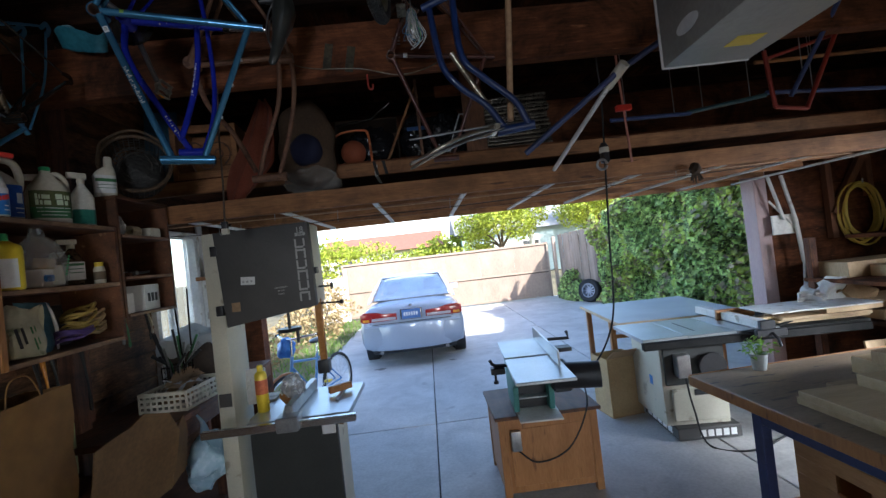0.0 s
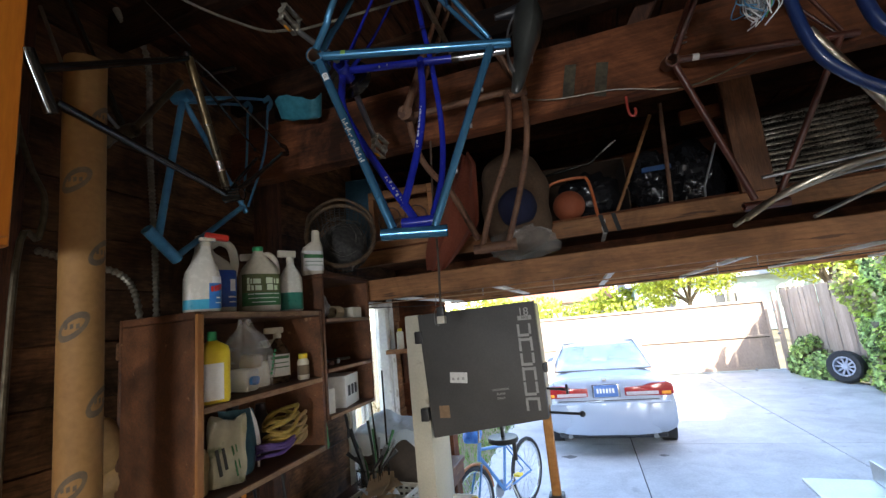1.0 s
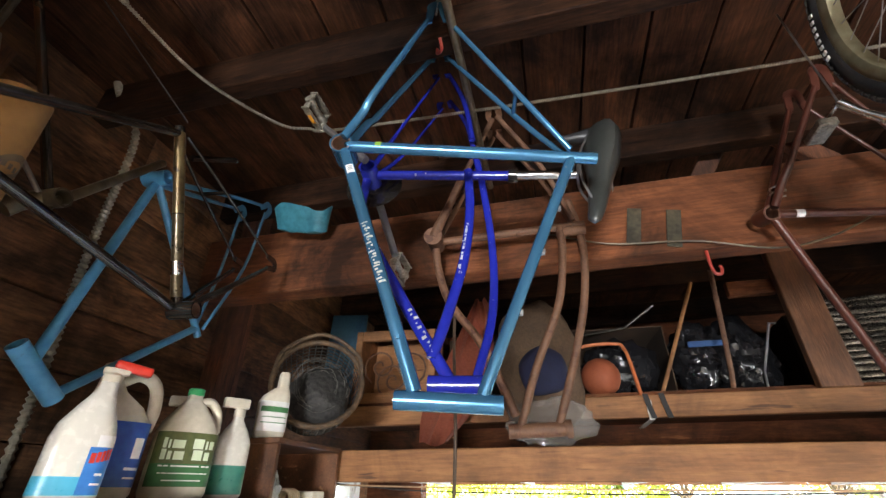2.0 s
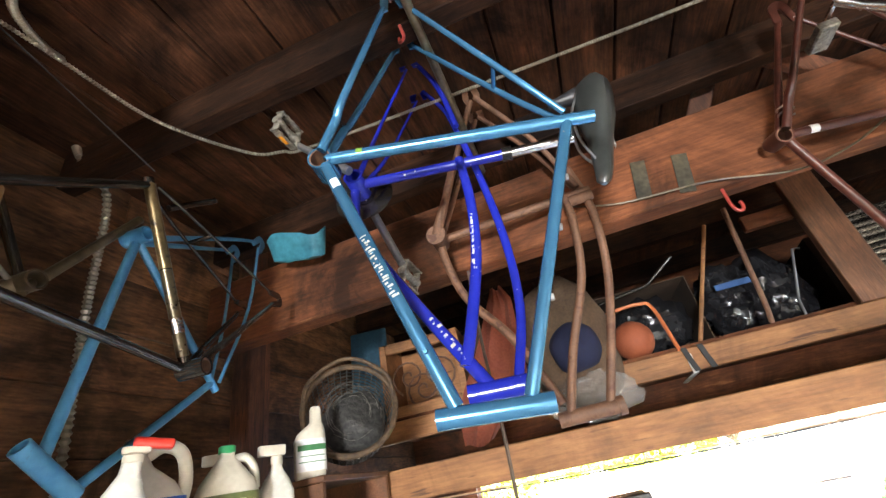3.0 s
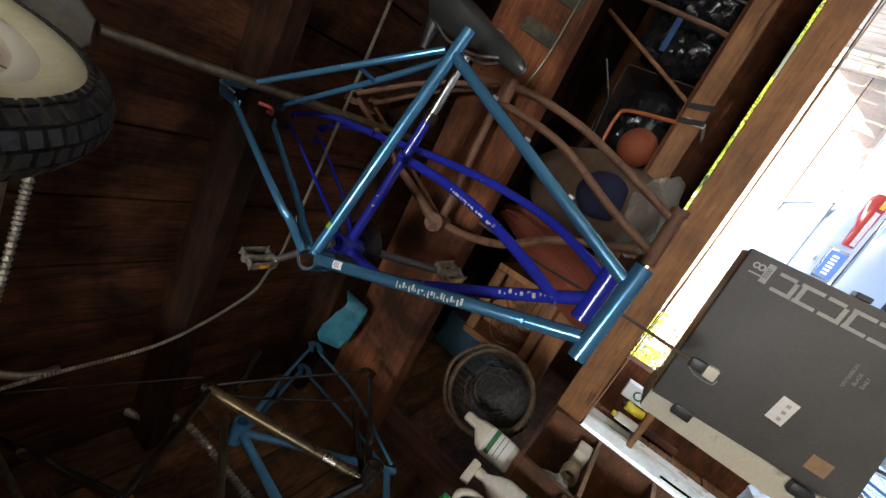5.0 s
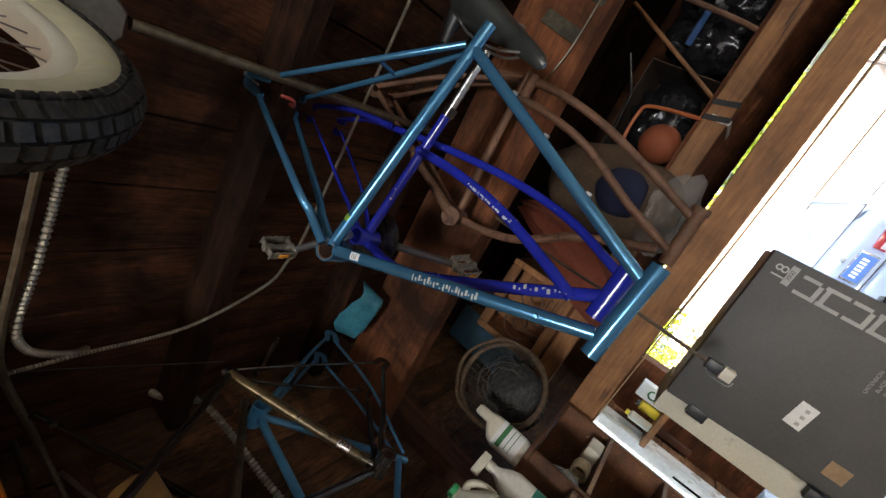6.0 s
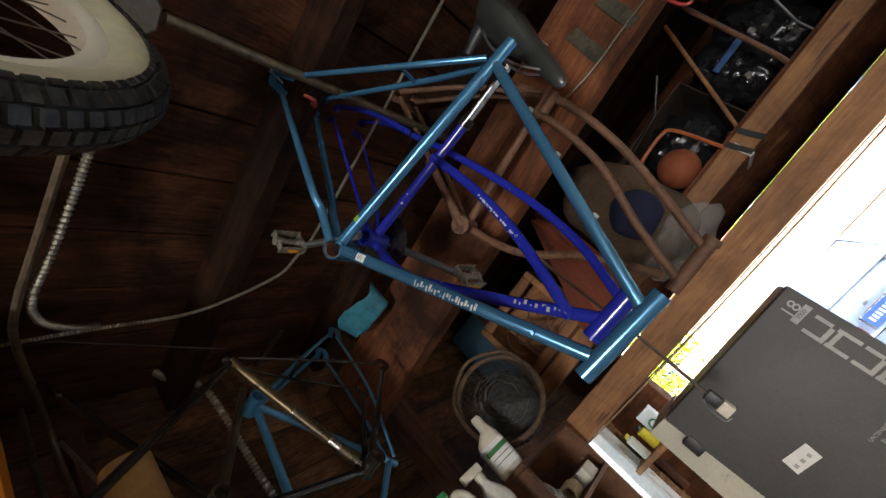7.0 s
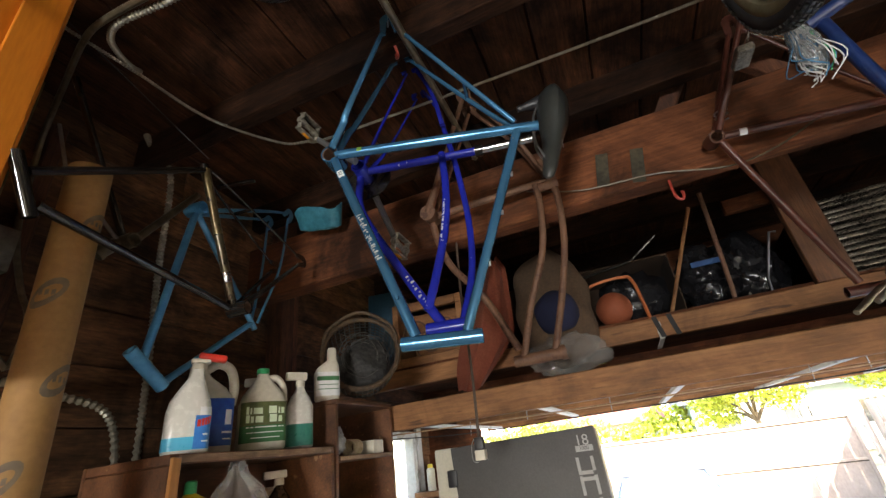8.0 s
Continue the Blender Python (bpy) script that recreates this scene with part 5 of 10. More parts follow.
ORANGE_PINE = surface("orange_pine", (0.40, 0.19, 0.06), (0.56, 0.30, 0.12), 0.5, 3, stretch=(4, 0.7, 4), fine=30)
for s in (-1, 1):
    bm = B()
    box(bm, (-0.24, s * 0.30 - 0.01, 0), (0.24, s * 0.30 + 0.01, 0.37), 0.003)
    part("end_panel", bm, ORANGE_PINE, crate)
    for z0, z1, y0, y1 in ((0.013, 0.20, -0.289, 0.289), (0.29, 0.37, -0.289, 0.289), (0.201, 0.289, -0.289, -0.08), (0.201, 0.289, 0.08, 0.289)):
        bm = B()
        box(bm, (s * 0.24 - 0.01, y0, z0), (s * 0.24 + 0.01, y1, z1), 0.002)
        part("side_board", bm, ORANGE_PINE, crate)
bm = B()
box(bm, (-0.24, -0.29, 0.0), (0.24, 0.29, 0.012))
part("bottom", bm, PLY, crate)
board_stack("board_stack", "long pale pine boards stacked on the work bench", (2.35, 2.1, 0.862, 0, 0, 3), [(-0.52, -0.9, 0.0, -0.30, 0.32, 0.035, PINE, -2), (-0.54, -0.95, 0.036, -0.26, 0.28, 0.075, PINE, -3), (-0.28, -0.9, 0.0, 0.05, 0.40, 0.05, PLY, -1), (-0.22, -0.8, 0.051, 0.10, 0.30, 0.11, PINE, -4), (0.1, -0.9, 0.0, 0.5, 0.6, 0.09, PINE, 0), (0.08, -0.8, 0.091, 0.45, 0.45, 0.16, PLY, 3), (0.12, -0.7, 0.161, 0.5, 0.35, 0.24, PINE, -2), (0.1, -0.6, 0.241, 0.42, 0.3, 0.33, PLY, 1), (0.15, -0.6, 0.331, 0.48, 0.28, 0.40, PINE, 4), (0.12, -0.6, 0.401, 0.48, 0.28, 0.50, PINE, -3)])

# lumber store along the right side
for k, (x, y, h, mat, w, turn) in enumerate(((3.2, 3.35, 0.62, PINE, 0.20, 3), (3.45, 3.42, 0.70, PLY, 0.3, -2), (3.8, 3.45, 0.66, PINE, 0.16, 5), (4.05, 3.5, 0.74, PLY, 0.28, 0), (4.4, 3.5, 0.68, PINE, 0.2, -4))):
    board_stack("standing_offcuts", "pale offcut boards standing under the lumber rack", (x, y, 0, -8, 0, turn), [(0, 0, 0, w, 0.02, h, mat, 0), (0.03, 0.022, 0, w * 0.8, 0.04, h * 0.86, PINE, 0), (-0.04, 0.042, 0, w * 0.5, 0.06, h * 1.08, PLY, 0)], "standing offcuts")
rack = thing("lumber_rack", "tall lumber rack packed with pale boards", "rack", (4.35, 3.75, 0))
for x in (-0.6, 0.55):
    for y in (-0.5, 0.55):
        bm = B()
        box(bm, (x, y, 0), (x + 0.07, y + 0.07, 1.55), 0.004)
        part("post", bm, OLD_WOOD_Z, rack)
for z in (0.80, 1.13, 1.50):
    bm = B()
    box(bm, (-0.62 if z < 1.4 else -0.15, -0.52, z), (0.64, 0.64, z + 0.035), 0.003)
    part("shelf", bm, OLD_WOOD_X, rack)
board_stack("board_stack", "mixed boards stacked on the lumber rack", (4.35, 3.75, 0.836), [(-0.55, -0.45, 0, 0.5, -0.1, 0.06, PINE, 0), (-0.5, -0.4, 0.061, 0.55, -0.05, 0.12, PLY, 2), (-0.55, 0.0, 0, 0.5, 0.5, 0.08, PLY, 0), (-0.45, 0.05, 0.081, 0.5, 0.45, 0.15, PINE, -3), (-0.4, -0.42, 0.121, 0.5, -0.1, 0.18, PINE, -2)], "rack boards")
board_stack("board_stack", "pale short boards piled on the rack shelf", (4.35, 3.75, 1.166), [(-0.5, -0.48, 0, 0.5, -0.2, 0.07, PINE, 0), (-0.55, -0.45, 0.071, 0.3, -0.2, 0.12, PLY, -4), (-0.3, -0.1, 0, 0.5, 0.3, 0.10, PINE, 3), (-0.2, -0.46, 0.121, 0.5, -0.1, 0.19, PINE, 3), (-0.5, 0.3, 0, 0.4, 0.6, 0.14, PLY, 0)], "rack boards")
board_stack("board_stack", "planed boards on top of the rack", (4.35, 3.75, 1.536), [(-0.15, -0.5, 0, 0.6, -0.1, 0.05, PINE, 0), (-0.12, -0.4, 0.051, 0.6, 0.1, 0.10, PLY, 3)], "rack boards")
paper = thing("crumpled_paper", "crumpled white and brown wrapping paper on the boards", "paper", (3.75, 4.2, 0.98))
bm = B()
bmesh.ops.create_icosphere(bm, subdivisions=4, radius=0.2, matrix=Matrix.Diagonal((1.3, 0.8, 0.7, 1)))
rough_up(bm, 0.12, 7)
rough_up(bm, 0.03, 25)
part("wrapping", bm, PAPER, paper, smooth=False)
bm = B()
bmesh.ops.create_icosphere(bm, subdivisions=3, radius=0.14, matrix=Matrix.Translation((0.20, -0.06, 0.03)) @ Matrix.Diagonal((1.2, 0.8, 0.8, 1)))
rough_up(bm, 0.10, 9, 3.0)
part("brown_wrapping", bm, CARDBOARD, paper, "crumpled brown paper", smooth=False)
hose = thing("hose_coil", "coil of yellow air hose hung on the front wall", "hose", (4.62, 4.66, 1.75))
for k in range(10):
    bm = B()
    r1, r2 = 0.20 + 0.03 * math.sin(k * 2.1), 0.29 + 0.025 * math.cos(k * 1.7)
    tube(bm, [(0.02 * math.sin(k * 1.3) + r1 * math.sin(a * 0.2617 + k), -0.012 - 0.011 * k, 0.30 - r2 - 0.012 * (k % 4) + r2 * math.cos(a * 0.2617 + k)) for a in range(24)], 0.0095, 8, cyclic=True)
    part("loop", bm, surface("yellow_hose", (0.70, 0.50, 0.08), (0.82, 0.63, 0.14), 0.42, 6), hose) if k == 0 else part("loop", bm, bpy.data.materials["yellow_hose"], hose)
bm = B()
tube(bm, [(0, 0.03, 0.29), (0, -0.12, 0.29), (0, -0.12, 0.33)], 0.008, 8)
part("peg", bm, STEEL, hose)


# ---- shelves on the left wall, with bottles and bags ----
SX = -1.53
sh = thing("wall_shelf", "brown wooden wall shelf unit crowded with cleaning supplies", "shelf", (SX, 2.05, 1.53))


def panel(name, parent, lo, hi, material=SHELF_WOOD, bevel=0.003):
    bm = B()
    box(bm, lo, hi, bevel)
    return part(name, bm, material, parent)


panel("side", sh, (-0.31, -0.02, 0.0), (0, 0.0, 0.575))
panel("face_stile", sh, (0.001, -0.021, 0.0), (0.012, 0.006, 0.592), VARNISHED)
panel("side", sh, (-0.31, 0.635, 0.0), (0, 0.655, 0.575))
for z in (0.06, 0.47):
    panel("wall_cleat", sh, (-0.455, 0.06, z), (-0.326, 0.60, z + 0.06), DARK_BOARD)
for z, t in ((0.0, 0.022), (0.285, 0.022), (0.576, 0.024)):
    panel("shelf_board", sh, (-0.31, 0.001 if z < 0.57 else -0.02, z), (0.004 if z < 0.57 else 0.0, 0.634 if z < 0.57 else 0.655, z + t))
# paler front edges: wear, and the light on them put into the colour
WORN_LIT_EDGE = surface("worn_lit_board_edge", (0.16, 0.085, 0.045), (0.36, 0.23, 0.14), 0.7, 6, stretch=(6, 1, 6), fine=40, bump=0.25, grime=0.4)
for z, t in ((0.002, 0.018), (0.287, 0.018), (0.579, 0.018)):
    panel("worn_edge", sh, (0.0045 if z < 0.57 else 0.0005, 0.004, z), (0.006 if z < 0.57 else 0.003, 0.63, z + t), WORN_LIT_EDGE, 0.0005)
panel("back", sh, (-0.325, -0.02, 0.0), (-0.311, 0.655, 0.6))
sh2 = thing("wall_shelf", "taller dark wooden shelf unit with small clutter", "shelf", (SX, 2.715, 1.64))
panel("side", sh2, (-0.40, 0.0, 0.0), (0, 0.018, 0.645))
panel("side", sh2, (-0.40, 0.437, 0.0), (0, 0.455, 0.645))
for z in (0.0, 0.205, 0.435, 0.646):
    panel("shelf_board", sh2, (-0.40, 0.019 if z < 0.64 else 0.0, z), (0.003, 0.436 if z < 0.64 else 0.455, z + 0.018))
for z in (0.002, 0.207, 0.437):
    panel("worn_edge", sh2, (0.0035, 0.022, z), (0.005, 0.433, z + 0.014), WORN_LIT_EDGE, 0.0005)
panel("back", sh2, (-0.415, 0.0, 0.0), (-0.401, 0.455, 0.66))


def rounded(hx, hy, n=20, e=0.45):
    return [(hx * math.copysign(abs(math.cos(a)) ** e, math.cos(a)), hy * math.copysign(abs(math.sin(a)) ** e, math.sin(a))) for a in (2 * math.pi * k / n for k in range(n))]


def jug_body(bm, levels, e=0.5):
    """Levels of (half depth x, half width y, shift y, z)."""
    rings(bm, [[(x, y + sy, z) for x, y in rounded(hx, hy, 24, e)] for hx, hy, sy, z in levels])


def band(bm, hx, hy, z0, z1, e=0.5, off=0.0008, a0=-70, a1=70, n=14, sy=0.0):
    """A label on the front of a jug, from angle a0 to a1 about the +x side."""
    lo, hi = [], []
    for k in range(n):
        a = radians(a0 + (a1 - a0) * k / (n - 1))
        x = (hx + off) * math.copysign(abs(math.cos(a)) ** e, math.cos(a))
        y = (hy + off) * math.copysign(abs(math.sin(a)) ** e, math.sin(a)) + sy
        lo.append(bm.verts.new((x, y, z0)))
        hi.append(bm.verts.new((x, y, z1)))
    for k in range(n - 1):
        bm.faces.new((lo[k], lo[k + 1], hi[k + 1], hi[k]))


def bars_on(parent, hx, hy, z, heights, widths, material, a_mid=0, name="print_bar", e=0.5):
    for k, (w, h) in enumerate(zip(widths, heights)):
        bm = B()
        band(bm, hx, hy, z - k * 0.018, z - k * 0.018 + h, e, 0.0016, a_mid - w / 2, a_mid + w / 2, 6)
        part(name, bm, material, parent)


# refill jug and spray bottle of blue window cleaner
SHELF_TOP = 2.131
jug = thing("refill_jug", "large white handled refill jug with dark blue label", "bottle", (-1.705, 2.265, SHELF_TOP, 0, 0, -30))
HX, HY = 0.05, 0.078
bm = B()
jug_body(bm, [(HX * 0.9, HY * 0.92, 0, 0.0), (HX, HY, 0, 0.012), (HX, HY, 0, 0.16), (HX * 0.9, HY * 0.78, -0.010, 0.20), (HX * 0.6, HY * 0.42, -0.028, 0.235), (0.022, 0.024, -0.034, 0.262), (0.022, 0.024, -0.034, 0.28)])
part("body", bm, WHITE_PLASTIC, jug)
bm = B()
tube(bm, spline([(0, -0.012, 0.262), (0, 0.025, 0.282), (0, 0.064, 0.262), (0, 0.078, 0.205), (0, 0.072, 0.15)], 6), 0.0155, 12)
part("handle", bm, WHITE_PLASTIC, jug)
bm = B()
band(bm, HX, HY, 0.025, 0.165, a0=-62, a1=72)
lab = part("label", bm, surface("deep_blue_label", (0.01, 0.06, 0.34), (0.02, 0.12, 0.48), 0.4, 8, bump=0.02), jug, "deep blue label")
bm = B()
band(bm, HX, HY, 0.085, 0.13, off=0.0016, a0=22, a1=48)
part("label_disc", bm, DECAL_WHITE, lab)
bars_on(lab, HX, HY, 0.06, (0.006, 0.004), (40, 34), DECAL_WHITE, 36)
bm = B()
lathe(bm, [(0.024, 0.278), (0.026, 0.28), (0.026, 0.298), (0.02, 0.302)], 18, Matrix.Translation((0, -0.034, 0)))
part("cap", bm, WHITE_PLASTIC, jug)
jug = thing("cleaner_bottle", "tapered white spray bottle of blue window cleaner with red trigger", "bottle", pose(-1.60, 2.122, SHELF_TOP, 0, 0, -38) @ Matrix.Scale(0.92, 4))
HX, HY = 0.042, 0.062
bm = B()
jug_body(bm, [(HX * 0.9, HY * 0.92, 0, 0.0), (HX, HY, 0, 0.01), (HX, HY, 0, 0.12), (HX * 0.94, HY * 0.90, 0, 0.15), (HX * 0.74, HY * 0.60, 0.004, 0.19), (HX * 0.5, HY * 0.34, 0.010, 0.225), (0.017, 0.018, 0.012, 0.25)], 0.6)
part("body", bm, MILKY, jug)
bm = B()
jug_body(bm, [(HX + 0.0005, HY + 0.0005, 0, 0.011), (HX + 0.0005, HY + 0.0005, 0, 0.046)], 0.6)
part("fluid", bm, BLUE_FLUID, jug, "blue fluid showing through the base")
bm = B()
band(bm, HX, HY, 0.012, 0.104, 0.6, a0=8, a1=76)
lab = part("label", bm, BLUE_LABEL, jug, "bright blue label")
# white patch on the bottle, a painted reflection above the label
bm = B()
band(bm, HX, HY, 0.1045, 0.128, 0.6, off=0.0009, a0=16, a1=66)
part("label_disc", bm, DECAL_WHITE, lab, "white highlight painted above the label")
for k in range(5):
    bm = B()
    band(bm, HX, HY, 0.072 + 0.002 * k, 0.092 + 0.0025 * k, 0.6, 0.0016, 12 + 11 * k, 21 + 11 * k, 4)
    part("label_name", bm, RED_PLASTIC, lab, "red brand bar")
bars_on(lab, HX, HY, 0.048, (0.005, 0.004), (24, 30), DECAL_WHITE, 42, "print_bar", 0.6)
bm = B()
lathe(bm, [(0.019, 0.246), (0.021, 0.248), (0.021, 0.262), (0.016, 0.268)], 18, Matrix.Translation((0, 0.012, 0)))
box(bm, (-0.014, -0.012, 0.266), (0.014, 0.045, 0.282), 0.006, None, 2)
trig = part("collar", bm, WHITE_PLASTIC, jug)
bm = B()
box(bm, (-0.017, -0.038, 0.278), (0.017, 0.046, 0.300), 0.009, pose(0, 0, 0, -9), 3)
box(bm, (-0.008, -0.05, 0.225), (0.008, -0.036, 0.285), 0.004, pose(0, -0.012, 0.006, -16))
part("trigger", bm, RED_PLASTIC, jug, "red spray trigger")

# gallon jug with a dark green label
gal = thing("gallon_jug", "white gallon jug with olive green label", "bottle", pose(-1.64, 2.44, SHELF_TOP, 0, 0, -32) @ Matrix.Scale(0.9, 4))
HX, HY = 0.062, 0.085
bm = B()
jug_body(bm, [(HX * 0.92, HY * 0.94, 0, 0), (HX, HY, 0, 0.014), (HX, HY, 0, 0.17), (HX * 0.9, HY * 0.86, 0, 0.205), (HX * 0.55, HY * 0.45, -0.004, 0.25), (0.021, 0.021, -0.006, 0.272), (0.021, 0.021, -0.006, 0.285)], 0.6)
part("body", bm, WHITE_PLASTIC, gal)
bm = B()
tube(bm, spline([(0.005, 0.008, 0.262), (0.005, 0.045, 0.268), (0.005, 0.072, 0.235), (0.005, 0.078, 0.18)], 6), 0.0135, 12)
part("handle", bm, WHITE_PLASTIC, gal)
bm = B()
lathe(bm, [(0.022, 0.283), (0.024, 0.285), (0.024, 0.303), (0.020, 0.306)], 20, Matrix.Translation((0, -0.006, 0)))
part("cap", bm, surface("green_cap", (0.02, 0.30, 0.10), (0.04, 0.4, 0.15), 0.4, 20), gal, "green screw cap")
bm = B()
band(bm, HX, HY, 0.03, 0.172, 0.6, a0=-78, a1=78)
lab = part("label", bm, surface("olive_green_label", (0.055, 0.085, 0.025), (0.14, 0.15, 0.05), 0.45, 9, bump=0.02), gal, "olive green label with pale bars")
PALE_GREEN = surface("pale_green_print", (0.62, 0.72, 0.5), (0.72, 0.8, 0.6), 0.6, 20)
for z, marks in ((0.128, ((-44, 10), (-30, 5), (-21, 18), (1, 13), (18, 5), (27, 14))), (0.098, ((-44, 13), (-27, 8), (-15, 13), (2, 13), (19, 13)))):
    for k, (a0, w) in enumerate(marks):
        bm = B()
        band(bm, HX, HY, z, z + (0.022 if k % 3 else 0.027), 0.6, 0.0016, a0, a0 + w, 4)
        part("brand_bar", bm, PALE_GREEN, lab)
bm = B()
band(bm, HX, HY, 0.031, 0.088, 0.6, 0.0012, -76, 76)
part("label_foot", bm, GREEN_LABEL, lab, "dark green lower half of the label")
bars_on(lab, HX, HY, 0.080, (0.004, 0.003, 0.003), (84, 78, 50), DECAL_WHITE, 0, "print_bar", 0.6)


def trigger_bottle(label, at, body_mat, fluid, trig_mat, h=0.25, hx=0.032, hy=0.042, paper=None, fill=0.5):
    ob = thing("spray_bottle", label, "bottle", at)
    bm = B()
    jug_body(bm, [(hx * 0.9, hy * 0.9, 0, 0), (hx, hy, 0, 0.008), (hx, hy, 0, h * 0.52), (hx * 0.8, hy * 0.72, 0, h * 0.64), (hx * 0.45, hy * 0.36, 0, h * 0.74), (0.013, 0.013, 0, h * 0.80)], 0.6)
    part("body", bm, body_mat, ob)
    if fluid:
        bm = B()
        jug_body(bm, [(hx + 0.0006, hy + 0.0006, 0, 0.009), (hx + 0.0006, hy + 0.0006, 0, h * fill)], 0.6)
        part("fluid", bm, fluid, ob)
    if paper:
        bm = B()
        band(bm, hx, hy, h * 0.12, h * 0.5, 0.6, 0.0012)
        lab = part("label", bm, paper, ob)
        bars_on(lab, hx, hy, h * 0.42, (0.012, 0.004, 0.004), (90, 70, 80), GREEN_LABEL, 0, "print_bar", 0.6)
    bm = B()
    lathe(bm, [(0.016, h * 0.79), (0.017, h * 0.80), (0.017, h * 0.86), (0.014, h * 0.88)], 16)
    box(bm, (-0.011, -0.055, h * 0.88), (0.011, 0.025, h * 0.99), 0.006, None, 2)
    box(bm, (-0.006, -0.042, h * 0.70), (0.006, -0.030, h * 0.89), 0.003, pose(0, -0.012, 0.01, -12))
    part("trigger", bm, trig_mat, ob)
    return ob


trigger_bottle("green fluid in a clear spray bottle with white trigger", (-1.60, 2.585, SHELF_TOP, 0, 0, -30), MILKY, GREEN_FLUID, WHITE_PLASTIC, 0.275, 0.034, 0.048, None, 0.3)
trigger_bottle("green spray bottle with pale trigger behind the jug", (-1.80, 2.58, SHELF_TOP, 0, 0, -60), surface("green_bottle", (0.05, 0.25, 0.05), (0.09, 0.36, 0.09), 0.3, 8), None, WHITE_PLASTIC, 0.29)
nm = thing("white_bottle", "white handled bottle with green and white label on the taller shelf", "bottle", (-1.61, 2.765, 2.3055, 0, 0, -38))
bm = B()
jug_body(bm, [(0.026, 0.045, 0, 0), (0.03, 0.05, 0, 0.01), (0.032, 0.052, 0, 0.115), (0.031, 0.045, 0.006, 0.140), (0.026, 0.030, 0.016, 0.160), (0.019, 0.019, 0.022, 0.172), (0.018, 0.018, 0.022, 0.215), (0.014, 0.014, 0.021, 0.225)], 0.6)
part("body", bm, WHITE_PLASTIC, nm)
bm = B()
band(bm, 0.031, 0.051, 0.02, 0.118, 0.6, 0.0016)
lab = part("label", bm, PAPER, nm)
bars_on(lab, 0.0318, 0.0518, 0.082, (0.018, 0.003, 0.003), (110, 80, 90), GREEN_LABEL, 0, "print_bar", 0.6)

# middle shelf
MID = 1.838
yb = thing("yellow_bottle", "tall yellow plastic bottle with green cap and white label", "bottle", (-1.565, 2.138, MID, 0, 0, -25))
bm = B()
jug_body(bm, [(0.030, 0.041, 0, 0), (0.033, 0.045, 0, 0.01), (0.033, 0.045, 0, 0.158), (0.030, 0.040, 0, 0.178), (0.018, 0.020, -0.006, 0.192), (0.013, 0.013, -0.008, 0.198)], 0.55)
part("body", bm, YELLOW_PLASTIC, yb)
bm = B()
lathe(bm, [(0.0135, 0.197), (0.0155, 0.199), (0.0145, 0.225), (0.010, 0.229)], 18, Matrix.Translation((0, -0.008, 0)))
part("cap", bm, bpy.data.materials["green_cap"], yb, "green cap")
bm = B()
band(bm, 0.033, 0.045, 0.01, 0.125, 0.55, 0.001, -80, 10)
part("label", bm, PAPER, yb)


def soft_bag(name, label, at, r, scale, film, seed, inner=None, point=0.0):
    ob = thing(name, label, "bag", at)
    bm = B()
    bmesh.ops.create_icosphere(bm, subdivisions=4, radius=r, matrix=Matrix.Translation((0, 0, r * scale[2])) @ Matrix.Diagonal((*scale, 1)))
    for v in bm.verts:
        t = max(0, v.co.z / (2 * r * scale[2]))
        v.co.x *= 1 - point * t * t
        v.co.y *= 1 - point * t * t
    crumple(bm, (0, 0, r * scale[2]), r, 0.34, seed, 1.9)
    for v in bm.verts:
        v.co.z = max(v.co.z, 0.0)
    part("film", bm, film, ob, smooth=True)
    for k, (mat, lo, hi) in enumerate(inner or []):
        bm = B()
        box(bm, lo, hi, 0.006, None, 2)
        part("packet", bm, mat, ob)
    return ob


FROSTED = surface("crumpled_clear_polythene", (0.80, 0.79, 0.74), (0.92, 0.91, 0.87), 0.12, 9, bump=0.35, clear=0.62, fine=25)
FILM = thin_film("clear_polythene_film", (0.90, 0.89, 0.84), 0.30, 0.10)


def gathered_bag(label, at, r, h, lean, film, seed, packets):
    """A thin bag standing on its contents, its mouth gathered to a point."""
    ob = thing("plastic_bag", label, "bag", at)
    rg = random.Random(seed)
    ph = [rg.uniform(0, 6.28) for _ in range(5)]
    loops = []
    for z, k, deep in ((0.0, 0.72, 0.02), (0.02, 0.92, 0.05), (0.22, 1.0, 0.10), (0.33, 1.0, 0.13), (0.45, 0.97, 0.15), (0.54, 0.90, 0.18), (0.62, 0.80, 0.22), (0.70, 0.66, 0.28), (0.76, 0.52, 0.32), (0.86, 0.28, 0.4), (0.93, 0.17, 0.35), (1.0, 0.12, 0.5)):
        ring = []
        for j in range(72):
            t = 2 * math.pi * j / 72
            fold = math.sin(5 * t + ph[0] + 2.4 * z) + 0.7 * math.sin(9 * t + ph[1] - 3.1 * z) + 0.5 * math.sin(14 * t + ph[2] + 5 * z) + 0.55 * abs(math.sin(4.5 * t + ph[3] + 9 * z)) + 0.35 * math.sin(19 * t - 16 * z)
            q = r * k * (1 + deep * 0.5 * fold)
            ring.append((0.68 * q * math.cos(t) + lean[0] * z * z, q * math.sin(t) + lean[1] * z * z, h * (z + (0.05 * fold if z > 0.9 else 0.012 * fold * (z > 0)))))
        loops.append(ring)
    bm = B()
    rings(bm, loops, False)
    part("film", bm, film, ob, "crinkled clear film")
    for mat, lo, hi, turn in packets:
        bm = B()
        box(bm, lo, hi, 0.012, pose(0, 0, 0, 0, turn, 1.5 * turn), 3)
        part("packet", bm, mat, ob)
    return ob


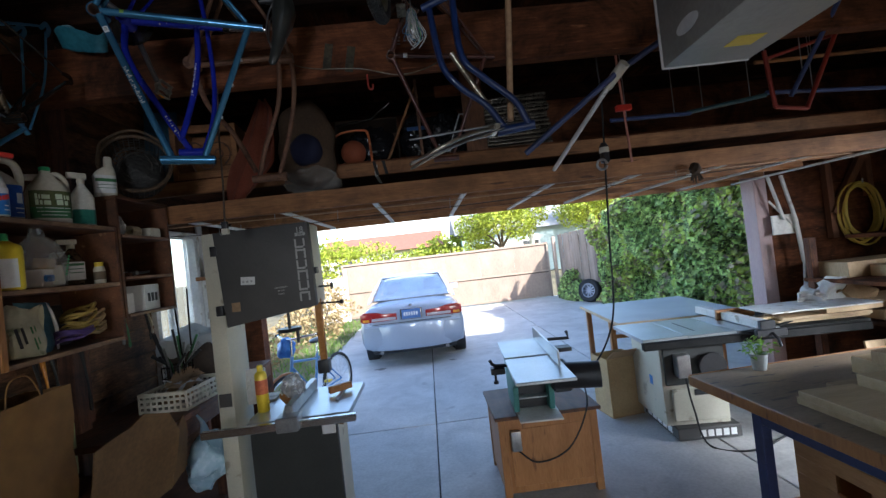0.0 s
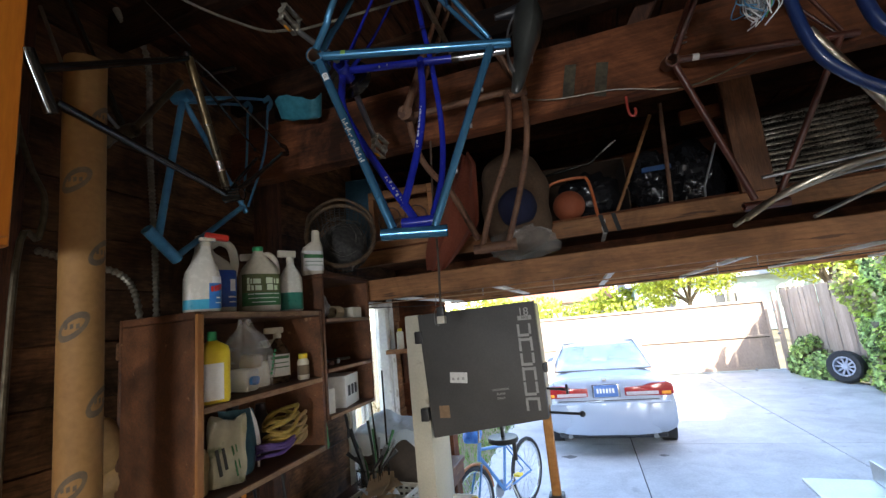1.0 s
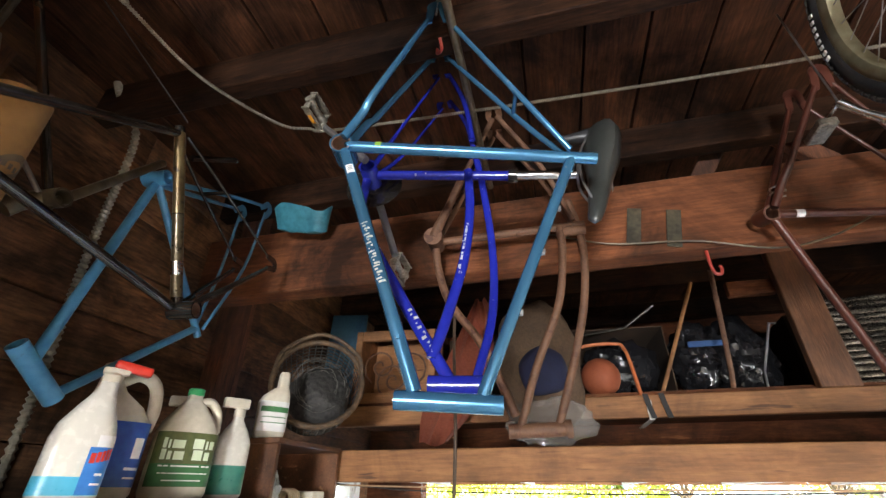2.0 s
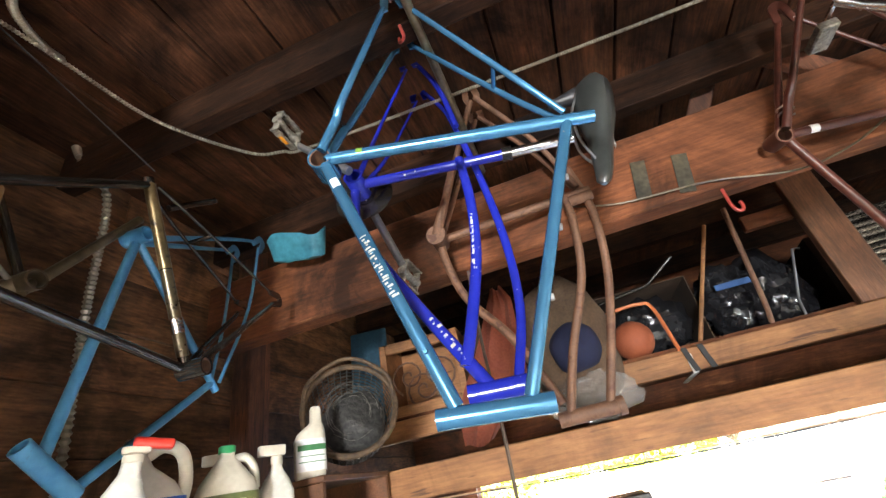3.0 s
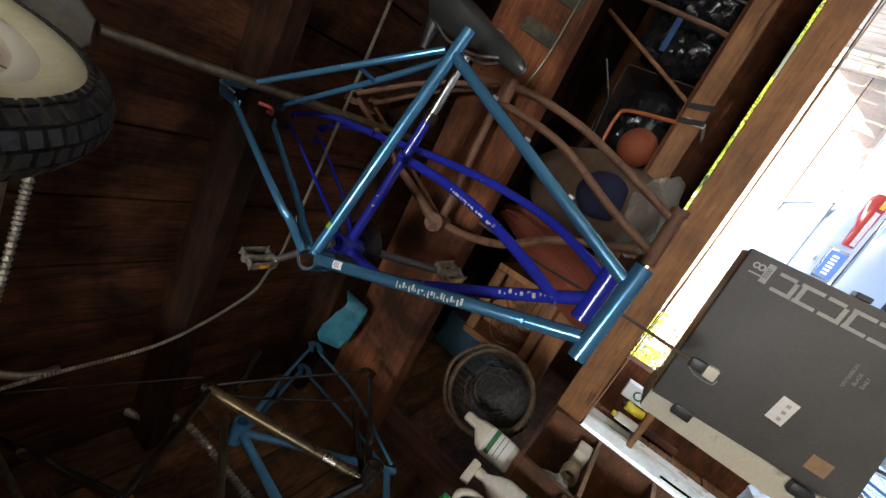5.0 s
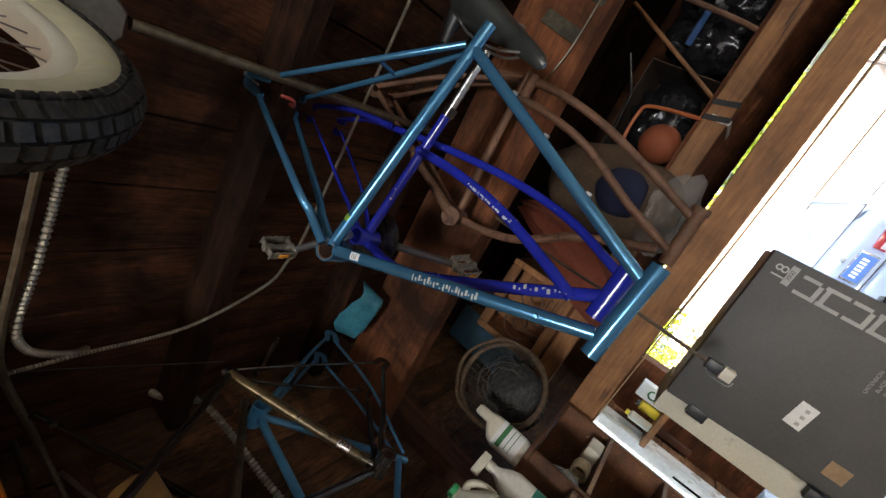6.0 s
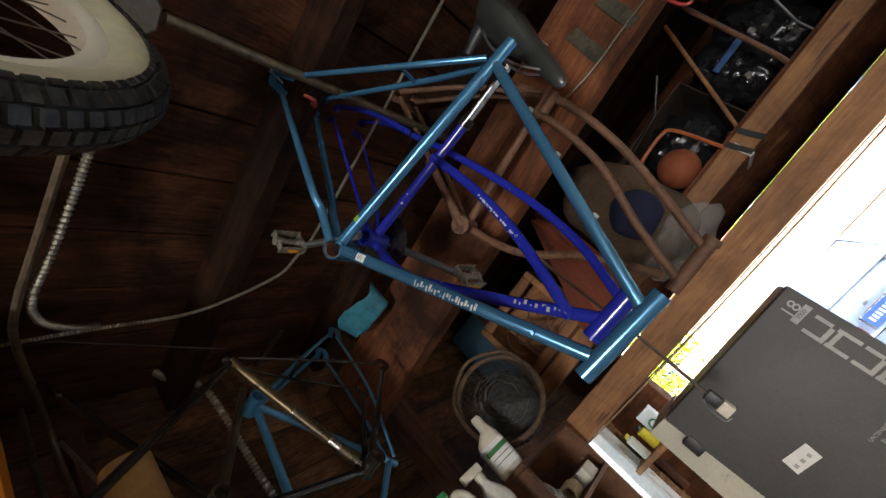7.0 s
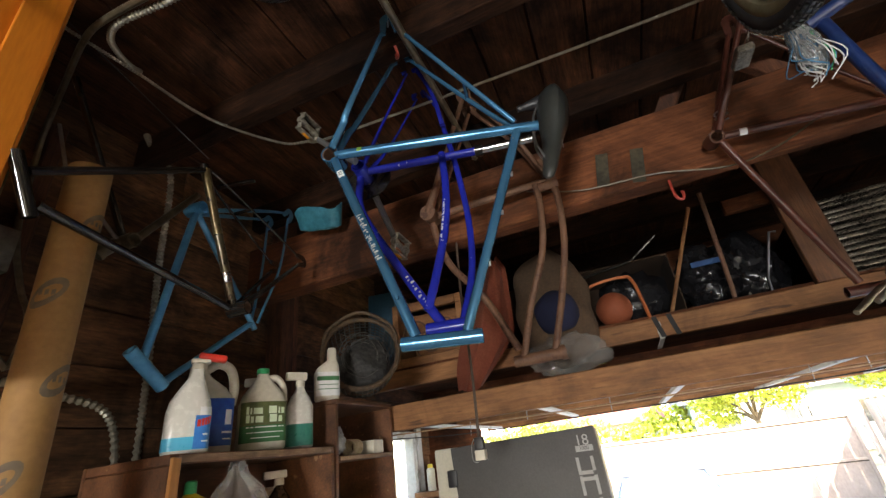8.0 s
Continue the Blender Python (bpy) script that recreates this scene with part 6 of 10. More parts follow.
sb = gathered_bag("clear crinkled plastic bag of white packets, its mouth gathered up", (-1.63, 2.36, MID), 0.108, 0.265, (0.01, -0.035), FILM, 3, [(PAPER, (-0.035, -0.075, 0.006), (0.045, -0.005, 0.085), 4), (BLUE_LABEL, (0.0455, -0.065, 0.03), (0.048, -0.02, 0.06), 4), (WHITE_PLASTIC, (-0.03, 0.01, 0.006), (0.035, 0.075, 0.10), -5), (CARDBOARD, (-0.03, -0.05, 0.088), (0.03, 0.02, 0.135), 9)])
for k in range(7):
    bm = B()
    z = 0.055 + 0.014 * k
    bmesh.ops.create_icosphere(bm, subdivisions=1, radius=1.0, matrix=Matrix.Translation((0.066 - 0.10 * (z - 0.09) ** 2, 0.045 + 0.004 * k, z)) @ pose(0, 0, 0, 25 * (-1) ** k) @ Matrix.Diagonal((0.0025, 0.007, 0.0055, 1)))
    part("green_print", bm, bpy.data.materials["green_cap"], sb, "green printed mark")
trigger_bottle("clear brown-tinted bottle with white trigger on the middle shelf", (-1.66, 2.56, MID, 0, 0, -35), surface("brown_clear_bottle", (0.10, 0.06, 0.03), (0.2, 0.12, 0.07), 0.2, 8, clear=0.4), None, WHITE_PLASTIC, 0.235, 0.034, 0.046, PAPER)
pill = thing("supplement_bottle", "small white bottle with yellow cap and brown label", "bottle", (-1.585, 2.63, MID))
bm = B()
lathe(bm, [(0.022, 0), (0.025, 0.004), (0.025, 0.075), (0.018, 0.088)], 20)
part("body", bm, WHITE_PLASTIC, pill)
bm = B()
lathe(bm, [(0.019, 0.088), (0.0195, 0.108), (0.016, 0.110)], 20)
part("cap", bm, YELLOW_PLASTIC, pill)
bm = B()
lathe(bm, [(0.0255, 0.02), (0.0257, 0.021), (0.0257, 0.06), (0.0255, 0.061)], 20)
part("label", bm, TUBE_PRINT, pill)

jar = thing("brown_jar", "brown glass jar with pale lid at the back of the shelf", "jar", (-1.76, 2.62, MID))
bm = B()
lathe(bm, [(0.042, 0), (0.046, 0.006), (0.046, 0.13), (0.036, 0.15)], 24)
part("glass", bm, surface("brown_jar_glass", (0.05, 0.025, 0.012), (0.1, 0.05, 0.025), 0.15, 8, bump=0.0), jar)
bm = B()
lathe(bm, [(0.04, 0.148), (0.045, 0.15), (0.045, 0.172), (0.03, 0.182)], 24)
part("lid", bm, WHITE_PLASTIC, jar, "pale dome lid")
ob = thing("dark_jug", "dark plastic jug standing behind the cords", "bottle", (-1.77, 2.42, 1.553))
bm = B()
lathe(bm, [(0.05, 0), (0.056, 0.008), (0.056, 0.14), (0.03, 0.19), (0.022, 0.21), (0.024, 0.23), (0.001, 0.232)], 24)
part("body", bm, BLACK_PLASTIC, ob)
ob = thing("dark_jug", "dark plastic jug at the shelf back", "bottle", (-1.775, 2.58, 1.553))
bm = B()
lathe(bm, [(0.045, 0), (0.05, 0.008), (0.05, 0.12), (0.025, 0.16), (0.02, 0.2), (0.001, 0.202)], 24)
part("body", bm, BLACK_PLASTIC, ob)

# lower shelf: sacks, coiled cords
LOW = 1.553
def pillow_sack(label, at, w, d, h, material, seed, flat_top=0.35):
    """A filled bag: flat seamed sides, bulging belly, pinched top edge."""
    ob = thing("soil_sack", label, "bag", at, "sacks on the shelf")
    loops = []
    for k in range(11):
        v = k / 10
        belly = d * (0.55 + 0.45 * math.sin(math.pi * min(1, 0.15 + v * 0.95))) * (1 - (1 - flat_top) * v ** 3)
        wide = w * (0.92 + 0.08 * math.sin(math.pi * v))
        ring = []
        for j in range(40):
            t = 2 * math.pi * j / 40
            c, q = math.cos(t), math.sin(t)
            crease = 0.006 * math.sin(3 * t + seed + 5 * v) + 0.004 * math.sin(7 * t - 9 * v + seed)
            ring.append((belly * math.copysign(abs(c) ** 0.8, c) + crease, wide * math.copysign(abs(q) ** 0.6, q) + 0.5 * crease, h * v + (0.012 * math.sin(2.2 * t + seed) if k > 8 else 0)))
        loops.append(ring)
    bm = B()
    rings(bm, loops)
    part("skin", bm, material, ob)
    return ob


SACK_CREAM = surface("cream_printed_sack", (0.42, 0.40, 0.28), (0.60, 0.57, 0.43), 0.45, 5, bump=0.15, fine=30, spots=(0.20, 0.22, 0.13), spot_amount=-0.02)
pillow_sack("crumpled tan paper sack on the lower shelf", (-1.64, 2.13, LOW, 0, -6, 10), 0.05, 0.04, 0.16, surface("tan_paper_sack", (0.26, 0.18, 0.08), (0.42, 0.31, 0.16), 0.8, 7, bump=0.4), 2.0)
bone = pillow_sack("cream printed garden sack leaning on the lower shelf", (-1.61, 2.225, LOW, -7, -8, -14), 0.066, 0.036, 0.215, SACK_CREAM, 5.0, 0.15)
for k, (y, z, w, h) in enumerate(((-0.035, 0.085, 0.012, 0.085), (-0.012, 0.09, 0.010, 0.07), (0.022, 0.07, 0.006, 0.10), (0.036, 0.08, 0.004, 0.08))):
    bm = B()
    box(bm, (0.0385, y, z - h / 2), (0.0405, y + w, z + h / 2), 0.0005, pose(0, 0, 0, 14))
    part("print_bar", bm, INK if k < 2 else GREEN_LABEL, bone, "dark printed bars")
sk = thing("plastic_sack", "stiff teal blue plastic sack with white edge standing on the shelf", "bag", (-1.66, 2.325, 1.553, 0, 0, -8))
bm = B()
vs = [[bm.verts.new((0.05 * math.sin(0.4 + 2.6 * u) * (1 - 0.8 * v), -0.05 + 0.12 * u - 0.035 * v * (1 - u) + 0.02 * math.sin(v * 3), 0.235 * v - 0.02 * u * v)) for u in (k / 8 for k in range(9))] for v in (j / 8 for j in range(9))]
for i in range(8):
    for k in range(8):
        bm.faces.new((vs[i][k], vs[i][k + 1], vs[i + 1][k + 1], vs[i + 1][k]))
rough_up(bm, 0.008, 18)
bmesh.ops.solidify(bm, geom=bm.faces[:], thickness=0.004)
part("sheet", bm, surface("teal_blue_sack", (0.04, 0.13, 0.20), (0.09, 0.24, 0.33), 0.35, 6, bump=0.3), sk)
bm = B()
tube(bm, spline([(0.016, 0.082, 0.002), (0.02, 0.08, 0.09), (0.015, 0.068, 0.17), (0.006, 0.052, 0.222)], 5), [0.004, 0.008, 0.007, 0.003], 7, flat=0.5)
part("edge", bm, PAPER, sk, "white folded edge")
for k, (mat_name, c1, c2, y, z, r) in enumerate((("yellow_cord", (0.26, 0.17, 0.03), (0.44, 0.31, 0.08), 2.52, 0.08, 0.075), ("purple_cord", (0.06, 0.03, 0.14), (0.12, 0.07, 0.24), 2.48, 0.045, 0.085), ("tan_cord", (0.35, 0.24, 0.12), (0.5, 0.36, 0.2), 2.60, 0.06, 0.055))):
    mt = surface(mat_name, c1, c2, 0.6, 20)
    ob = thing("coiled_cord", f"coiled {mat_name.split('_')[0]} cord lying on the lower shelf", "cord", (-1.62, y, LOW), "coiled cords")
    for j in range(4 if k == 1 else 7):
        bm = B()
        tilt = 0.35 * math.sin(j * 1.7 + k)
        tube(bm, [(0.8 * r * math.cos(a * 0.314), r * math.sin(a * 0.314), 0.014 + z * 0.5 + 0.013 * j + (tilt + (0.5 if j > 3 else 0)) * r * 0.6 * (1 + math.cos(a * 0.314 + j)) + 0.006 * math.sin(a * 0.9)) for a in range(20)], 0.0075, 7, cyclic=True)
        part("loop", bm, mt, ob)

# small things on the taller shelf
rope = thing("rope_hank", "small hank of pale twine on the taller shelf", "twine", (-1.60, 2.93, 2.0935))
bm = B()
for j in range(5):
    tube(bm, [(0.03 * math.cos(a * 0.42), -0.03 + j * 0.014 + 0.004 * math.sin(a), 0.032 + 0.028 * math.sin(a * 0.42)) for a in range(15)], 0.006, 6, cyclic=True)
part("winding", bm, surface("pale_twine", (0.42, 0.33, 0.2), (0.58, 0.48, 0.32), 0.8, 30), rope)
soft_bag("plastic_bag", "small crumpled grey-white bag on the taller shelf", (-1.63, 2.83, 2.0935), 0.06, (0.8, 0.9, 1.0), FROSTED, 31)
tub = thing("white_tub", "small white tub on the taller shelf", "tub", (-1.58, 3.05, 2.0935))
bm = B()
box(bm, (-0.04, -0.045, 0), (0.04, 0.045, 0.055), 0.006, None, 2)
part("body", bm, WHITE_PLASTIC, tub)
tools = thing("hand_tools", "heap of small rusty hand tools on the shelf", "tools", (-1.65, 2.93, 1.8635))
for k in range(8):
    bm = B()
    a = k * 0.8
    tube(bm, [(-0.06 * math.cos(a), -0.13 + k * 0.03, 0.012 + 0.006 * (k % 3)), (0.07 * math.cos(a), -0.10 + k * 0.03, 0.016 + 0.008 * (k % 2))], [0.011, 0.006], 8)
    part("tool", bm, (RUST, STEEL, BLACK_PLASTIC)[k % 3], tools)
cbox = thing("carton", "scuffed white cardboard carton with dark print", "box", (-1.66, 2.99, 1.6585, 0, 0, 12))
bm = B()
box(bm, (-0.09, -0.10, 0), (0.09, 0.10, 0.15), 0.003)
part("body", bm, PAPER, cbox)
for k in range(3):
    bm = B()
    box(bm, (0.0905, -0.07 + 0.05 * k, 0.05), (0.0912, -0.035 + 0.05 * k, 0.10))
    part("print_block", bm, INK, cbox)
card = thing("white_card", "white card standing at the shelf edge", "card", (-1.56, 2.775, 1.6585, 0, 0, -15))
bm = B()
box(bm, (-0.004, -0.035, 0), (0.004, 0.035, 0.11), 0.001)
part("sheet", bm, PAPER, card)

# wire basket with a hoop handle on top of the taller shelf
bsk = thing("wicker_basket", "round dark wire basket lying on its side, full of netting", "basket", plane_pose((-1.69, 3.17, 2.48), (0.85, 0.53, 0.0), (-0.08, 0.20, 1.0)))
MESH = surface("dark_wire_mesh", (0.03, 0.028, 0.025), (0.09, 0.085, 0.075), 0.5, 40, metal=0.5)
WICKER_DARK = surface("dark_hemp", (0.03, 0.018, 0.010), (0.085, 0.05, 0.028), 0.9, 40, bump=0.4)
WICKER = surface("brown_wicker", (0.04, 0.022, 0.011), (0.11, 0.066, 0.032), 0.7, 30, bump=0.3)
prof = [(0.10, 0.0), (0.145, 0.05), (0.165, 0.12), (0.17, 0.19), (0.175, 0.25)]
for k in range(40):
    bm = B()
    a = 2 * math.pi * k / 40
    tube(bm, [(r * math.cos(a), r * math.sin(a), z + 0.004) for r, z in prof], 0.0022, 5)
    part("stave", bm, MESH, bsk)
for k in range(10):
    bm = B()
    z = 0.01 + k * 0.026
    r = float(np.interp(z, [p[1] for p in prof], [p[0] for p in prof]))
    tube(bm, [(r * math.cos(a * 0.2617), r * math.sin(a * 0.2617), z) for a in range(24)], 0.0022, 5, cyclic=True)
    part("hoop", bm, MESH, bsk)
bm = B()
tube(bm, [(0.178 * math.cos(a * 0.2617), 0.178 * math.sin(a * 0.2617), 0.255) for a in range(24)], 0.012, 8, cyclic=True)
part("rim", bm, WICKER, bsk, "brown wicker rim")
bm = B()
tube(bm, spline([(-0.177, 0.0, 0.255), (-0.15, 0.12, 0.275), (0.0, 0.20, 0.285), (0.15, 0.12, 0.275), (0.177, 0.0, 0.255)], 8), 0.009, 8)
part("handle", bm, WICKER, bsk, "brown hoop handle")
bm = B()
bmesh.ops.create_icosphere(bm, subdivisions=4, radius=0.13, matrix=Matrix.Translation((0.02, -0.02, 0.14)) @ Matrix.Diagonal((1, 1, 0.8, 1)))
rough_up(bm, 0.025, 12)
part("netting", bm, surface("grey_netting", (0.010, 0.009, 0.008), (0.045, 0.042, 0.038), 0.7, 60, bump=0.6), bsk, "bundle of grey netting")
rng = random.Random(5)
bm = B()
for k in range(46):
    a, b, r = rng.uniform(0, 6.28), rng.uniform(-0.3, 1.1), rng.uniform(0.115, 0.155)
    w = rng.uniform(0.5, 1.6)
    tube(bm, [(0.01 + r * math.cos(a + w * q / 7) * math.cos(b), r * math.sin(a + w * q / 7) * math.cos(b), 0.15 + 0.75 * r * math.sin(b + 0.15 * math.sin(q * 1.3))) for q in range(8)], 0.0013, 4)
part("loose_strand", bm, surface("pale_net_strand", (0.05, 0.047, 0.04), (0.14, 0.13, 0.11), 0.6, 40), bsk, "loose grey strands of the net")

# cardboard tube leaning in the corner, printed with oval marks
roll = thing("cardboard_tube", "tall tan cardboard tube with grey oval print leaning on the shelf", "tube", plane_pose((-1.60, 1.80, 0.0), (0, 1, 0.02), (-1, 0.0, 0)))
bm = B()
roll.matrix_world = Matrix.Translation((-1.60, 1.815, 0.0)) @ pose(0, 0, 0, 1.7, 0.3, 0)
pipe(bm, (0, 0, 0), (0, 0, 2.82), 0.047, 0.040, 32)
part("wall", bm, TUBE_CARD, roll)
for k in range(14):
    bm = B()
    z, a = 0.25 + k * 0.185, -0.9 + 1.3 * (k % 2)
    ring = []
    for j in range(18):
        t = 2 * math.pi * j / 18
        aa = a + 0.72 * math.cos(t)
        ring.append(bm.verts.new((0.0476 * math.cos(aa), 0.0476 * math.sin(aa), z + 0.030 * math.sin(t) + 0.02 * math.cos(t))))
    inner = []
    for j in range(18):
        t = 2 * math.pi * j / 18
        aa = a + 0.50 * math.cos(t)
        inner.append(bm.verts.new((0.0476 * math.cos(aa), 0.0476 * math.sin(aa), z + 0.015 * math.sin(t) + 0.014 * math.cos(t))))
    for j in range(18):
        bm.faces.new((ring[j], ring[(j + 1) % 18], inner[(j + 1) % 18], inner[j]))
    for j in range(3):
        aa = a - 0.35 + 0.25 * j
        vs = [bm.verts.new((0.0476 * math.cos(b), 0.0476 * math.sin(b), z + dz)) for b, dz in ((aa, -0.006), (aa + 0.15, -0.004), (aa + 0.15, 0.008), (aa, 0.006))]
        bm.faces.new(vs)
    part("print_mark", bm, TUBE_PRINT, roll)

# varnished wall cabinet beside it
wc = thing("wall_cabinet", "orange-brown varnished wall cabinet hung above the corner", "cabinet", (-1.98, 0.75, 2.26))
ORANGE_WOOD = surface("orange_varnished_pine", (0.58, 0.155, 0.012), (0.74, 0.235, 0.025), 0.4, 3, stretch=(4, 4, 0.6), fine=30, bump=0.06)
bm = B()
box(bm, (-0.03, 0, 0), (0.495, 0.80, 1.09), 0.004)
part("body", bm, ORANGE_WOOD, wc)
dr = B()
box(dr, (0.497, 0.015, 0.015), (0.512, 0.785, 1.07), 0.003)
dr = part("door", dr, ORANGE_WOOD, wc)
for lo, hi in (((0.513, 0.015, 0.015), (0.522, 0.09, 1.07)), ((0.513, 0.71, 0.015), (0.522, 0.785, 1.07)), ((0.513, 0.091, 0.015), (0.522, 0.709, 0.09)), ((0.513, 0.091, 0.99), (0.522, 0.709, 1.07))):
    bm = B()
    box(bm, lo, hi, 0.002)
    part("door_rail", bm, ORANGE_WOOD, dr)

# conduits, boxes and wires on wall and ceiling
def flex(label, pts, r=0.012, at=(0, 0, 0)):
    ob = thing("flexible_conduit", label, "conduit", at, "conduits")
    path = spline(pts, 14)
    seg, dense = [], []
    for a, b in zip(path, path[1:]):
        n = max(1, int((b - a).length / max(0.0034, 0.56 * r)))
        dense += [a.lerp(b, k / n) for k in range(n)]
    radii = [r * (1.04 if k % 2 else 0.60) for k in range(len(dense))]
    bm = B()
    tube(bm, dense, radii, 9)
    part("sleeve", bm, GALVANISED, ob, smooth=False)
    return ob


flex("thick flexible metal conduit from the ceiling box to the wall", [(-0.85, 1.675, 3.20), (-1.07, 1.665, 3.205), (-1.288, 1.652, 3.208), (-1.45, 1.636, 3.208), (-1.52, 1.655, 3.212), (-1.56, 1.70, 3.222), (-1.60, 1.76, 3.25), (-1.66, 1.82, 3.32)], 0.0095)
flex("thin flexible metal conduit sagging under the ceiling joists", [(-1.60, 1.44, 3.205), (-1.578, 1.60, 3.20), (-1.56, 1.76, 3.20), (-1.535, 2.0, 3.20), (-1.42, 2.21, 3.20), (-1.33, 2.26, 3.20), (-1.20, 2.29, 3.20), (-0.36, 2.335, 3.20), (0.25, 2.351, 3.20), (1.4, 2.36, 3.205)], 0.0056)
flex("flexible metal conduit running down the side wall", [(-1.96, 2.05, 3.36), (-1.94, 2.07, 3.30), (-1.94, 2.165, 3.21), (-1.94, 2.185, 2.82), (-1.94, 2.215, 2.41), (-1.95, 2.235, 2.11), (-1.96, 2.23, 1.9)], 0.013)
flex("flexible metal conduit looping low on the side wall", [(-1.95, 1.84, 2.36), (-1.95, 1.961, 2.334), (-1.95, 2.10, 2.30), (-1.95, 2.16, 2.20), (-1.95, 2.18, 2.0)], 0.013)
rp = thing("rigid_conduit", "straight galvanised conduit strapped along the ceiling", "conduit", (-0.785, 1.72, 3.205), "conduits")
bm = B()
tube(bm, [(0, 0, 0), (0, 1.0, 0)], 0.0115, 10)
part("pipe", bm, surface("dusty_conduit", (0.10, 0.08, 0.05), (0.22, 0.18, 0.12), 0.34, 20, metal=0.6), rp)
jb = thing("junction_box", "round grey metal ceiling junction box", "junction box", (-0.79, 1.66, 3.22))
bm = B()
lathe(bm, [(0.001, -0.03), (0.05, -0.03), (0.055, -0.024), (0.055, 0.0), (0.001, 0.0)], 8, Matrix.Rotation(radians(22), 4, "Z"))
part("cover", bm, GALVANISED, jb)
for k in range(2):
    bm = B()
    lathe(bm, [(0.001, -0.034), (0.006, -0.034), (0.006, -0.03)], 8, Matrix.Translation((0.03 * (1 - 2 * k), 0, 0)))
    part("screw", bm, STEEL, jb)
for pts, lab in (([(-0.85, 1.64, 3.205), (-1.28, 1.62, 3.205), (-1.46, 1.612, 3.205), (-1.57, 1.622, 3.20), (-1.77, 1.687, 3.19), (-1.90, 1.73, 3.14), (-1.95, 1.75, 3.04), (-1.955, 1.77, 2.78), (-1.96, 1.82, 2.62), (-1.96, 1.86, 2.53), (-1.96, 1.85, 2.40), (-1.96, 1.80, 2.31), (-1.96, 1.80, 1.2)], "bent rigid conduit on the side wall"), ([(-1.96, 1.70, 3.32), (-1.96, 1.70, 0.9)], "straight rigid conduit on the side wall")):
    ob = thing("rigid_conduit", lab, "conduit", (0, 0, 0), "conduits")
    bm = B()
    tube(bm, spline(pts, 6), 0.0088, 9)
    part("pipe", bm, bpy.data.materials["dusty_conduit"], ob)
wb = thing("wall_box", "grey electrical box on the side wall", "junction box", (-1.985, 1.72, 2.64))
bm = B()
box(bm, (0.0, -0.05, 0), (0.06, 0.05, 0.13), 0.006, None, 2)
part("case", bm, GALVANISED, wb)
wire = thing("thin_wire", "thin loose wire hanging along the side wall", "wire", (0, 0, 0))
bm = B()
tube(bm, spline([(-1.93, 1.60, 3.30), (-1.92, 1.64, 3.0), (-1.94, 1.60, 2.6), (-1.93, 1.62, 2.2), (-1.94, 1.60, 1.5)], 8), 0.003, 6)
part("strand", bm, GALVANISED, wire)
wire = thing("thin_wire", "thin wire stretched under the ceiling boards", "wire", (0, 0, 0))
bm = B()
tube(bm, [(-1.62, 1.4, 3.33), (-1.55, 2.03, 3.05)], 0.0018, 6)
part("strand", bm, BLACK_RUBBER, wire)

# cyan bag pinned on the beam
cb = thing("vinyl_pouch", "folded sky blue vinyl pouch lying open on the tie beam", "pouch", pose(-1.51, 2.60, 3.085, 28, 10, 4) @ Matrix.Scale(0.98, 4))
loops = []
for w, d, z in ((0.085, 0.020, -0.055), (0.105, 0.032, -0.045), (0.112, 0.040, 0.0), (0.118, 0.042, 0.045), (0.112, 0.036, 0.044), (0.104, 0.030, 0.0), (0.085, 0.018, -0.04)):
    ring = []
    for k in range(32):
        c, q = math.cos(2 * math.pi * k / 32), math.sin(2 * math.pi * k / 32)
        dip = 0.016 * math.sin(k * 0.59 + 1) if z > 0.03 else 0.0
        ring.append((w * math.copysign(abs(c) ** 0.6, c), -0.025 + d * math.copysign(abs(q) ** 0.7, q), z + dip))
    loops.append(ring)
bm = B()
rings(bm, loops)
rough_up(bm, 0.008, 22)
part("cloth", bm, surface("sky_blue_vinyl", (0.012, 0.10, 0.135), (0.04, 0.19, 0.24), 0.35, 14, bump=0.25), cb)

# power outlet hanging on a cord in front of the saw
oc = thing("hanging_outlet", "white plug socket hanging on a brown cord", "outlet", (-0.925, 2.62, 2.06))
bm = B()
box(bm, (-0.016, -0.014, -0.042), (0.016, 0.014, -0.013), 0.003, None, 2)
part("plug", bm, WHITE_PLASTIC, oc)
bm = B()
box(bm, (-0.015, -0.012, -0.0125), (0.015, 0.012, 0.024), 0.004, None, 2)
part("adaptor", bm, BLACK_PLASTIC, oc, "dark socket adaptor")
bm = B()
tube(bm, spline([(-0.012, -0.015, 0.02), (-0.022, -0.016, 0.0), (-0.022, -0.016, -0.04), (-0.006, -0.016, -0.047)], 5), 0.0014, 5)
part("ground_wire", bm, STEEL, oc)
bm = B()
tube(bm, spline([(0, 0, 0.01), (0.004, 0.02, 0.25), (-0.004, 0.05, 0.5), (0.0, 0.08, 0.76)], 6), 0.005, 8)
part("cord", bm, surface("brown_flex", (0.05, 0.03, 0.02), (0.09, 0.06, 0.04), 0.6, 20), oc)

# white stick slung from the roof beside the cabinet
stick = thing("white_stick", "dusty cream painted wooden stick slung slanting from the roof", "stick", plane_pose((-0.65, 1.04, 2.16), (-0.651, 0.194, 0.734), (0.5, 0.8, 0.23)))
bm = B()
box(bm, (0.0, -0.008, -0.014), (1.63, 0.008, 0.014), 0.002)
part("strip", bm, surface("dusty_cream_paint", (0.34, 0.31, 0.24), (0.50, 0.46, 0.37), 0.6, 12, bump=0.1), stick)


